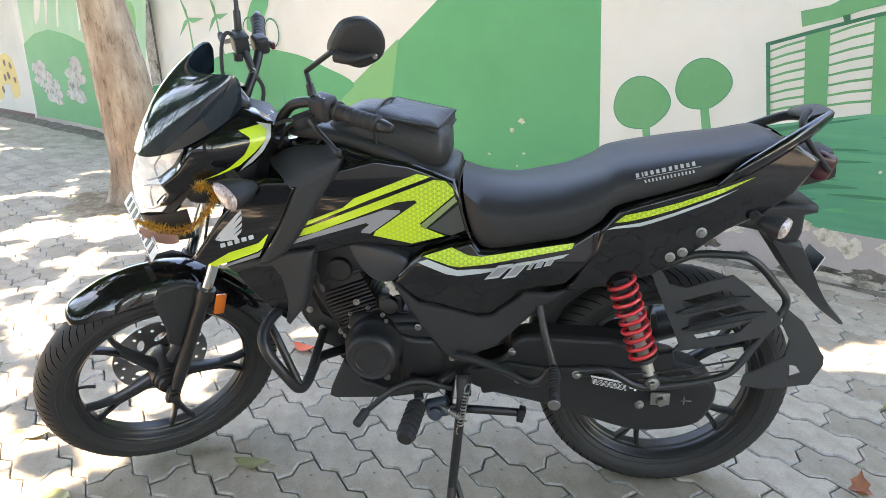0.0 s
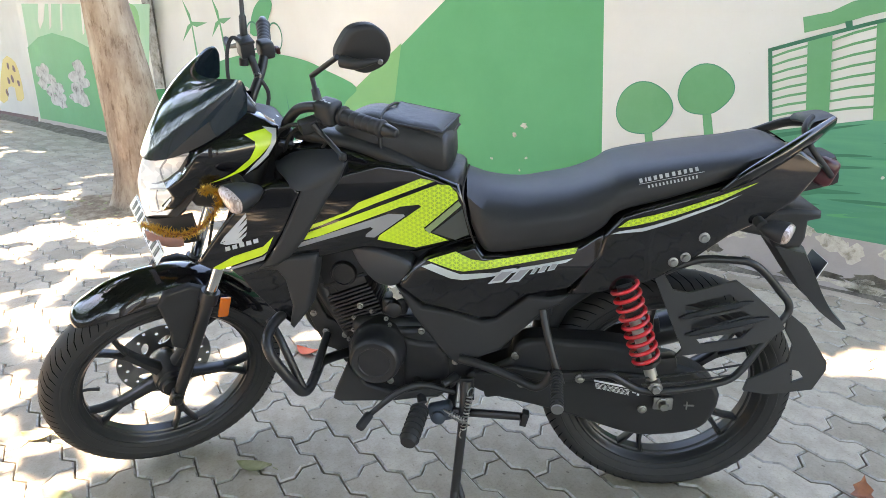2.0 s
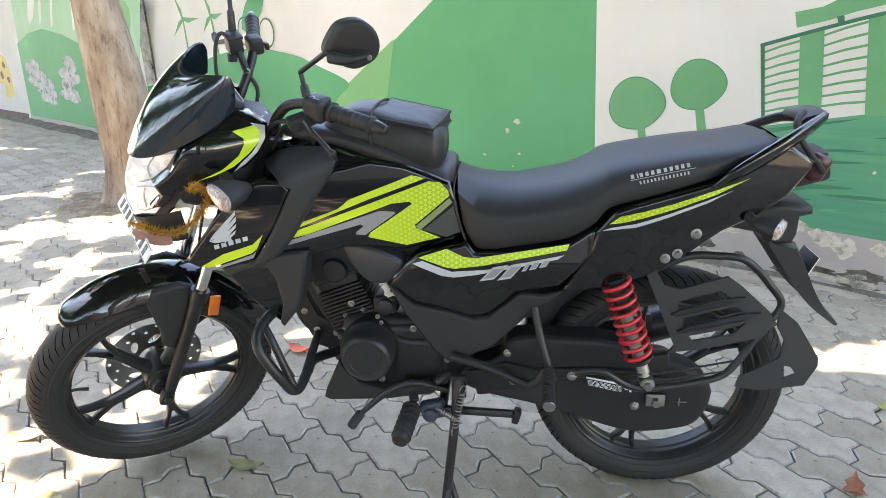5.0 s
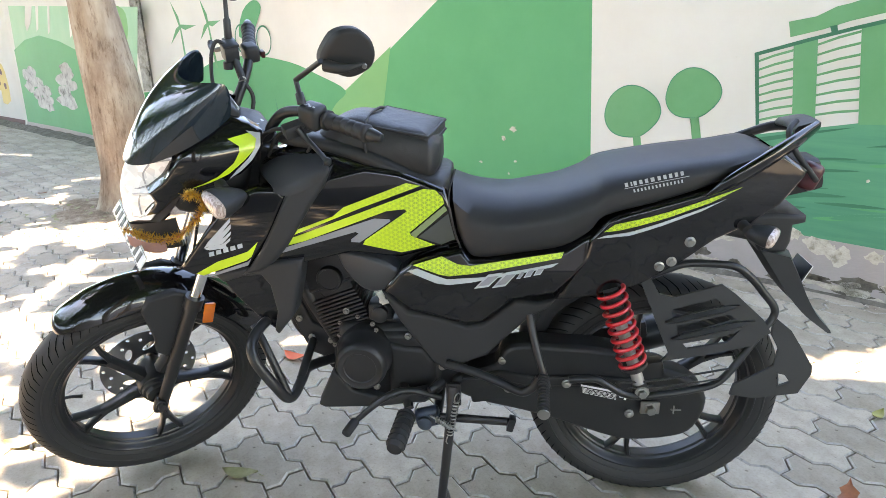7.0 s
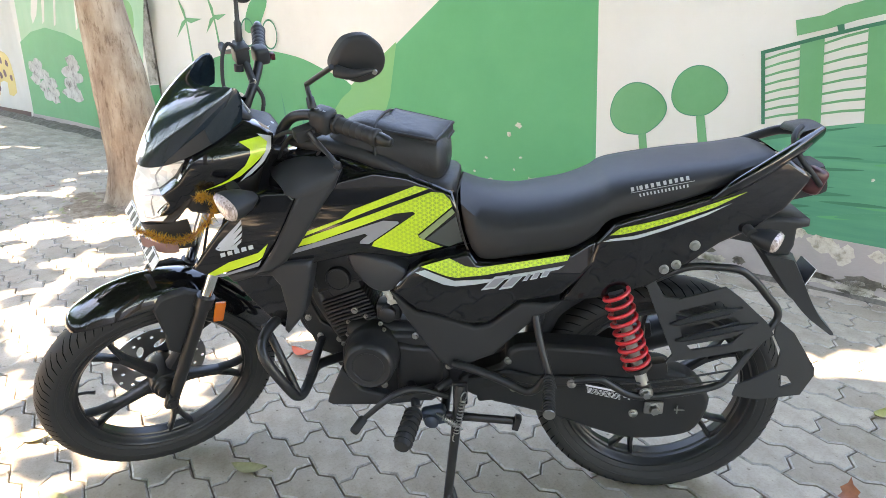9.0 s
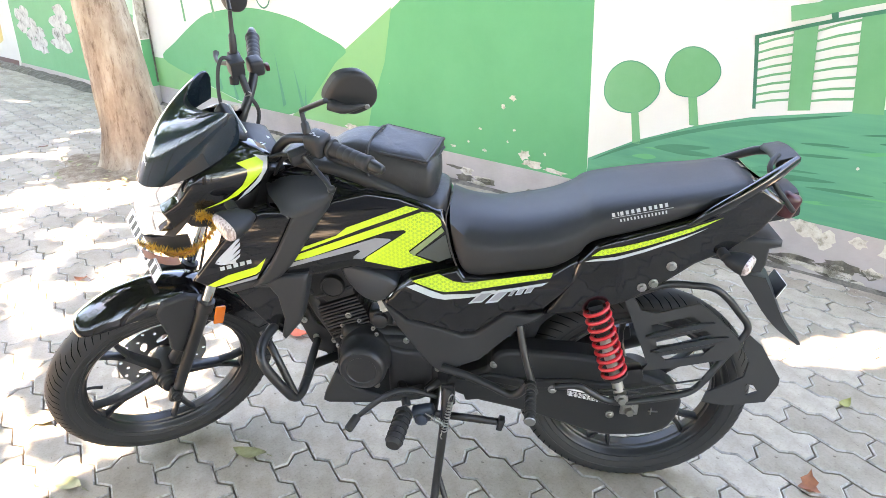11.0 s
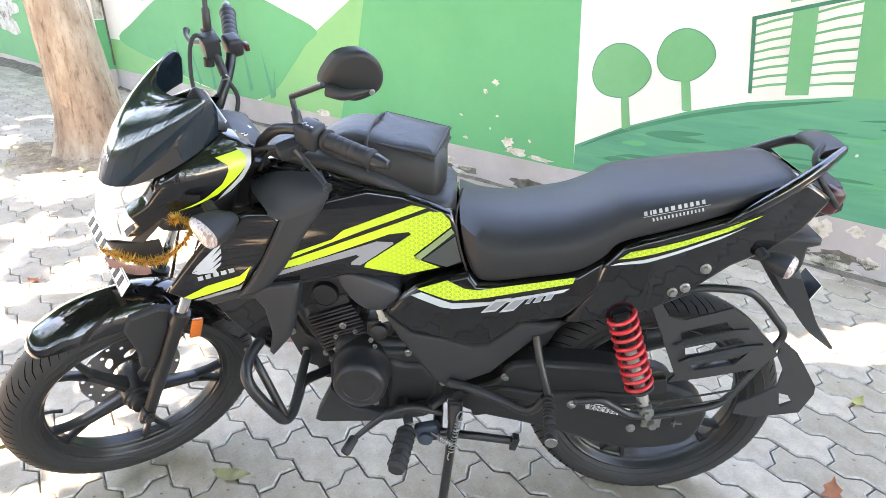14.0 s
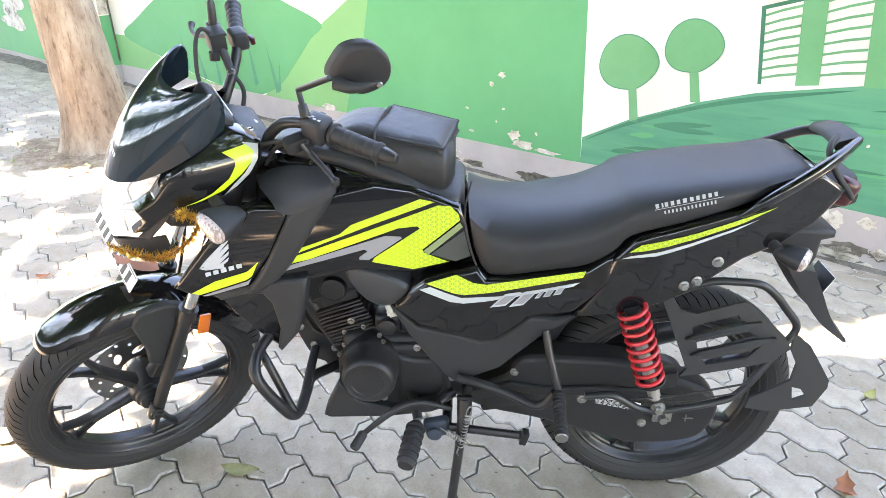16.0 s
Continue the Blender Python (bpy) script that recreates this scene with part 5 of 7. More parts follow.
# ---- motorcycle: seat, bodywork and tail ----
def seat_mesh():
    """A stepped dual seat, lofted from front to back."""
    bm = bmesh.new()
    top = [(0.488, 0.885), (0.439, 0.865), (0.369, 0.855), (0.312, 0.860), (0.249, 0.870), (0.194, 0.889), (0.152, 0.910), (0.021, 0.931), (-0.084, 0.942), (-0.152, 0.954), (-0.196, 0.936)]
    low = [(0.476, 0.790), (0.457, 0.749), (0.426, 0.734), (0.328, 0.748), (0.251, 0.762), (0.198, 0.794), (0.166, 0.828), (0.067, 0.853), (-0.036, 0.883), (-0.084, 0.903), (-0.139, 0.944)]
    rings = []
    for i, ((xt, zt), (xl, zl)) in enumerate(zip(top, low)):
        u = i / (len(top) - 1)
        wide = (0.118, 0.136, 0.144, 0.147, 0.147, 0.146, 0.143, 0.133, 0.12, 0.106, 0.085)[i]
        crown_w = wide * (0.45, 0.5, 0.54, 0.58, 0.62, 0.66, 0.7, 0.74, 0.76, 0.74, 0.6)[i]
        top_w = crown_w / wide
        shape = [(0.93, 0.0, 0.0), (0.985, 0.08, 0.04), (1.0, 0.25, 0.2), (0.99, 0.5, 0.45), (0.96, 0.68, 0.7), (0.5 * (0.93 + top_w), 0.84, 0.9), (top_w, 0.935, 1.0), (top_w * 0.66, 0.98, 1.0), (top_w * 0.33, 0.997, 1.0), (0.0, 1.0, 1.0)]
        half = [(xl + (xt - xl) * e, wide * w, zl + (zt - zl) * h) for w, h, e in shape]
        rings.append([Vector(p) for p in half] + [Vector((p[0], -p[1], p[2])) for p in half[-2::-1]])
    fine = []
    n = len(rings[0])
    cols = [curve_points([r[k] for r in rings], 4) for k in range(n)]
    for i in range(len(cols[0])):
        fine.append([c[i] for c in cols])
    skin(bm, fine)
    bmesh.ops.subdivide_edges(bm, edges=[e for e in bm.edges if e.calc_length() > 0.05], cuts=1, use_grid_fill=True)
    return bm


seat = part("seat", seat_mesh(), vinyl, motorcycle, "long black vinyl dual seat", angle=50)
pipe("seat_welt", [(0.481, 0.913), (0.494, 0.866), (0.488, 0.815), (0.474, 0.763), (0.460, 0.733)], 0.0022, grip_rubber, seat, y=[0.07, 0.105, 0.118, 0.124, 0.13])
# print on the seat: plain bars in place of names and numbers


def bars(name, quad, y, cols, mat, parent, gap=0.25):
    """A row of plain upright bars inside a quad of (x, z), for writing that is not lettered."""
    bm = bmesh.new()
    a, b, c_, d_ = [Vector(p) for p in quad]
    ys = y if isinstance(y, (list, tuple)) else [y] * 4
    n = len(cols)
    tot = sum(cols)
    u = 0.0
    for w in cols:
        v0, v1 = u / tot, (u + abs(w) * (1 - gap)) / tot
        if w > 0:
            q = [bm.verts.new((p.x, yy, p.y)) for p, yy in ((a.lerp(b, v0), ys[0] + (ys[1] - ys[0]) * v0), (a.lerp(b, v1), ys[0] + (ys[1] - ys[0]) * v1), (d_.lerp(c_, v1), ys[3] + (ys[2] - ys[3]) * v1), (d_.lerp(c_, v0), ys[3] + (ys[2] - ys[3]) * v0))]
            bm.faces.new(q)
        u += abs(w)
    return part(name, bm, mat, parent)


bars("seat_print", [(0.135, 0.901), (0.012, 0.921), (0.010, 0.913), (0.133, 0.893)], [0.1455, 0.126, 0.128, 0.1475], [1, 0.5, 1, 1, 1, 1.2, 1, 1, 1, 1, 1], print_grey, seat, 0.45)
bars("seat_print", [(0.117, 0.888), (0.013, 0.904), (0.012, 0.898), (0.115, 0.882)], [0.1465, 0.129, 0.131, 0.1475], [1] * 14, print_grey, seat, 0.55)
bars("seat_print", [(0.134, 0.8905), (0.004, 0.9105), (0.004, 0.9093), (0.134, 0.8893)], [0.147, 0.128, 0.128, 0.147], [1], print_grey, seat, 0.0)

# tank
def tank_mesh():
    bm = bmesh.new()
    rings = []
    for x, zt, zb, w, wt in ((0.93, 0.91, 0.8, 0.05, 0.03), (0.9, 0.95, 0.76, 0.11, 0.06), (0.8, 0.978, 0.74, 0.138, 0.085), (0.7, 0.962, 0.735, 0.136, 0.09), (0.6, 0.925, 0.735, 0.12, 0.08), (0.53, 0.895, 0.735, 0.1, 0.065), (0.488, 0.86, 0.735, 0.088, 0.05)):
        half = [(x, w * 0.8, zb), (x, w * 0.97, zb + (zt - zb) * 0.3), (x, w, zb + (zt - zb) * 0.55), (x, w * 0.93, zb + (zt - zb) * 0.78), (x, wt, zt - 0.008), (x, 0, zt)]
        rings.append([Vector(p) for p in half] + [Vector((p[0], -p[1], p[2])) for p in half[-2::-1]])
    cols = [curve_points([r[k] for r in rings], 4) for k in range(len(rings[0]))]
    skin(bm, [[c[i] for c in cols] for i in range(len(cols[0]))])
    return bm


part("fuel_tank", tank_mesh(), gloss_black, motorcycle, "glossy black fuel tank", angle=60)


def flank(x, z):
    """Side surface of tank and shroud."""
    return 0.117 + 0.11 * max(0.0, x - 0.5) - 0.8 * (z - 0.80) ** 2


tank_side = shell("tank_side", [(0.845, 0.872), (0.812, 0.893), (0.742, 0.917), (0.669, 0.932), (0.598, 0.919), (0.546, 0.898), (0.502, 0.878), (0.485, 0.836), (0.477, 0.787), (0.468, 0.761), (0.509, 0.751), (0.603, 0.727), (0.709, 0.744), (0.813, 0.723), (0.892, 0.709), (0.910, 0.717)], flank, gloss_black, rad=0.01, thick=0.05, label="glossy black tank side panel", both=True)
shroud = shell("front_shroud", [(1.083, 0.725), (1.053, 0.706), (0.933, 0.721), (0.874, 0.796), (0.833, 0.878), (0.845, 0.899), (0.897, 0.900), (0.941, 0.885), (0.995, 0.832)], lambda x, z: flank(x, z) + 0.012, gloss_black, rad=0.01, thick=0.03, label="glossy black front shroud with winged emblem", both=True)
shell("shroud_rib", [(0.830, 0.890), (0.785, 0.910), (0.736, 0.938), (0.752, 0.900), (0.780, 0.863), (0.810, 0.817), (0.841, 0.771), (0.870, 0.737), (0.907, 0.712), (0.950, 0.704), (0.929, 0.723), (0.905, 0.753), (0.882, 0.791), (0.860, 0.831), (0.842, 0.866)], lambda x, z: flank(x, z) + 0.02, matte_black, rad=0.01, thick=0.03, label="matte black shroud rib", both=True)


for sgn in (1, -1):
    rows = [[(p[0], sgn * y, p[1]) for p in r] for r, y in (([(0.856, 0.893), (0.829, 0.884), (0.784, 0.898), (0.736, 0.929)], 0.166), ([(0.855, 0.898), (0.829, 0.893), (0.785, 0.914), (0.735, 0.941)], 0.165), ([(0.863, 0.907), (0.833, 0.904), (0.787, 0.923), (0.736, 0.949)], 0.156), ([(0.895, 0.919), (0.858, 0.934), (0.808, 0.949), (0.750, 0.957)], 0.118), ([(0.920, 0.920), (0.880, 0.950), (0.830, 0.968), (0.775, 0.963)], 0.06))]
    bm = bmesh.new()
    fine = [curve_points(r, 4) for r in rows]
    cols = [list(c) for c in zip(*fine)]
    vs = [[bm.verts.new(q) for q in c] for c in cols]
    for a, b in zip(vs, vs[1:]):
        for i in range(len(a) - 1):
            bm.faces.new((a[i], a[i + 1], b[i + 1], b[i]))
    bmesh.ops.recalc_face_normals(bm, faces=bm.faces[:])
    bmesh.ops.solidify(bm, geom=bm.faces[:], thickness=0.004)
    part("tank_shoulder", bm, matte_black, motorcycle, "matte black tank shoulder cap", angle=85)
shell("air_scoop", [(1.017, 0.704), (0.943, 0.720), (0.867, 0.735), (0.813, 0.738), (0.824, 0.684), (0.846, 0.603), (0.888, 0.553), (0.896, 0.564), (0.884, 0.613), (0.892, 0.677), (0.908, 0.701), (0.947, 0.699), (0.998, 0.683)], lambda x, z: 0.17, matte_black, rad=0.009, thick=0.05, label="matte black air scoop below the shroud", both=True)
shell("scoop_inner", [(1.009, 0.690), (0.951, 0.706), (0.900, 0.709), (0.886, 0.671), (0.877, 0.607), (0.892, 0.552), (0.937, 0.592), (0.980, 0.642)], 0.152, gloss_black, rad=0.005, thick=0.02, both=True)

# side cover and tail
def side_y(x, z):
    return 0.152 - 0.25 * max(0.0, z - 0.7)


side_cover = shell("side_cover", [(0.640, 0.658), (0.606, 0.702), (0.574, 0.724), (0.521, 0.740), (0.465, 0.753), (0.448, 0.730), (0.388, 0.731), (0.246, 0.753), (0.211, 0.776), (0.183, 0.787), (0.197, 0.725), (0.266, 0.654), (0.357, 0.638), (0.425, 0.581), (0.463, 0.578), (0.589, 0.614)], side_y, gloss_black, rad=0.01, thick=0.04, label="glossy black side cover with striped decal", both=True)
shell("frame_cover", [(0.651, 0.646), (0.634, 0.638), (0.593, 0.594), (0.515, 0.578), (0.458, 0.558), (0.423, 0.565), (0.353, 0.625), (0.302, 0.620), (0.258, 0.630), (0.275, 0.607), (0.317, 0.583), (0.381, 0.518), (0.413, 0.484), (0.460, 0.462), (0.512, 0.439), (0.544, 0.466), (0.576, 0.514), (0.617, 0.577)], lambda x, z: 0.13, matte_black, rad=0.009, thick=0.04, label="matte black lower frame cover", both=True)


def tail_y(x, z):
    return 0.143 + 0.12 * min(0.0, x - 0.1) - 0.1 * max(0, z - 0.85)


tail = shell("tail_cowl", [(0.265, 0.634), (0.207, 0.731), (0.195, 0.778), (0.159, 0.821), (0.121, 0.835), (-0.037, 0.877), (-0.064, 0.883), (-0.142, 0.937), (-0.187, 0.946), (-0.240, 0.911), (-0.236, 0.897), (-0.192, 0.840), (-0.137, 0.800), (-0.066, 0.768), (-0.002, 0.721), (0.078, 0.674), (0.155, 0.648), (0.227, 0.636)], tail_y, gloss_black, rad=0.01, thick=0.06, label="glossy black tail cowl", both=True)
bm = bmesh.new()
block(bm, (0.42, 0.13, 0.06), Matrix.Translation((0.02, 0, 0.79)) @ Matrix.Rotation(radians(14), 4, "Y"), 0.02)
block(bm, (0.2, 0.1, 0.07), Matrix.Translation((-0.2, 0, 0.865)) @ Matrix.Rotation(radians(14), 4, "Y"), 0.02)
part("tail_core", bm, matte_black, motorcycle)
bm = bmesh.new()
T1 = [(-0.292, 0.896)][0]
block(bm, (0.045, 0.12, 0.06), Matrix.Translation((T1[0] + 0.025, 0, T1[1] - 0.012)) @ Matrix.Rotation(radians(-20), 4, "Y"), 0.018, 4)
part("tail_lamp", bm, tail_red, motorcycle, "red tail lamp under the grab rail")

# grab rail
GL = [(-0.035, 0.870), (-0.078, 0.898), (-0.142, 0.934), (-0.210, 0.967), (-0.260, 0.989)]
bm = bmesh.new()
tube(bm, [(p[0], y, p[1]) for p, y in zip(GL, (0.131, 0.128, 0.112, 0.08, 0.047))], [0.006, 0.02, 0.023, 0.022, 0.016], 14, 6, 0.55)
grab_rail = part("grab_rail", bm, gloss_black, motorcycle, "black grab rail behind the seat")
GR = [(-0.111, 0.923), (-0.177, 0.941), (-0.241, 0.961), (-0.296, 0.959)]
bm = bmesh.new()
tube(bm, [(p[0], y, p[1]) for p, y in zip(GR, (-0.1, -0.11, -0.105, -0.085))], [0.009, 0.012, 0.013, 0.012], 12, 6, 0.8)
part("rail_arm", bm, satin_black, grab_rail)
BN, BF = [(-0.219, 0.982), (-0.268, 0.997)], [(-0.235, 0.974), (-0.278, 0.982)]
a0, a1 = Vector((BN[0][0], 0.05, BN[0][1])), Vector((BN[1][0], 0.05, BN[1][1]))
b0, b1 = Vector((BF[0][0], -0.092, BF[0][1])), Vector((BF[1][0], -0.092, BF[1][1]))
rings = []
for k in range(9):
    u = k / 8
    p, q = a0.lerp(b0, u), a1.lerp(b1, u)
    e = (q - p).normalized()
    lift = Vector((0, 0, 0.006 * math.sin(math.pi * u)))
    rings.append([c + lift for c in (p + Vector((0, 0, 0.002)), p + e * 0.006 + Vector((0, 0, 0.007)), q - e * 0.006 + Vector((0, 0, 0.007)), q + Vector((0, 0, 0.001)), q - Vector((0, 0, 0.008)), q - e * 0.008 - Vector((0, 0, 0.013)), p + e * 0.008 - Vector((0, 0, 0.012)), p - Vector((0, 0, 0.006)))])
bm = bmesh.new()
skin(bm, rings)
part("rail_bridge", bm, matte_black, grab_rail)
pipe("strap", [(-0.223, 1.000), (-0.205, 0.991), (-0.199, 0.975), (-0.217, 0.942), (-0.252, 0.900), (-0.269, 0.882)], 0.006, grip_rubber, y=[0.04, 0.06, 0.075, 0.08, 0.08, 0.07])

# rear mudguard, lamps
bm = bmesh.new()
L1 = [(-0.082, 0.757), (-0.137, 0.795), (-0.211, 0.803), (-0.275, 0.797), (-0.276, 0.781), (-0.250, 0.775), (-0.251, 0.736), (-0.243, 0.712), (-0.189, 0.712), (-0.174, 0.737)]
cut_panel(bm, L1, lambda x, z: 0.055, 0.01, 0.11, 0.03)
part("mudguard_base", bm, matte_black, motorcycle, "matte black lamp bracket and mudguard base")
flap = [(-0.185, 0.722), (-0.228, 0.661), (-0.267, 0.606), (-0.312, 0.556), (-0.372, 0.508)]
bm = bmesh.new()
rings = []
for k, (x, z) in enumerate(curve_points(flap, 4)):
    u = k / 16
    w, t = 0.068 - 0.02 * u, 0.075 * (1 - u) ** 0.6 + 0.014
    rings.append([(x, w, z), (x - t * 0.75, w * 0.9, z - t * 0.2), (x - t, 0, z - t * 0.3), (x - t * 0.75, -w * 0.9, z - t * 0.2), (x, -w, z), (x - 0.002, -w + 0.005, z), (x - t * 0.75 + 0.004, 0, z - t * 0.1), (x - 0.002, w - 0.005, z)])
skin(bm, rings)
part("mudguard", bm, matte_black, motorcycle, "long matte black rear mudguard flap")
R1 = [(-0.313, 0.635)][0]
bm = bmesh.new()
block(bm, (0.004, 0.07, 0.07), Matrix.Translation((R1[0] + 0.006, -0.01, R1[1])) @ Matrix.Rotation(radians(-24), 4, "Y"), 0.0015)
rear_plate = part("rear_plate", bm, plate_white, motorcycle, "plain white rear plate")
bm = bmesh.new()
block(bm, (0.004, 0.076, 0.075), Matrix.Translation((R1[0] + 0.0105, -0.01, R1[1])) @ Matrix.Rotation(radians(-24), 4, "Y"), 0.0015)
part("plate_backing", bm, matte_black, rear_plate)


KITE = curve_points([(-0.026, 0.013), (-0.004, 0.0165), (0.021, 0.009), (0.025, -0.004), (0.016, -0.0175), (-0.002, -0.0135), (-0.017, 0.0)], 4, True)
lens_white = material("clear_ribbed_lens", (0.5, 0.4, 0.37), 0.08, coat=1.0)
facets(lens_white, 300.0, (0.3, 0.22, 0.2), (0.56, 0.45, 0.42), (1, 1, 0.4))


def indicator(at, d, parent, size=1.0, move=None, flip=1):
    """A stalked turn lamp: dark body tapering to its stalk, clear kite-shaped lens."""
    at, d = Vector(at), Vector(d).normalized()
    m = Matrix.Translation(at) @ d.to_track_quat("X", "Z").to_matrix().to_4x4()
    bm = bmesh.new()
    skin(bm, [[m @ Vector((u * size, p.x * s * size * flip, p.y * s * size)) for p in KITE] for u, s in ((-0.05, 0.35), (-0.034, 0.75), (-0.012, 1.0), (0.002, 1.04))])
    body = part("indicator", bm, matte_black, parent, "turn lamp with a clear faceted lens", move=move)
    bm = bmesh.new()
    skin(bm, [[m @ Vector((u * size, p.x * s * size * flip, p.y * s * size)) for p in KITE] for u, s in ((0.002, 1.0), (0.007, 0.95), (0.011, 0.8), (0.013, 0.5), (0.0135, 0.15))])
    part("lens", bm, lens_white, body, move=move)
    return body


IR = (-0.163, 0.786)
indicator((IR[0], 0.15, IR[1]), (-0.78, 0.6, -0.12), motorcycle, 1.05, flip=-1)
pipe("indicator_stalk", [(IR[0] + 0.04, IR[1] + 0.01), (IR[0] + 0.06, IR[1] + 0.03)], 0.012, grip_rubber, y=[0.135, 0.05])
BO = [(-0.012, 0.768), (0.048, 0.715), (0.023, 0.725)]
for (x, z), r in zip(BO, (0.0085, 0.008, 0.008)):
    bm = bmesh.new()
    hexbolt(bm, (x, tail_y(x, z) + 0.002, z), r, h=0.008)
    part("bolt", bm, steel, motorcycle, "zinc plated bolt")

# saree guard, leaning out towards its foot
def guard_y(x, z):
    return 0.145 - 0.27 * (z - 0.55)


guard = pipe("saree_guard", [(0.231, 0.462), (0.176, 0.466), (0.144, 0.449), (0.112, 0.429), (0.074, 0.421), (0.011, 0.424), (-0.052, 0.431), (-0.095, 0.442), (-0.124, 0.468), (-0.158, 0.515), (-0.192, 0.561), (-0.212, 0.588), (-0.210, 0.612), (-0.186, 0.642), (-0.155, 0.678), (-0.119, 0.705), (-0.069, 0.712), (-0.016, 0.713), (0.024, 0.700), (0.058, 0.684)], 0.0085, satin_black, y=[0.19, 0.19, 0.19, 0.19, 0.188, 0.18, 0.17, 0.163, 0.155, 0.142, 0.128, 0.12, 0.118, 0.117, 0.116, 0.116, 0.116, 0.117, 0.118, 0.119], label="black tubular guard beside the rear wheel")
shell("guard_panel", [(0.080, 0.675), (0.057, 0.675), (0.036, 0.641), (0.003, 0.634), (-0.097, 0.662), (-0.128, 0.640), (-0.186, 0.588), (-0.203, 0.561), (-0.163, 0.531), (-0.104, 0.518), (-0.033, 0.504), (0.026, 0.496), (0.013, 0.512), (0.041, 0.579)], guard_y, guard_black, guard, 0, 0.006, label="slotted matte black plastic plate",
      holes=([(0.011, 0.607), (-0.084, 0.633), (-0.101, 0.618), (0.005, 0.588)], [(-0.003, 0.573), (-0.116, 0.599), (-0.130, 0.587), (-0.042, 0.561), (-0.006, 0.555)], [(-0.017, 0.534), (-0.107, 0.552), (-0.139, 0.565), (-0.112, 0.538), (-0.027, 0.523)]))
for a_, b_ in (([(0.023, 0.582), (-0.132, 0.620)]), ([(0.009, 0.546), (-0.166, 0.587)])):
    bm = bmesh.new()
    p, q = Vector((a_[0], guard_y(*a_) + 0.004, a_[1])), Vector((b_[0], guard_y(*b_) + 0.004, b_[1]))
    rings = []
    for u, w in ((0, 0.001), (0.12, 0.007), (0.8, 0.008), (1, 0.001)):
        c = p.lerp(q, u)
        rings.append([c + Vector((0, 0.004, w)), c + Vector((0, 0.012 * w / 0.008, 0)), c + Vector((0, 0.003, -w)), c + Vector((0, -0.004, -w * 0.6)), c + Vector((0, -0.004, w * 0.6))])
    skin(bm, rings)
    part("louvre", bm, guard_black, guard)
shell("rear_guard_plate", [(-0.212, 0.590), (-0.251, 0.559), (-0.299, 0.483), (-0.298, 0.466), (-0.271, 0.423), (-0.177, 0.410), (-0.126, 0.417), (-0.134, 0.440), (-0.181, 0.462), (-0.217, 0.482), (-0.225, 0.519), (-0.209, 0.550)], lambda x, z: guard_y(x, z) - 0.012, guard_black, guard, 0, 0.006, label="pointed matte black plastic plate", holes=([(-0.222, 0.467), (-0.241, 0.463), (-0.253, 0.447), (-0.226, 0.436)],))
pipe("stay_rod", [(0.129, 0.456), (0.038, 0.458), (-0.116, 0.482)], 0.0025, satin_black, guard, y=[0.19, 0.18, 0.165])
pipe("stay_rod", [(0.101, 0.442), (0.012, 0.444), (-0.102, 0.455)], 0.002, satin_black, guard, y=[0.19, 0.18, 0.165])
pipe("rear_fender", [(0.31, 0.45), (0.28, 0.55), (0.21, 0.61), (0.12, 0.64)], [0.03, 0.04, 0.04, 0.02], matte_black, y=0.0, n=14)
bm = bmesh.new()
block(bm, (0.3, 0.14, 0.1), Matrix.Translation((0.3, 0, 0.69)), 0.02)
block(bm, (0.22, 0.12, 0.16), Matrix.Translation((0.4, 0, 0.6)), 0.02)
part("inner_frame", bm, matte_black, motorcycle)

# decals
def decal(name, outline, y_of, mat, parent, layer=1):
    bm = bmesh.new()
    cut_panel(bm, outline, lambda x, z: y_of(x, z) + 0.0014 * layer, 0, 0, 0.016)
    return part(name, bm, mat, parent)


decal("stripe", [(0.848, 0.785), (0.838, 0.798), (0.741, 0.831), (0.717, 0.850), (0.582, 0.897), (0.552, 0.890), (0.675, 0.849)], flank, lime, tank_side)
decal("stripe", [(0.864, 0.764), (0.847, 0.781), (0.547, 0.883), (0.522, 0.880), (0.506, 0.863), (0.503, 0.850), (0.579, 0.788), (0.576, 0.780), (0.526, 0.756), (0.599, 0.741), (0.682, 0.764), (0.676, 0.774), (0.583, 0.836), (0.588, 0.841), (0.627, 0.838), (0.807, 0.777)], flank, lime, tank_side)
decal("stripe", [(0.877, 0.746), (0.862, 0.760), (0.653, 0.823), (0.621, 0.820), (0.619, 0.816), (0.676, 0.777), (0.688, 0.769), (0.707, 0.771), (0.706, 0.777), (0.689, 0.790), (0.695, 0.794), (0.808, 0.765)], flank, decal_grey, tank_side)
decal("stripe", [(0.578, 0.785), (0.503, 0.846), (0.497, 0.836), (0.563, 0.780), (0.567, 0.774)], flank, decal_olive, tank_side, 2)
decal("stripe", [(0.562, 0.776), (0.495, 0.828), (0.482, 0.769), (0.512, 0.756)], flank, decal_smoke, tank_side)
decal("stripe", [(0.573, 0.720), (0.510, 0.739), (0.475, 0.722), (0.448, 0.719), (0.249, 0.749), (0.254, 0.736), (0.434, 0.703), (0.495, 0.696), (0.516, 0.700)], side_y, lime, side_cover)
decal("stripe", [(0.586, 0.707), (0.564, 0.713), (0.500, 0.689), (0.424, 0.694), (0.259, 0.726), (0.273, 0.717), (0.449, 0.681), (0.496, 0.675), (0.523, 0.679)], side_y, decal_silver, side_cover)
decal("stripe", [(0.169, 0.795), (0.147, 0.812), (0.098, 0.823), (0.042, 0.836), (-0.034, 0.859), (-0.109, 0.883), (-0.046, 0.853), (0.040, 0.824), (0.097, 0.809), (0.141, 0.798)], tail_y, lime, tail)
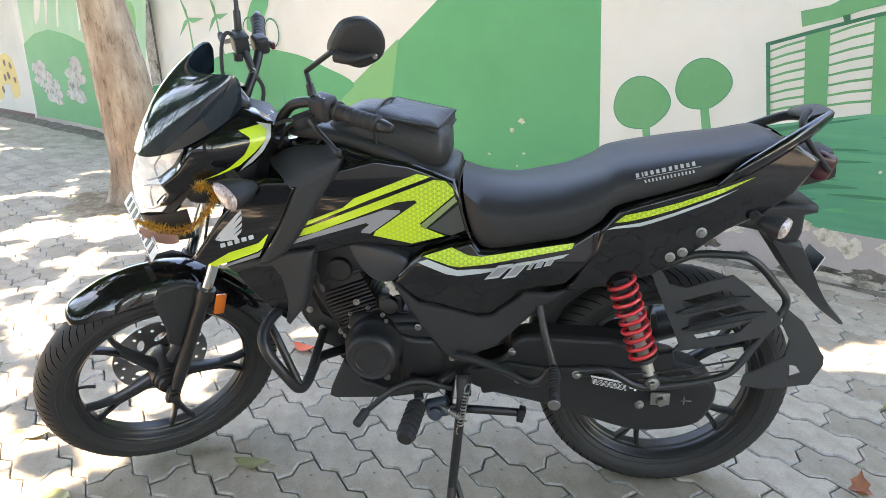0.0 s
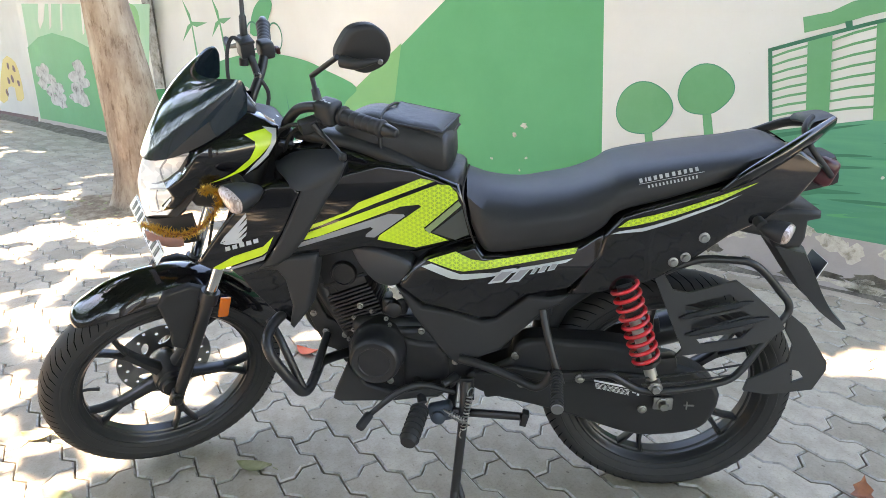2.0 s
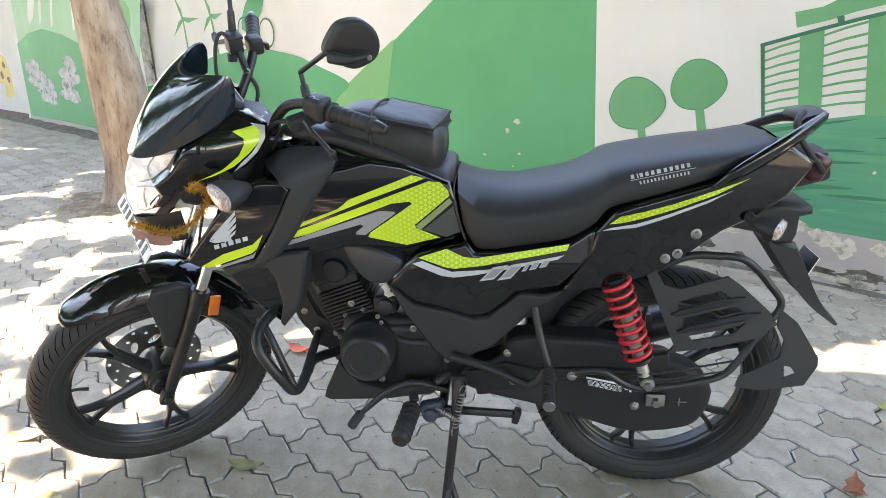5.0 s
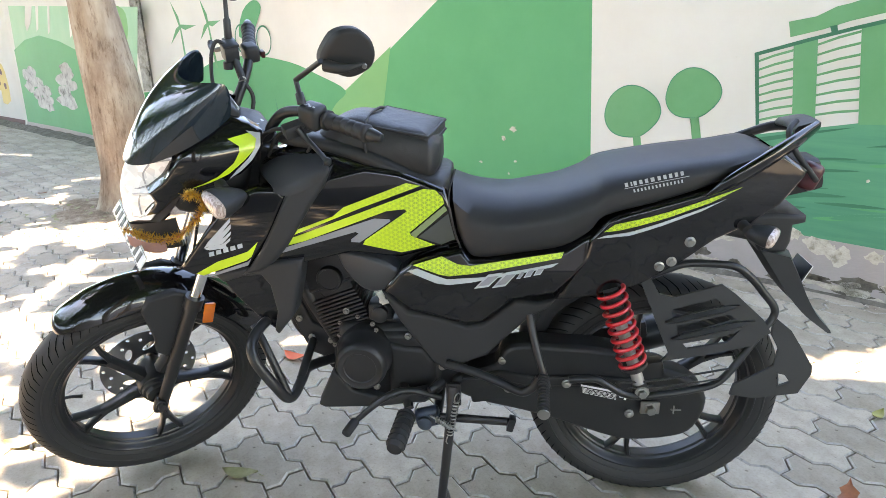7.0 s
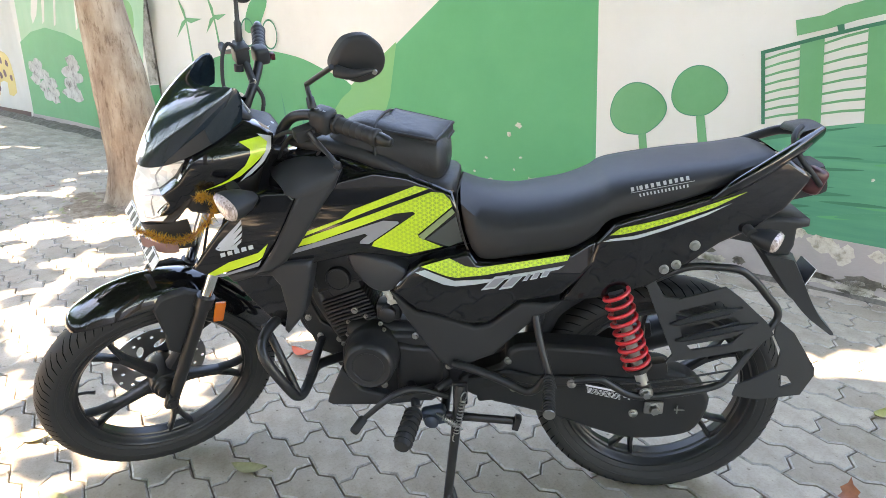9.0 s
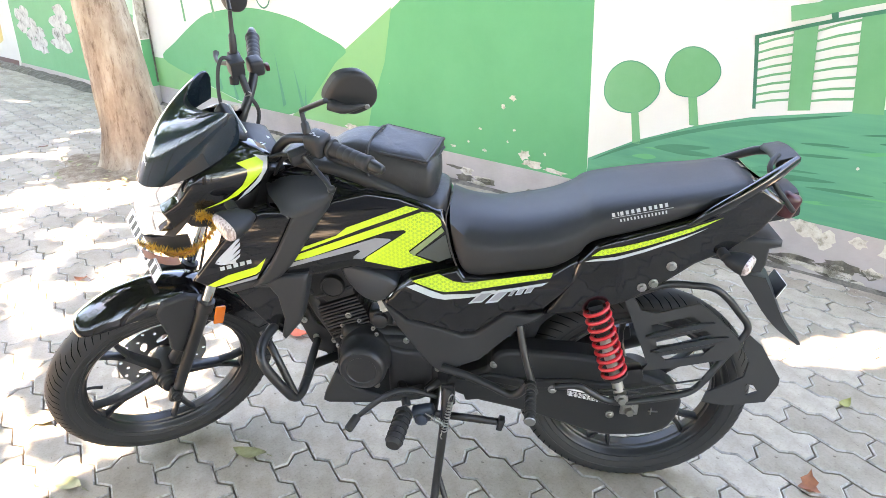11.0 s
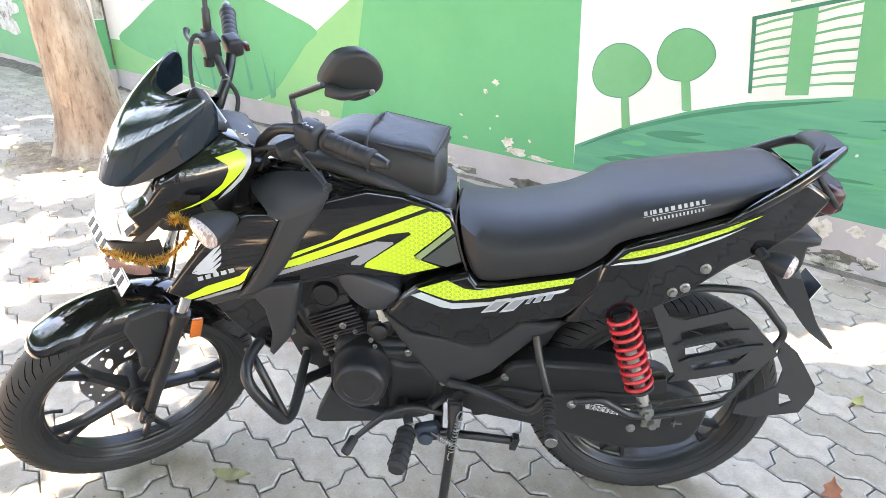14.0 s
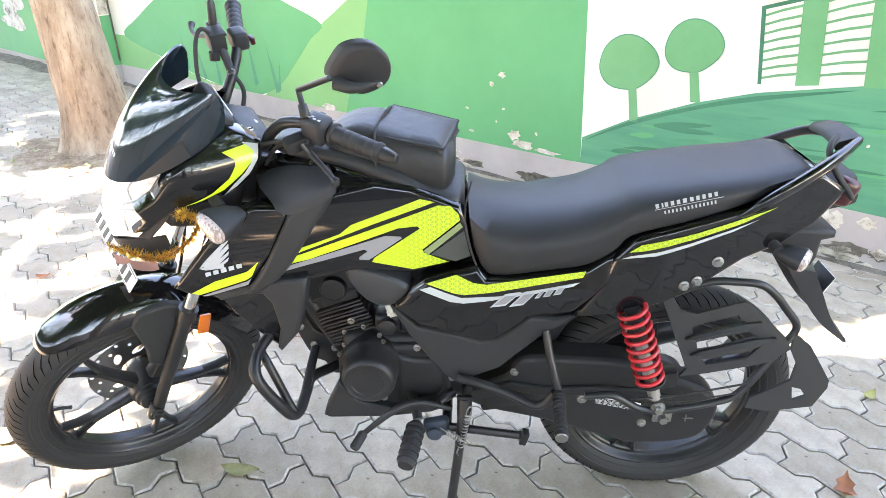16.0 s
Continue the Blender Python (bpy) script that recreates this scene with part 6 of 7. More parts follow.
decal("stripe", [(0.184, 0.780), (0.166, 0.787), (0.118, 0.795), (0.051, 0.814), (-0.025, 0.840), (-0.078, 0.860), (-0.028, 0.835), (0.050, 0.807), (0.117, 0.787)], tail_y, decal_silver, tail)
decal("stripe", [(1.047, 0.713), (0.995, 0.741), (0.927, 0.762), (0.902, 0.784), (0.920, 0.750), (0.933, 0.741), (1.032, 0.708)], lambda x, z: flank(x, z) + 0.012, lime, shroud)
decal("stripe", [(1.030, 0.705), (0.931, 0.738), (0.922, 0.745), (0.931, 0.729), (1.017, 0.704)], lambda x, z: flank(x, z) + 0.012, decal_grey, shroud)
# winged emblem and maker's letters as plain shapes
for q in ([(1.018, 0.774), (1.007, 0.788), (0.953, 0.840), (0.953, 0.832), (0.997, 0.782)], [(1.008, 0.777), (0.991, 0.793), (0.953, 0.827), (0.954, 0.817), (0.987, 0.782)], [(0.999, 0.776), (0.981, 0.790), (0.954, 0.811), (0.957, 0.802), (0.978, 0.782)], [(0.992, 0.773), (0.972, 0.786), (0.957, 0.797), (0.960, 0.789), (0.973, 0.778)], [(1.018, 0.773), (1.006, 0.769), (0.969, 0.773), (0.970, 0.781), (0.999, 0.780)]):
    decal("wing", q, lambda x, z: flank(x, z) + 0.012, decal_silver, shroud)
bars("letter_bars", [(1.009, 0.764), (0.930, 0.784), (0.930, 0.774), (1.009, 0.754)], [flank(*p) + 0.0145 for p in [(1.009, 0.764), (0.930, 0.784), (0.930, 0.774), (1.009, 0.754)]], [1, 1, 1, 1, 1], decal_silver, shroud, 0.3)
for q in ([(0.441, 0.667), (0.409, 0.672), (0.377, 0.706), (0.410, 0.701)], [(0.402, 0.669), (0.373, 0.674), (0.342, 0.711), (0.371, 0.706)], [(0.350, 0.691), (0.337, 0.711), (0.328, 0.712), (0.341, 0.692)], [(0.334, 0.694), (0.323, 0.713), (0.308, 0.716), (0.319, 0.697)], [(0.313, 0.699), (0.303, 0.717), (0.287, 0.719), (0.298, 0.702)]):
    decal("model_mark", q, side_y, decal_silver, side_cover, 2)
    cx, cz = sum(p[0] for p in q) / len(q), sum(p[1] for p in q) / len(q)
    decal("model_mark", [(cx + (x - cx) * 0.72, cz + (z - cz) * 0.66) for x, z in q], side_y, decal_grey, side_cover, 3)


# ---- motorcycle: steered front ----
def fork_line(z, off=0.034):
    return HEAD.x + off - (z - 0.325) * 0.466


for sgn in (1, -1):
    bm = bmesh.new()
    tube(bm, [(fork_line(0.325), sgn * 0.079, 0.325), (fork_line(0.45), sgn * 0.079, 0.45), (fork_line(0.615), sgn * 0.079, 0.615)], [0.0145, 0.016, 0.0172], 16, 3)
    tube(bm, [(fork_line(0.6), sgn * 0.079, 0.6), (fork_line(0.63), sgn * 0.079, 0.63)], 0.0225, 16, 1)
    block(bm, (0.034, 0.028, 0.05), Matrix.Translation((fork_line(0.318) + 0.004, sgn * 0.08, 0.318)) @ Matrix.Rotation(-RAKE, 4, "Y"), 0.012, 3)
    leg = part("fork_leg", bm, satin_black, motorcycle, "black telescopic fork leg", move=STEER)
    bm = bmesh.new()
    tube(bm, [(fork_line(0.62), sgn * 0.079, 0.62), (fork_line(0.98), sgn * 0.079, 0.98)], 0.0145, 16, 1)
    part("stanchion", bm, chrome, leg, "chromed fork tube", move=STEER)
bm = bmesh.new()
tube(bm, [(FRONT_C.x, -0.1, FRONT_C.z), (FRONT_C.x, 0.1, FRONT_C.z)], 0.009, 12, 1)
hexbolt(bm, (FRONT_C.x, 0.1, FRONT_C.z), 0.011, h=0.01)
part("axle", bm, satin_black, motorcycle, move=STEER)
bm = bmesh.new()
block(bm, (0.06, 0.22, 0.03), Matrix.Translation((fork_line(0.86) - 0.01, 0, 0.86)), 0.008)
block(bm, (0.06, 0.22, 0.024), Matrix.Translation((fork_line(1.0) - 0.01, 0, 1.0)), 0.008)
part("fork_yoke", bm, satin_black, motorcycle, move=STEER)
bm = bmesh.new()
RF = [(1.149, 0.592)][0]
block(bm, (0.026, 0.008, 0.058), Matrix.Translation((RF[0], 0.108, RF[1])) @ Matrix.Rotation(-RAKE * 0.7, 4, "Y"), 0.004, 2)
part("reflector", bm, amber, motorcycle, "amber side reflector on the fork", move=STEER)
bm = bmesh.new()
block(bm, (0.07, 0.035, 0.09), Matrix.Translation((FRONT_C.x - 0.1, -0.075, FRONT_C.z + 0.12)) @ Matrix.Rotation(radians(-40), 4, "Y"), 0.012, 3)
part("brake_caliper", bm, satin_black, motorcycle, move=STEER)
pipe("brake_hose", [(1.197, 0.453), (1.135, 0.592), (1.085, 0.744), (1.017, 0.926)], 0.004, grip_rubber, y=[-0.09, -0.11, -0.11, -0.1], move=STEER)

# front mudguard
def mudguard():
    bm = bmesh.new()
    path = curve_points([(1.478, 0.615), (1.464, 0.633), (1.429, 0.653), (1.374, 0.675), (1.298, 0.686), (1.210, 0.674), (1.120, 0.622), (1.045, 0.537), (0.998, 0.440)], 4)
    rings = []
    n = len(path)
    for i, p in enumerate(path):
        out = (Vector((p[0] - FRONT_C.x, 0, p[1] - FRONT_C.z))).normalized()
        u = i / (n - 1)
        w = 0.02 + 0.047 * min(1.0, u * 3) ** 0.5
        if u > 0.85:
            w = 0.067 - 0.02 * (u - 0.85) / 0.15
        deep = 0.006 + 0.052 * min(1.0, u * 2.2)
        c = Vector((p[0], 0, p[1]))
        ring = []
        for a in range(-5, 6):
            k = a / 5
            ring.append(c + Vector((0, w * math.sin(k * 1.08) / math.sin(1.08), 0)) - out * deep * (1 - math.cos(k * 1.08)) / (1 - math.cos(1.08)))
        inner = [q - out * 0.006 + Vector((0, -0.004 * (1 if q.y > 0 else -1), 0)) for q in ring[::-1]]
        rings.append(ring + inner)
    skin(bm, rings)
    return bm


front_guard = part("front_mudguard", mudguard(), gloss_black, motorcycle, "glossy black front mudguard", angle=50, move=STEER)
shell("guard_stay", [(1.269, 0.652), (1.208, 0.652), (1.166, 0.621), (1.186, 0.577), (1.244, 0.486), (1.262, 0.454), (1.286, 0.483), (1.281, 0.524), (1.291, 0.626)], lambda x, z: 0.07, matte_black, front_guard, 0.008, 0.012, move=STEER)
shell("guard_stay", [(1.269, 0.652), (1.208, 0.652), (1.166, 0.621), (1.186, 0.577), (1.244, 0.486), (1.262, 0.454), (1.286, 0.483), (1.281, 0.524), (1.291, 0.626)], lambda x, z: -0.062, matte_black, front_guard, 0.006, 0.012, move=STEER)


def sheet(name, rows, mat, parent=motorcycle, label="", mirror=True, steps=5, thick=0.004, move=STEER, angle=50, ease=0):
    """A curved sheet through rows of points (x, y, z), with its twin for -y when mirrored across."""
    bm = bmesh.new()
    rows = [[Vector(p) for p in r] for r in rows]
    if mirror:
        rows = [[Vector((p.x, -p.y, p.z)) for p in r[:0:-1]] + r for r in rows]
    fine = [curve_points(r, steps) for r in rows]
    cols = list(zip(*fine))
    cols = [curve_points(c, steps) for c in cols]
    for _ in range(ease):
        old = [list(c) for c in cols]
        for i in range(1, len(cols) - 1):
            for j in range(1, len(cols[0]) - 1):
                cols[i][j] = (old[i - 1][j] + old[i + 1][j] + old[i][j - 1] + old[i][j + 1]) / 4
    grid = [[bm.verts.new(p) for p in c] for c in cols]
    for a, b in zip(grid, grid[1:]):
        for i in range(len(a) - 1):
            bm.faces.new((a[i], a[i + 1], b[i + 1], b[i]))
    bmesh.ops.recalc_face_normals(bm, faces=bm.faces[:])
    bmesh.ops.solidify(bm, geom=bm.faces[:], thickness=thick)
    return part(name, bm, mat, parent, label, angle, move)


def row(pts, ys):
    return [(p[0], y, p[1]) for p, y in zip(pts, ys)]


VC = [(1.075, 1.142), (1.125, 1.119), (1.179, 1.062), (1.233, 0.978)]
VISOR = [
    row([VC[0], (1.061, 1.148), (1.031, 1.153), (1.005, 1.142)], (0, 0.055, 0.09, 0.098)),
    row([VC[1], (1.098, 1.122), (1.049, 1.127), (1.005, 1.121)], (0, 0.06, 0.098, 0.104)),
    row([VC[2], (1.147, 1.075), (1.086, 1.083), (1.008, 1.102)], (0, 0.066, 0.1, 0.105)),
    row([VC[3], (1.184, 1.003), (1.121, 1.026), (1.012, 1.079)], (0, 0.068, 0.102, 0.105)),
]


def visor_terms(u, v):
    """Even terms for x and z, odd terms for y, across and down the screen."""
    even = [f * g for f in (1, u * u, u ** 4) for g in (1, v, v * v)]
    odd = [f * g for f in (u, u ** 3) for g in (1, v, v * v)]
    return even, odd


spots = [(j / 3, i / 3, VISOR[i][j]) for i in range(4) for j in range(4)]
even_a = np.array([visor_terms(u, v)[0] for u, v, p in spots])
odd_a = np.array([visor_terms(u, v)[1] for u, v, p in spots])
fit_x = np.linalg.lstsq(even_a, np.array([p[0] for u, v, p in spots]), rcond=None)[0]
fit_y = np.linalg.lstsq(odd_a, np.array([p[1] for u, v, p in spots]), rcond=None)[0]
fit_z = np.linalg.lstsq(even_a, np.array([p[2] for u, v, p in spots]), rcond=None)[0]


def visor_at(u, v, out=0.0):
    even, odd = visor_terms(u, v)
    return Vector((float(fit_x @ even) + out, float(fit_y @ odd), float(fit_z @ even) + out * 0.4))


bm = bmesh.new()
N_ = 28
top_cut = lambda u: 0.02 + 0.16 * max(0.0, (abs(u) - 0.86) / 0.14) ** 2
grid = [[bm.verts.new(visor_at(-1 + 2 * j / N_, top_cut(-1 + 2 * j / N_) + (1 - top_cut(-1 + 2 * j / N_)) * i / 18)) for j in range(N_ + 1)] for i in range(19)]
for a, b in zip(grid, grid[1:]):
    for j in range(N_):
        bm.faces.new((a[j], a[j + 1], b[j + 1], b[j]))
bmesh.ops.recalc_face_normals(bm, faces=bm.faces[:])
bmesh.ops.solidify(bm, geom=bm.faces[:], thickness=0.004)
visor = part("windscreen", bm, tint_visor, motorcycle, "dark tinted windscreen over the headlight", 50, STEER)
sheet("lamp_bezel", [
    row([*[(1.216, 0.970)], *[(1.164, 0.987)], *[(1.111, 1.012)]], (0, 0.06, 0.1)),
    row([*[(1.231, 0.939)], *[(1.172, 0.955)], *[(1.117, 0.981)]], (0, 0.06, 0.1)),
    row([*[(1.238, 0.913)], *[(1.183, 0.930)], *[(1.130, 0.948)]], (0, 0.06, 0.1)),
    row([*[(1.242, 0.885)], *[(1.196, 0.903)], *[(1.147, 0.918)]], (0, 0.055, 0.095)),
    row([*[(1.242, 0.860)], *[(1.202, 0.881)], *[(1.163, 0.895)]], (0, 0.055, 0.09)),
    row([*[(1.243, 0.828)], *[(1.215, 0.849)], *[(1.195, 0.862)]], (0, 0.05, 0.08)),
], matte_black)
LENS = [
    row([(1.225, 0.974), (1.180, 0.990), (1.133, 1.011)], (0, 0.046, 0.092)),
    row([(1.238, 0.949), (1.186, 0.966), (1.130, 0.985)], (0, 0.046, 0.092)),
    row([(1.248, 0.923), (1.199, 0.939), (1.154, 0.954)], (0, 0.046, 0.088)),
    row([(1.252, 0.895), (1.221, 0.913), (1.185, 0.928)], (0, 0.042, 0.083)),
    row([(1.253, 0.873), (1.221, 0.888), (1.187, 0.901)], (0, 0.042, 0.08)),
    row([(1.254, 0.834), (1.235, 0.850), (1.212, 0.861)], (0, 0.034, 0.064)),
]
lens_head = material("headlight_lens", (0.86, 0.86, 0.86), 0.06, coat=1.0)
facets(lens_head, 90.0, (0.7, 0.71, 0.72), (0.92, 0.92, 0.92), (0.5, 1.3, 0.7))
headlight = sheet("headlight", LENS, lens_head, label="large clear LED headlight")


def lens_at(u, v):
    """A point on the lens: u across from the middle to the edge, v downwards by rows."""
    i, j = min(int(v), 4), min(int(u * 2), 1)
    p = [[Vector(LENS[i + a][j + b]) for b in (0, 1)] for a in (0, 1)]
    f, g = v - i, u * 2 - j
    return (p[0][0] * (1 - g) + p[0][1] * g) * (1 - f) + (p[1][0] * (1 - g) + p[1][1] * g) * f


# inner rims of the reflectors, lying on the lens
rim_grey = material("reflector_rim_grey", (0.42, 0.43, 0.44), 0.25, coat=0.6)
for rim in ([(0.22, 0.15), (0.6, 0.15), (0.93, 0.2), (0.95, 0.75), (0.88, 1.6), (0.6, 2.1), (0.22, 2.2), (0.22, 0.15)],
            [(0.3, 2.75), (0.7, 2.8), (0.93, 3.2), (0.93, 3.9), (0.85, 4.6), (0.3, 4.7), (0.3, 2.75)],
            [(0.1, 0.3), (0.1, 1.6), (0.1, 2.4)], [(0.5, 0.3), (0.4, 1.1), (0.5, 2.0)], [(0.55, 2.9), (0.48, 3.7), (0.6, 4.6)]):
    for sgn in (1, -1):
        bm = bmesh.new()
        tube(bm, [(q.x + 0.001, sgn * q.y, q.z + 0.0005) for q in (lens_at(u, v) for u, v in rim)], 0.0019, 6, 2)
        part("reflector_rim", bm, rim_grey, headlight, move=STEER)


def cheek(x, z):
    """Side surface of the headlight cowl: drawn in ahead, below and, most of all, towards its top."""
    bend, low, high = x - 1.106, 0.966 - z, z - 1.012
    return 0.139 - 0.21 * (bend + math.sqrt(bend * bend + 0.0009)) - 0.1 * (low + math.sqrt(low * low + 0.0009)) - 0.4 * (high + math.sqrt(high * high + 0.0003))



cowl = shell("headlight_cowl", [(1.131, 1.020), (1.107, 1.030), (1.089, 1.039), (1.041, 1.059), (1.006, 1.070), (0.976, 1.056), (0.953, 1.038), (0.964, 1.011), (0.986, 0.982), (1.015, 0.960), (1.054, 0.948), (1.094, 0.944), (1.129, 0.944), (1.160, 0.918), (1.192, 0.883), (1.217, 0.879), (1.193, 0.913), (1.201, 0.940), (1.166, 0.970)], cheek, gloss_black, rad=0.005, thick=0.03, label="glossy black headlight cowl", both=True, move=STEER)
bm = bmesh.new()
cut_panel(bm, [(1.029, 1.039), (0.978, 1.042), (0.968, 1.030), (0.982, 1.011), (1.007, 0.992), (1.043, 0.969), (1.085, 0.957), (1.121, 0.950), (1.067, 0.968), (1.030, 0.991), (1.013, 1.013), (1.011, 1.023)], lambda x, z: cheek(x, z) + 0.0016, 0, 0, 0.014)
cowl_lime = material("lime_vinyl_plain", (0.5, 0.7, 0.03), 0.28, coat=0.5)
part("stripe", bm, cowl_lime, cowl, move=STEER)
bm = bmesh.new()
cut_panel(bm, [(0.988, 1.047), (0.960, 1.038), (0.968, 1.016), (0.991, 0.990), (1.018, 0.970), (1.045, 0.957), (1.027, 0.974), (0.999, 0.995), (0.981, 1.013), (0.972, 1.030)], lambda x, z: cheek(x, z) + 0.003, 0, 0, 0.014)
part("stripe", bm, decal_silver, cowl, move=STEER)
sheet("chin_cowl", [
    row([*[(1.255, 0.831)], *[(1.210, 0.851)], *[(1.166, 0.873)]], (0, 0.06, 0.1)),
    row([*[(1.247, 0.792)], *[(1.206, 0.814)], *[(1.163, 0.830)]], (0, 0.06, 0.09)),
    row([*[(1.221, 0.751)], *[(1.193, 0.766)], *[(1.161, 0.776)]], (0, 0.05, 0.07)),
], matte_black, label="black chin panel under the headlight")
bm = bmesh.new()
block(bm, (0.16, 0.2, 0.2), Matrix.Translation((1.061, 0, 0.945)) @ Matrix.Rotation(radians(-20), 4, "Y"), 0.04, 3)
part("headlight_housing", bm, matte_black, motorcycle, move=STEER)
GA = [(1.013, 1.103)][0]
bm = bmesh.new()
block(bm, (0.03, 0.15, 0.085), Matrix.Translation((GA[0] + 0.005, 0, GA[1] - 0.058)) @ Matrix.Rotation(radians(-42), 4, "Y"), 0.012, 3)
gauge = part("instrument_panel", bm, matte_black, motorcycle, move=STEER)
bm = bmesh.new()
block(bm, (0.004, 0.125, 0.066), Matrix.Translation((GA[0] - 0.009, 0, GA[1] - 0.052)) @ Matrix.Rotation(radians(-42), 4, "Y"), 0.002)
part("display", bm, gauge_face, gauge, move=STEER)

# matte corner pieces below the screen
for sgn in (1, -1):
    bm = bmesh.new()
    rows = []
    for k in range(9):
        v = 0.72 + 0.285 * k / 8
        w = (v - 0.72) / 0.285
        rows.append([visor_at(sgn * (0.66 - 0.26 * w + (0.13 + 0.26) * w * q / 6), v, 0.0016) for q in range(7)])
    skin(bm, rows, cap=False, wrap=False)
    bmesh.ops.remove_doubles(bm, verts=bm.verts[:], dist=1e-5)
    part("corner_piece", bm, matte_black, visor, "matte black corner under the screen", move=STEER)
# letters on the screen as plain bars
bm = bmesh.new()
for k in range(5):
    u0 = -0.06 + 0.036 * k
    bm.faces.new([bm.verts.new(visor_at(u, v, 0.0015)) for u, v in ((u0, 0.79 + u0 * 0.3), (u0 + 0.022, 0.79 + u0 * 0.3), (u0 + 0.026, 0.82 + u0 * 0.3), (u0 + 0.004, 0.82 + u0 * 0.3))])
part("letter_bars", bm, decal_silver, visor, move=STEER)

# front number plate: bars only
ALONG = (Vector((1.265, 0.12, 0.782)) - Vector((1.277, -0.12, 0.792))).normalized()
RISE = Vector((-0.65, 0.0, 0.76))
RISE = (RISE - ALONG * RISE.dot(ALONG)).normalized()
FACE = ALONG.cross(RISE)
PM = Matrix.Translation(Vector((1.271, 0.0, 0.787)) + RISE * 0.017) @ Matrix((FACE, ALONG, RISE)).transposed().to_4x4()
bm = bmesh.new()
block(bm, (0.003, 0.245, 0.036), PM, 0.0012)
plate = part("front_plate", bm, plate_white, motorcycle, "white number plate with plain black bars", move=STEER)
bm = bmesh.new()
for k in range(8):
    block(bm, (0.001, 0.013, 0.024), PM @ Matrix.Translation((0.002, -0.1 + 0.026 * k + (0.012 if k > 3 else 0), 0)), 0)
part("plate_print", bm, plate_black, plate, move=STEER)
bm = bmesh.new()
block(bm, (0.0036, 0.24, 0.0016), PM @ Matrix.Translation((0, 0, 0.016)), 0.0006)
block(bm, (0.0036, 0.24, 0.0016), PM @ Matrix.Translation((0, 0, -0.016)), 0.0006)
part("rim", bm, plate_black, plate, move=STEER)
IF_ = [(1.092, 0.948)][0]
indicator((IF_[0], 0.203, IF_[1]), (0.93, 0.36, 0.1), motorcycle, 1.35, move=STEER)
indicator((IF_[0], -0.203, IF_[1]), (0.93, -0.36, 0.1), motorcycle, 1.35, move=STEER, flip=-1)
pipe("indicator_stalk", [(IF_[0] - 0.03, IF_[1]), (IF_[0] - 0.02, IF_[1] + 0.01)], 0.012, grip_rubber, y=[0.16, 0.06], move=STEER)

# handlebar
BL = [(*[(0.944, 1.005)][0], 0.08), (*[(0.931, 1.045)][0], 0.11), (*[(0.912, 1.082)][0], 0.14), (*[(0.881, 1.096)][0], 0.18), (*[(0.844, 1.086)][0], 0.22), (*[(0.786, 1.081)][0], 0.32)]
BR = [(*[(0.970, 0.975)][0], -0.08), (*[(0.949, 1.015)][0], -0.1), (*[(0.915, 1.053)][0], -0.13), (0.884, 1.084, -0.18), (0.840, 1.107, -0.322)]
bm = bmesh.new()
bar_path = [(p[0], p[2], p[1]) for p in BR[::-1]] + [(p[0], p[2], p[1]) for p in BL]
tube(bm, bar_path, 0.0112, 12, 5)
handlebar = part("handlebar", bm, satin_black, motorcycle, "black tubular handlebar turned to the left", move=STEER)


def grip(a, b, parent):
    a, b = Vector(a), Vector(b)
    d = b - a
    prof = [(0.012, 0.0), (0.021, 0.002), (0.021, 0.008), (0.0165, 0.01)]
    for k in range(5):
        h = 0.015 + (d.length - 0.03) * k / 5
        prof += [(0.0166, h), (0.0169, h + d.length * 0.06), (0.0166, h + d.length * 0.13), (0.0161, h + d.length * 0.14)]
    prof += [(0.0185, d.length - 0.01), (0.0185, d.length - 0.004), (0.014, d.length)]
    bm = bmesh.new()
    turned(bm, prof, a, d, 24)
    g = part("grip", bm, grip_rubber, parent, "ribbed black rubber grip", move=STEER)
    bm = bmesh.new()
    turned(bm, [(0.0125, 0.0), (0.014, 0.004), (0.0115, 0.02), (0.009, 0.03), (0.007, 0.032)], b, d, 18)
    part("bar_end", bm, satin_black, parent, move=STEER)
    return g


gl0, gl1 = [(0.848, 1.086)][0], [(0.799, 1.089)][0]
grip((gl0[0], 0.215, gl0[1]), (gl1[0], 0.315, gl1[1]), handlebar)
gr0, gr1 = (0.875, 1.090), (0.842, 1.106)
grip((gr0[0], -0.2, gr0[1]), (gr1[0], -0.31, gr1[1]), handlebar)
SW = [(0.868, 1.090)][0]
bm = bmesh.new()
swm = Matrix.Translation((SW[0], 0.195, SW[1])) @ (Vector((gl1[0] - gl0[0], 0.1, gl1[1] - gl0[1]))).to_track_quat("Y", "Z").to_matrix().to_4x4()
block(bm, (0.045, 0.05, 0.05), swm, 0.012, 3)
block(bm, (0.014, 0.018, 0.022), swm @ Matrix.Translation((-0.024, 0.004, -0.006)), 0.004)
block(bm, (0.012, 0.014, 0.01), swm @ Matrix.Translation((-0.022, -0.006, 0.014)), 0.003)
switch_l = part("switch_block", bm, matte_black, handlebar, "left handlebar switch block", move=STEER)
bm = bmesh.new()
for k, (u, v) in enumerate(((-0.01, 0.012), (0.002, 0.012), (0.012, 0.012), (-0.006, 0.004))):
    block(bm, (0.004, 0.006, 0.0006), swm @ Matrix.Translation((v * 0.6, u, 0.0253)), 0)
part("marks", bm, print_grey, switch_l, move=STEER)
PR = [(0.913, 1.066)][0]
bm = bmesh.new()
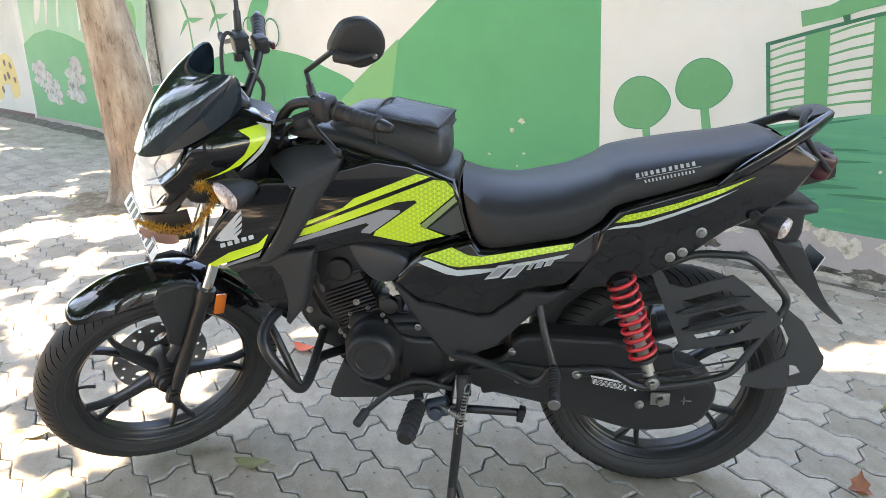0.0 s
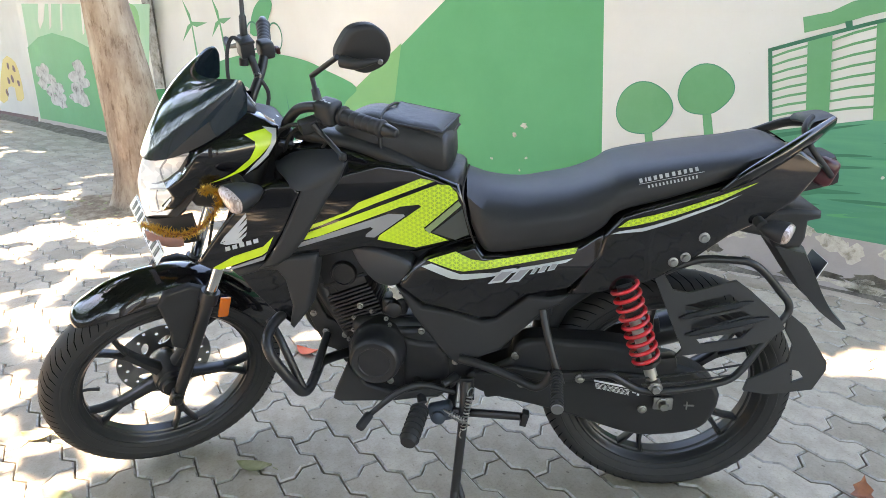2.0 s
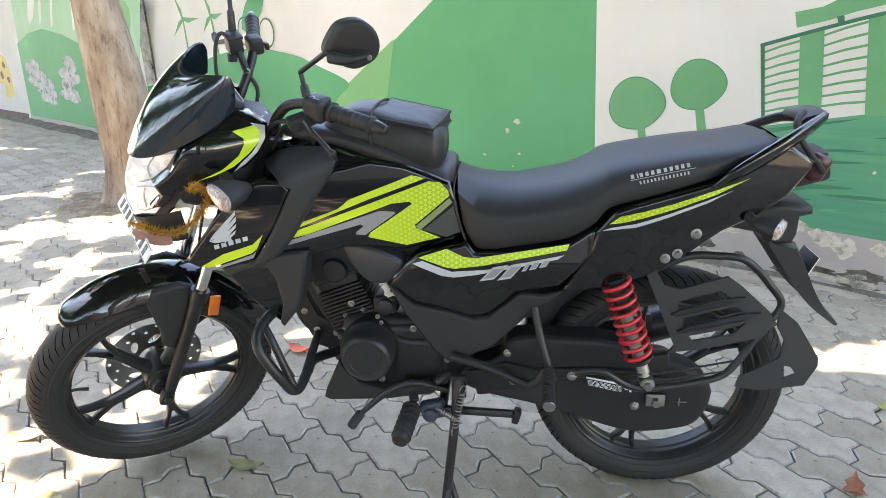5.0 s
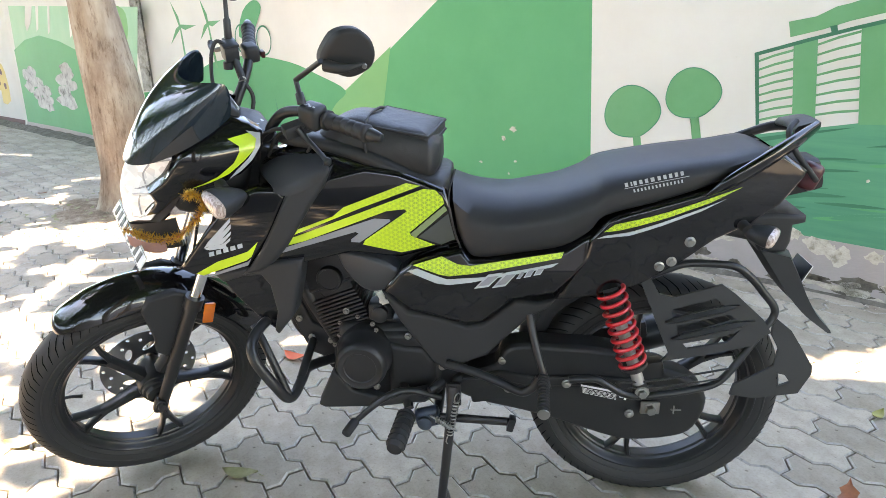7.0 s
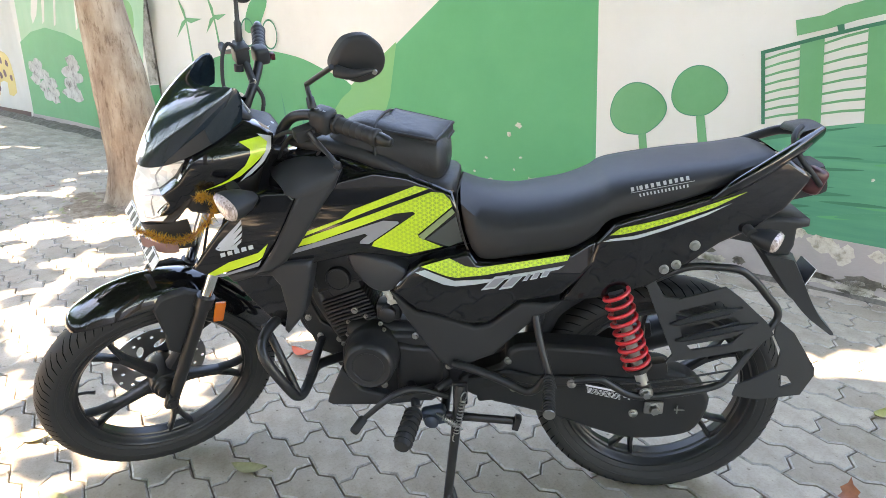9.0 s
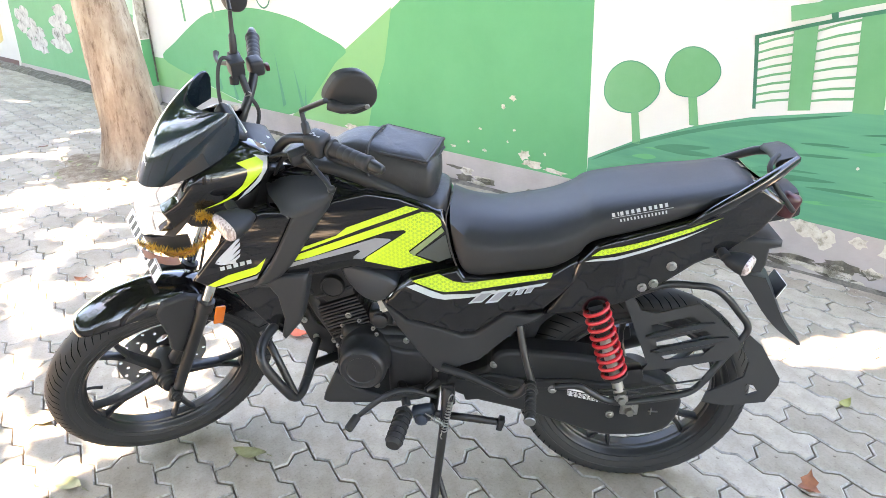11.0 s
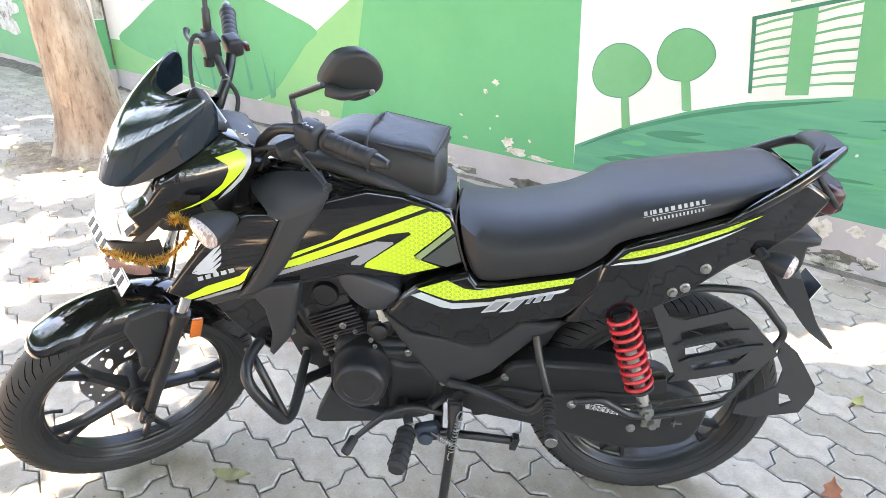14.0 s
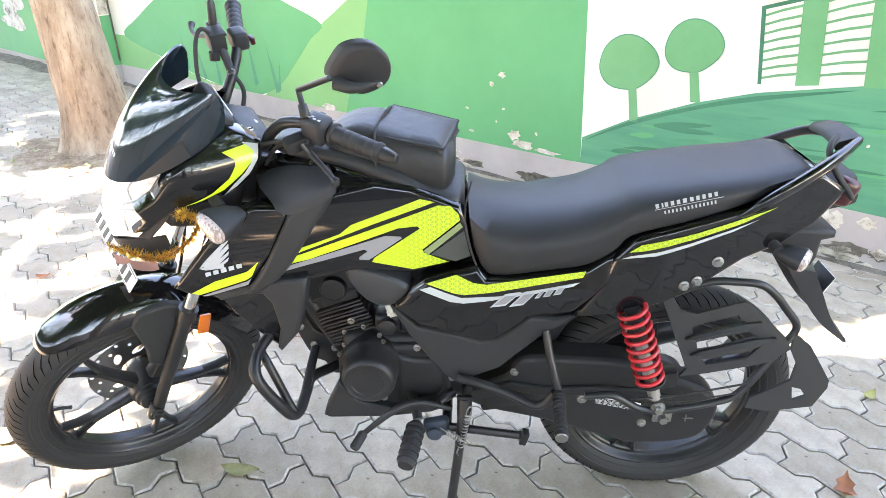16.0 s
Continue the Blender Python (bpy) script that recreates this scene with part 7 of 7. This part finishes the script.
block(bm, (0.06, 0.03, 0.028), Matrix.Translation((PR[0] - 0.012, 0.185, PR[1])) @ Matrix.Rotation(radians(8), 4, "Y"), 0.008, 2)
hexbolt(bm, (PR[0] - 0.02, 0.2, PR[1] + 0.008), 0.005, (0, 0.4, 1))
part("lever_perch", bm, matte_black, handlebar, move=STEER)
LV = [(*[(0.904, 1.073)][0], 0.2), (*[(0.892, 1.051)][0], 0.215), (*[(0.881, 1.037)][0], 0.25), (*[(0.878, 1.031)][0], 0.28)]
bm = bmesh.new()
tube(bm, [(p[0], p[2], p[1]) for p in LV], [0.008, 0.0075, 0.006, 0.006], 10, 5, 0.7)
tube(bm, [(LV[3][0] + 0.003, 0.276, LV[3][1] + 0.006), (LV[3][0], 0.282, LV[3][1]), (LV[3][0] - 0.003, 0.288, LV[3][1] - 0.006)], [0.004, 0.0095, 0.004], 10, 4)
part("clutch_lever", bm, satin_black, handlebar, "black clutch lever with ball end", move=STEER)
# right controls
RS = [(0.879, 1.094)][0]
bm = bmesh.new()
block(bm, (0.036, 0.046, 0.04), Matrix.Translation((RS[0], -0.18, RS[1])), 0.01, 3)
part("switch_block", bm, matte_black, handlebar, move=STEER)
bm = bmesh.new()
block(bm, (0.01, 0.02, 0.016), Matrix.Translation((RS[0] - 0.026, -0.17, RS[1] - 0.004)), 0.003)
part("kill_switch", bm, tail_red, handlebar, move=STEER)
MC = [(0.930, 1.104)][0]
bm = bmesh.new()
block(bm, (0.034, 0.042, 0.034), Matrix.Translation((MC[0], -0.165, MC[1] + 0.004)), 0.005, 2)
block(bm, (0.038, 0.046, 0.007), Matrix.Translation((MC[0], -0.165, MC[1] + 0.024)), 0.003)
tube(bm, [(MC[0] - 0.004, -0.158, MC[1] + 0.002), (MC[0] - 0.007, -0.14, MC[1] - 0.026), (MC[0] - 0.008, -0.12, MC[1] - 0.05)], 0.009, 10, 3)
tube(bm, [(MC[0] + 0.012, -0.15, MC[1] - 0.012), (MC[0] + 0.014, -0.148, MC[1] - 0.028)], 0.011, 12, 1)
part("brake_reservoir", bm, matte_black, handlebar, "square brake fluid reservoir", move=STEER)
BT = [(0.944, 1.089)][0]
pipe("brake_lever", [(MC[0] + 0.01, MC[1] + 0.01), (MC[0] * 0.4 + BT[0] * 0.6 + 0.015, MC[1] * 0.4 + BT[1] * 0.6), (BT[0] + 0.008, BT[1]), BT], [0.006, 0.005, 0.005, 0.008], matte_black, handlebar, y=[-0.18, -0.23, -0.27, -0.295], move=STEER)
pipe("cable", [(0.930, 1.120), (0.955, 1.138), (0.973, 1.118), (0.986, 1.075), (0.991, 1.040), (1.0, 0.93)], 0.0045, grip_rubber, handlebar, y=[-0.165, -0.167, -0.158, -0.14, -0.12, -0.06], move=STEER)
pipe("cable", [(MC[0] - 0.01, MC[1] - 0.05), (MC[0] - 0.02, MC[1] - 0.1), (0.97, 0.92)], 0.005, grip_rubber, handlebar, y=[-0.12, -0.1, -0.05], move=STEER)
pipe("cable", [(PR[0] + 0.01, PR[1]), (0.940, 1.052), (0.957, 1.005), (0.965, 0.9)], 0.0045, grip_rubber, handlebar, y=[0.18, 0.145, 0.095, 0.055], move=STEER)
pipe("cable", [(PR[0], PR[1] - 0.01), (0.930, 1.030), (0.944, 0.97), (0.955, 0.86)], 0.004, grip_rubber, handlebar, y=[0.17, 0.135, 0.1, 0.06], move=STEER)
# added dark block that fills the see-through gap behind the cowl
bm = bmesh.new()
block(bm, (0.085, 0.15, 0.16), Matrix.Translation((0.972, 0, 0.94)) @ Matrix.Rotation(-RAKE, 4, "Y"), 0.02, 3)
part("head_gap_filler", bm, matte_black, motorcycle, move=STEER)


bm = bmesh.new()
turned(bm, [(0.007, -0.006), (0.009, -0.005), (0.009, 0.005), (0.007, 0.006)], (MC[0] - 0.008, -0.122, MC[1] - 0.048), (0.3, 1, 0.2), 12)
part("hose_fitting", bm, steel, handlebar, move=STEER)
# mirrors
def mirror_set(base, elbow, neck, outline, y, sgn, bulge, slant=0.0):
    bm = bmesh.new()
    base, elbow = Vector(base), Vector(elbow)
    tube(bm, [base, base.lerp(elbow, 0.45), base.lerp(elbow, 0.5), elbow], [0.0095, 0.0085, 0.0055, 0.005], 12, 1)
    tube(bm, [elbow, neck], 0.0055, 10, 1)
    stem = part("mirror", bm, satin_black, motorcycle, "rear view mirror on a black stem", move=STEER)
    bm = bmesh.new()
    xs, zs = [p[0] for p in outline], [p[1] for p in outline]
    cx, cz = (min(xs) + max(xs)) / 2, (min(zs) + max(zs)) / 2
    w, h = (max(xs) - min(xs)) / 2, (max(zs) - min(zs)) / 2
    cut_panel(bm, outline, lambda x, z: y + slant * (cx - x) + bulge * (1 - 0.6 * ((x - cx) / w) ** 2 - 0.5 * ((z - cz) / h) ** 2), 0.008, bulge * 0.5 + 0.012, 0.012, 3, 1)
    part("shell", bm, matte_black, stem, "black mirror shell", move=STEER)
    bm = bmesh.new()
    small = [(cx + (p[0] - cx) * 0.9, cz + (p[1] - cz) * 0.9) for p in outline]
    cut_panel(bm, small, lambda x, z: y + slant * (cx - x) - 0.008, 0, 0.003, 0.02, 3, 1)
    part("glass", bm, mirror_glass, stem, "mirror glass", move=STEER)
    return stem


OUT_L = [(0.864, 1.229), (0.861, 1.244), (0.849, 1.268), (0.838, 1.281), (0.821, 1.288), (0.802, 1.288), (0.787, 1.278), (0.778, 1.263), (0.775, 1.242), (0.781, 1.221), (0.796, 1.207), (0.817, 1.197), (0.835, 1.201), (0.851, 1.212), (0.862, 1.220)]
left_mirror = mirror_set((0.885, 0.185, 1.116), (0.886, 0.166, 1.160), (0.866, 0.262, 1.230), OUT_L, 0.282, 1, 0.008, 0.55)
bm = bmesh.new()
tube(bm, [(0.862, 0.274, 1.226), (0.842, 0.300, 1.226), (0.800, 0.313, 1.232)], [0.012, 0.0095, 0.003], 10, 4)
part("mirror_neck", bm, matte_black, left_mirror, move=STEER)
bm = bmesh.new()
turned(bm, [(0.0052, 0.0), (0.0052, 0.002), (0.004, 0.0035)], (0.802, 0.314, 1.229), (0.5, 1, 0), 16)
part("pivot_cap", bm, steel, left_mirror, "small grey pivot cap", move=STEER)
RB, RE = [(0.920, 1.122)][0], [(0.907, 1.224)][0]
RO = [(0.897, 1.194), (0.901, 1.223), (0.895, 1.256), (0.882, 1.285), (0.851, 1.296), (0.835, 1.267), (0.837, 1.228), (0.845, 1.194), (0.862, 1.181), (0.883, 1.184)]
mirror_set((RB[0], -0.205, RB[1]), (RE[0], -0.22, RE[1]), (RE[0] - 0.01, -0.27, RE[1] + 0.03), RO, -0.3, -1, 0.015)
bm = bmesh.new()
block(bm, (0.03, 0.03, 0.03), Matrix.Translation((RB[0], -0.205, RB[1] - 0.01)), 0.008)
part("mirror_clamp", bm, matte_black, motorcycle, move=STEER)
YK = [(0.959, 1.001)][0]
bm = bmesh.new()
block(bm, (0.09, 0.2, 0.014), Matrix.Translation((YK[0], 0, YK[1] - 0.012)) @ Matrix.Rotation(-RAKE, 4, "Y"), 0.006)
part("top_yoke", bm, satin_black, motorcycle, move=STEER)
for x, y in ((0.0, 0.055), (0.01, -0.055), (-0.03, 0.0)):
    bm = bmesh.new()
    turned(bm, [(0.011, 0.0), (0.011, 0.008), (0.008, 0.011)], (YK[0] + x, y, YK[1] - 0.006), (0, 0, 1), 14)
    part("bolt", bm, steel, motorcycle, move=STEER)


# ---- things on and round the motorcycle ----
def on_bike(name, label, category, group=""):
    return thing(name, label, category, BIKE, group)


bag = on_bike("tank_bag", "black leatherette tank bag strapped on the fuel tank", "bag")


def bag_loft(rows, exp=0.75, taper=0.0):
    """Rounded cloth body from rows of (x, top, bottom, half width)."""
    bm = bmesh.new()
    rings = []
    for x, zt, zb, w in rows:
        h = (zt - zb) / 2
        zc = (zt + zb) / 2
        ring = []
        for k in range(20):
            a = 2 * math.pi * k / 20
            c_, s_ = math.cos(a), math.sin(a)
            ring.append(Vector((x, w * (1 - taper * s_) * math.copysign(abs(c_) ** exp, c_), zc + h * math.copysign(abs(s_) ** exp, s_))))
        rings.append(ring)
    cols = [curve_points([r[k] for r in rings], 4) for k in range(20)]
    skin(bm, [[c[i] for c in cols] for i in range(len(cols[0]))])
    return bm


part("pouch", bag_loft([(0.805, 0.962, 0.93, 0.04), (0.785, 0.99, 0.925, 0.07), (0.74, 1.019, 0.92, 0.084), (0.69, 1.03, 0.912, 0.088), (0.62, 1.014, 0.9, 0.09), (0.555, 0.992, 0.89, 0.088), (0.53, 0.981, 0.895, 0.083), (0.515, 0.966, 0.915, 0.055)], 0.46, 0.1), bag_cloth, bag, "boxy bag body with a flat lid", angle=60)
part("skirt", bag_loft([(0.875, 0.99, 0.975, 0.05), (0.855, 0.997, 0.967, 0.075), (0.78, 0.996, 0.952, 0.094), (0.69, 0.975, 0.925, 0.102), (0.625, 0.95, 0.897, 0.106), (0.56, 0.915, 0.855, 0.107), (0.51, 0.905, 0.83, 0.1), (0.494, 0.9, 0.83, 0.07)], 0.6), bag_cloth, bag, "padded cloth skirt over the tank", angle=60)
LN, LF = [(0.665, 1.003), (0.538, 0.978)], [(0.512, 0.988), (0.645, 1.017)]
lid = [Vector((p[0], y, p[1])) for p, y in ((LN[0], 0.074), (LN[1], 0.076), (LF[0], -0.06), (LF[1], -0.07))]
mid = sum(lid, Vector()) / 4
ring = curve_points([c for i in range(4) for c in (lid[i].lerp(lid[i - 1], 0.08), lid[i].lerp(lid[(i + 1) % 4], 0.08))], 3, True)
bm = bmesh.new()
skin(bm, [[mid + (p - mid) * s + Vector((0, 0, dz)) for p in ring] for s, dz in ((0.97, -0.024), (1.0, -0.014), (1.0, 0.006), (0.97, 0.01), (0.6, 0.013), (0.1, 0.014))])
part("lid", bm, bag_cloth, bag, "stiff leatherette lid", angle=60)
for dz in (0.007, -0.014):
    bm = bmesh.new()
    tube(bm, [mid + (p - mid) * 1.005 + Vector((0, 0, dz)) for p in [*ring, ring[0]]], 0.0034, 8, 1)
    part("piping", bm, grip_rubber, bag)
bm = bmesh.new()
tube(bm, [(0.668, 0.095, 0.95), (0.67, 0.088, 0.99), (0.669, 0.075, 1.016), (0.665, 0.03, 1.028), (0.655, -0.03, 1.03), (0.65, -0.072, 1.022)], 0.0034, 8, 4)
part("seam_band", bm, grip_rubber, bag)

garland = on_bike("tinsel_garland", "gold tinsel garland hung round the headlight chin", "garland")
GP = [(*[(1.265, 0.832)][0], 0.03), (*[(1.241, 0.830)][0], 0.06), (*[(1.214, 0.824)][0], 0.085), (*[(1.183, 0.830)][0], 0.11), (*[(1.154, 0.855)][0], 0.13), (*[(1.127, 0.894)][0], 0.15), (*[(1.108, 0.929)][0], 0.155), (*[(1.123, 0.946)][0], 0.14), (*[(1.137, 0.942)][0], 0.135)]
line = curve_points([(p[0], p[2], p[1]) for p in GP], 10)
bm = bmesh.new()
tube(bm, line, 0.003, 6, 1)
part("cord", bm, tinsel_core, garland, move=STEER)
bm = bmesh.new()
rnd = random.Random(21)
for p in line:
    for k in range(17):
        d = Vector((rnd.gauss(0, 1), rnd.gauss(0, 1), rnd.gauss(0, 1))).normalized()
        l = rnd.uniform(0.008, 0.017)
        s = d.orthogonal().normalized() * 0.0011
        o = p + Vector((rnd.uniform(-0.003, 0.003), rnd.uniform(-0.003, 0.003), rnd.uniform(-0.003, 0.003)))
        bm.faces.new([bm.verts.new(o - s), bm.verts.new(o + s), bm.verts.new(o + d * l + s * 0.5), bm.verts.new(o + d * l - s * 0.5)])
part("tinsel", bm, tinsel_gold, garland, move=STEER)
bm = bmesh.new()
rib = [(*[(1.262, 0.822)][0], 0.05), (*[(1.234, 0.810)][0], 0.075), (*[(1.209, 0.811)][0], 0.095), (*[(1.194, 0.818)][0], 0.105)]
g_ = [curve_points([(p[0] + 0.004, p[2] + 0.004, p[1] + dz) for p in rib], 5) for dz in (0.012, -0.002, -0.016)]
vs = [[bm.verts.new(q) for q in r] for r in g_]
for a, b in zip(vs, vs[1:]):
    for i in range(len(a) - 1):
        bm.faces.new((a[i], a[i + 1], b[i + 1], b[i]))
bmesh.ops.solidify(bm, geom=bm.faces[:], thickness=0.002)
part("ribbon", bm, ribbon_pink, garland, "faded pink cloth strip", move=STEER)

keys = on_bike("key_ring", "steel key ring hanging at the ignition lock", "key ring")
KP = [(0.976, 1.026)][0]
bm = bmesh.new()
for c, r in (((KP[0], 0.03, KP[1]), 0.016), ((KP[0] - 0.02, 0.045, KP[1] - 0.004), 0.014)):
    tube(bm, [(c[0] + r * math.cos(w), c[1] + r * 0.8 * math.sin(w), c[2] + r * 0.35 * math.sin(w)) for w in [k * 2 * math.pi / 16 for k in range(17)]], 0.0015, 6, 1)
part("rings", bm, chrome, keys, move=STEER)
bm = bmesh.new()
block(bm, (0.012, 0.006, 0.03), Matrix.Translation((KP[0] + 0.012, 0.02, KP[1] - 0.012)), 0.003)
part("key", bm, steel, keys, move=STEER)


def fallen_leaf(name, x, y, length, width, turn, mat, label, curl=0.012, lobes=0):
    bm = bmesh.new()
    rows = []
    n = 9
    for i in range(n):
        u = i / (n - 1)
        w = width * math.sin(math.pi * min(1, u * 1.04)) ** 0.8 * (1 + 0.35 * lobes * math.sin(u * 19)) * 0.5
        z = 0.004 + curl * (u - 0.4) ** 2 * 4
        rows.append([(length * (u - 0.5), -w, z + 0.004), (length * (u - 0.5), 0, z), (length * (u - 0.5), w, z + 0.006)])
    skin(bm, rows, cap=False, wrap=False)
    tube(bm, [(length * 0.5, 0, 0.004 + curl), (length * 0.62, 0.005, 0.006)], 0.0012, 5, 1)
    ob = part(name, bm, mat)
    ob.matrix_world = pose(x, y, 0, 0, 0, turn)
    return tagged(ob, label, "leaf", "fallen leaves")


fallen_leaf("dry_leaf", -0.211, -0.149, 0.115, 0.045, 30, leaf_dry, "dry olive leaf lying on the paving")
fallen_leaf("dry_leaf", -0.477, -0.583, 0.13, 0.05, 20, leaf_dry, "dry olive leaf lying on the paving")
fallen_leaf("dry_leaf", -0.842, -0.543, 0.12, 0.05, 35, leaf_dry, "dry olive leaf lying on the paving")
fallen_leaf("yellow_leaf", 1.003, 1.361, 0.05, 0.032, 70, leaf_yellow, "small yellow leaf lying on the paving")
fallen_leaf("brown_leaf", 1.045, 0.876, 0.06, 0.05, 110, leaf_brown, "curled red-brown leaf lying on the paving", 0.03, 1)
fallen_leaf("orange_scrap", -0.694, 0.345, 0.12, 0.05, 10, orange_cloth, "bright orange scrap lying on the paving", 0.02)
rnd = random.Random(77)
for k in range(26):
    a, b = rnd.uniform(-5.2, 1.6), rnd.uniform(-0.9, 2.1)
    if -1.2 < a < 1.3 and -0.9 < b < 1.15:
        continue
    l = rnd.uniform(0.03, 0.08)
    fallen_leaf("dry_leaf", a, b, l, l * 0.45, rnd.uniform(0, 360), leaf_brown if k % 3 else leaf_dry, "small dry leaf lying on the paving", rnd.uniform(0.004, 0.02))


# ---- zigzag paving ----
A, BX, BY = 0.2475, 0.1232, 0.1257
EDGE = [(0, 0.003), (0.0513, -0.011), (0.0888, 0.0138), (0.1746, -0.011), (0.213, 0.0138), (A, 0.003)]
OUTLINE = EDGE + [(A + 0.013, 0.045), (A - 0.013, 0.085)] + [(x, y + BY) for x, y in EDGE[::-1]] + [(-0.013, 0.085), (0.013, 0.045)]


def paver_rings(gap):
    """The outline drawn in by the joint, and the top drawn in by the worn edge."""
    n = len(OUTLINE)
    res = []
    for inset in (gap, gap + 0.005):
        ring = []
        for i in range(n):
            p0, p1, p2 = Vector(OUTLINE[i - 1]), Vector(OUTLINE[i]), Vector(OUTLINE[(i + 1) % n])
            e0, e1 = (p1 - p0).normalized(), (p2 - p1).normalized()
            n0, n1 = Vector((-e0.y, e0.x)), Vector((-e1.y, e1.x))
            m = (n0 + n1).normalized()
            ring.append(p1 + m * inset / max(0.5, m.dot(n0)))
        res.append(ring)
    return res


def paver_mesh(k):
    lo, hi = paver_rings(0.0018 + 0.0006 * k)
    n = len(lo)
    verts = [(p.x, p.y, -0.02) for p in lo] + [(p.x, p.y, -0.004) for p in lo] + [(p.x, p.y, 0.0) for p in hi]
    faces = [[i, (i + 1) % n, n + (i + 1) % n, n + i] for i in range(n)] + [[n + i, n + (i + 1) % n, 2 * n + (i + 1) % n, 2 * n + i] for i in range(n)] + [list(range(2 * n, 3 * n))]
    return verts, faces


variants = []
for k in range(3):
    v_, f_ = paver_mesh(k)
    me = bpy.data.meshes.new("paver")
    me.from_pydata(v_, [], f_)
    me.materials.append(concrete)
    me.materials.append(worn_lit_edge)
    for i in range(len(OUTLINE), 2 * len(OUTLINE)):
        me.polygons[i].material_index = 1
    variants.append(me)
paving = tagged(new("pavement"), "grey zigzag interlocking concrete paving with sunken joints", "pavement", kind="structure")
rnd = random.Random(5)
near, verts, faces = [], [], []
wall_line = lambda x: 2.3166 + (x + 0.11) * 0.0477 - 0.06
for j in range(-30, 22):
    for i in range(-60, 46):
        x, y = 0.0162 + i * A + j * BX, -0.0106 + j * BY
        if not (-11.5 < x < 6.5 and -3.15 < y < wall_line(x) - (0.1 if x < -5.8 else 0)):
            continue
        if math.hypot(x + 3.65, y - 0.86) < 0.42:
            continue
        d = math.hypot((x - 0.1) * 0.75, y - 0.45)
        near.append((d, x, y))
near.sort()
for k, (d, x, y) in enumerate(near):
    dz, rx, ry = rnd.uniform(-0.0014, 0.001), rnd.uniform(-0.22, 0.22), rnd.uniform(-0.22, 0.22)
    m = pose(x, y, dz, rx, ry, rnd.uniform(-0.3, 0.3))
    if k < 300:
        ob = new("paver", variants[k % 3])
        ob.parent = paving
        ob.matrix_world = m
    else:
        v_, f_ = paver_mesh(k % 3)
        base = len(verts)
        verts += [m @ Vector(p) for p in v_]
        faces += [[base + q for q in f] for f in f_]
me = bpy.data.meshes.new("pavers_beyond")
me.from_pydata(verts, [], faces)
me.materials.append(concrete_far)
me.materials.append(worn_lit_edge)
per = 2 * len(OUTLINE) + 1
me.polygons.foreach_set("material_index", [1 if len(OUTLINE) <= i % per < 2 * len(OUTLINE) else 0 for i in range(len(me.polygons))])
rest = new("pavers_beyond", me)
rest.parent = paving
tagged(rest, kind="stuff")
# bare earth round the tree foot
bm = bmesh.new()
ring = []
for k in range(72):
    a = k * math.pi / 36
    wob = 1 + 0.3 * noise.noise((math.cos(a), math.sin(a), 4)) + 0.22 * noise.noise((math.cos(a) * 4, math.sin(a) * 4, 6)) + 0.1 * noise.noise((math.cos(a) * 11, math.sin(a) * 11, 2))
    ring.append((-3.66 + 0.66 * wob * math.cos(a), 0.86 + 0.52 * wob * math.sin(a)))
skin(bm, [[(-3.66 + (x + 3.66) * s, 0.86 + (y - 0.86) * s, z + (0.012 * noise.noise((x * 9 * s, y * 9 * s, 1)) if s < 1 else 0)) for x, y in ring] for s, z in ((1.0, -0.012), (0.92, 0.004), (0.75, 0.01), (0.55, 0.014), (0.35, 0.02), (0.2, 0.03))])
tagged(part("earth_patch", bm, earth), "bare brown earth round the tree foot", "earth", kind="stuff")
rnd = random.Random(41)
verts, faces = [], []
for k in range(70):
    a, d = rnd.uniform(0, 6.28), rnd.uniform(0.3, 0.85)
    m = Matrix.Translation((-3.66 + d * math.cos(a), 0.86 + 0.8 * d * math.sin(a), 0.022 + rnd.uniform(0, 0.012))) @ Euler((rnd.uniform(-0.35, 0.35), rnd.uniform(-0.35, 0.35), rnd.uniform(0, 6.28))).to_matrix().to_4x4()
    l, w, n0 = rnd.uniform(0.03, 0.075), rnd.uniform(0.01, 0.022), len(verts)
    verts += [m @ Vector(q) for q in ((-l / 2, 0, 0.004), (-l * 0.1, w, 0), (l / 2, 0, 0.006), (-l * 0.1, -w, 0))]
    faces.append((n0, n0 + 1, n0 + 2, n0 + 3))
me = bpy.data.meshes.new("leaf_litter")
me.from_pydata(verts, [], faces)
me.materials.append(leaf_dry)
tagged(new("leaf_litter", me), "dry leaf litter on the earth round the tree foot", "leaves", kind="stuff")
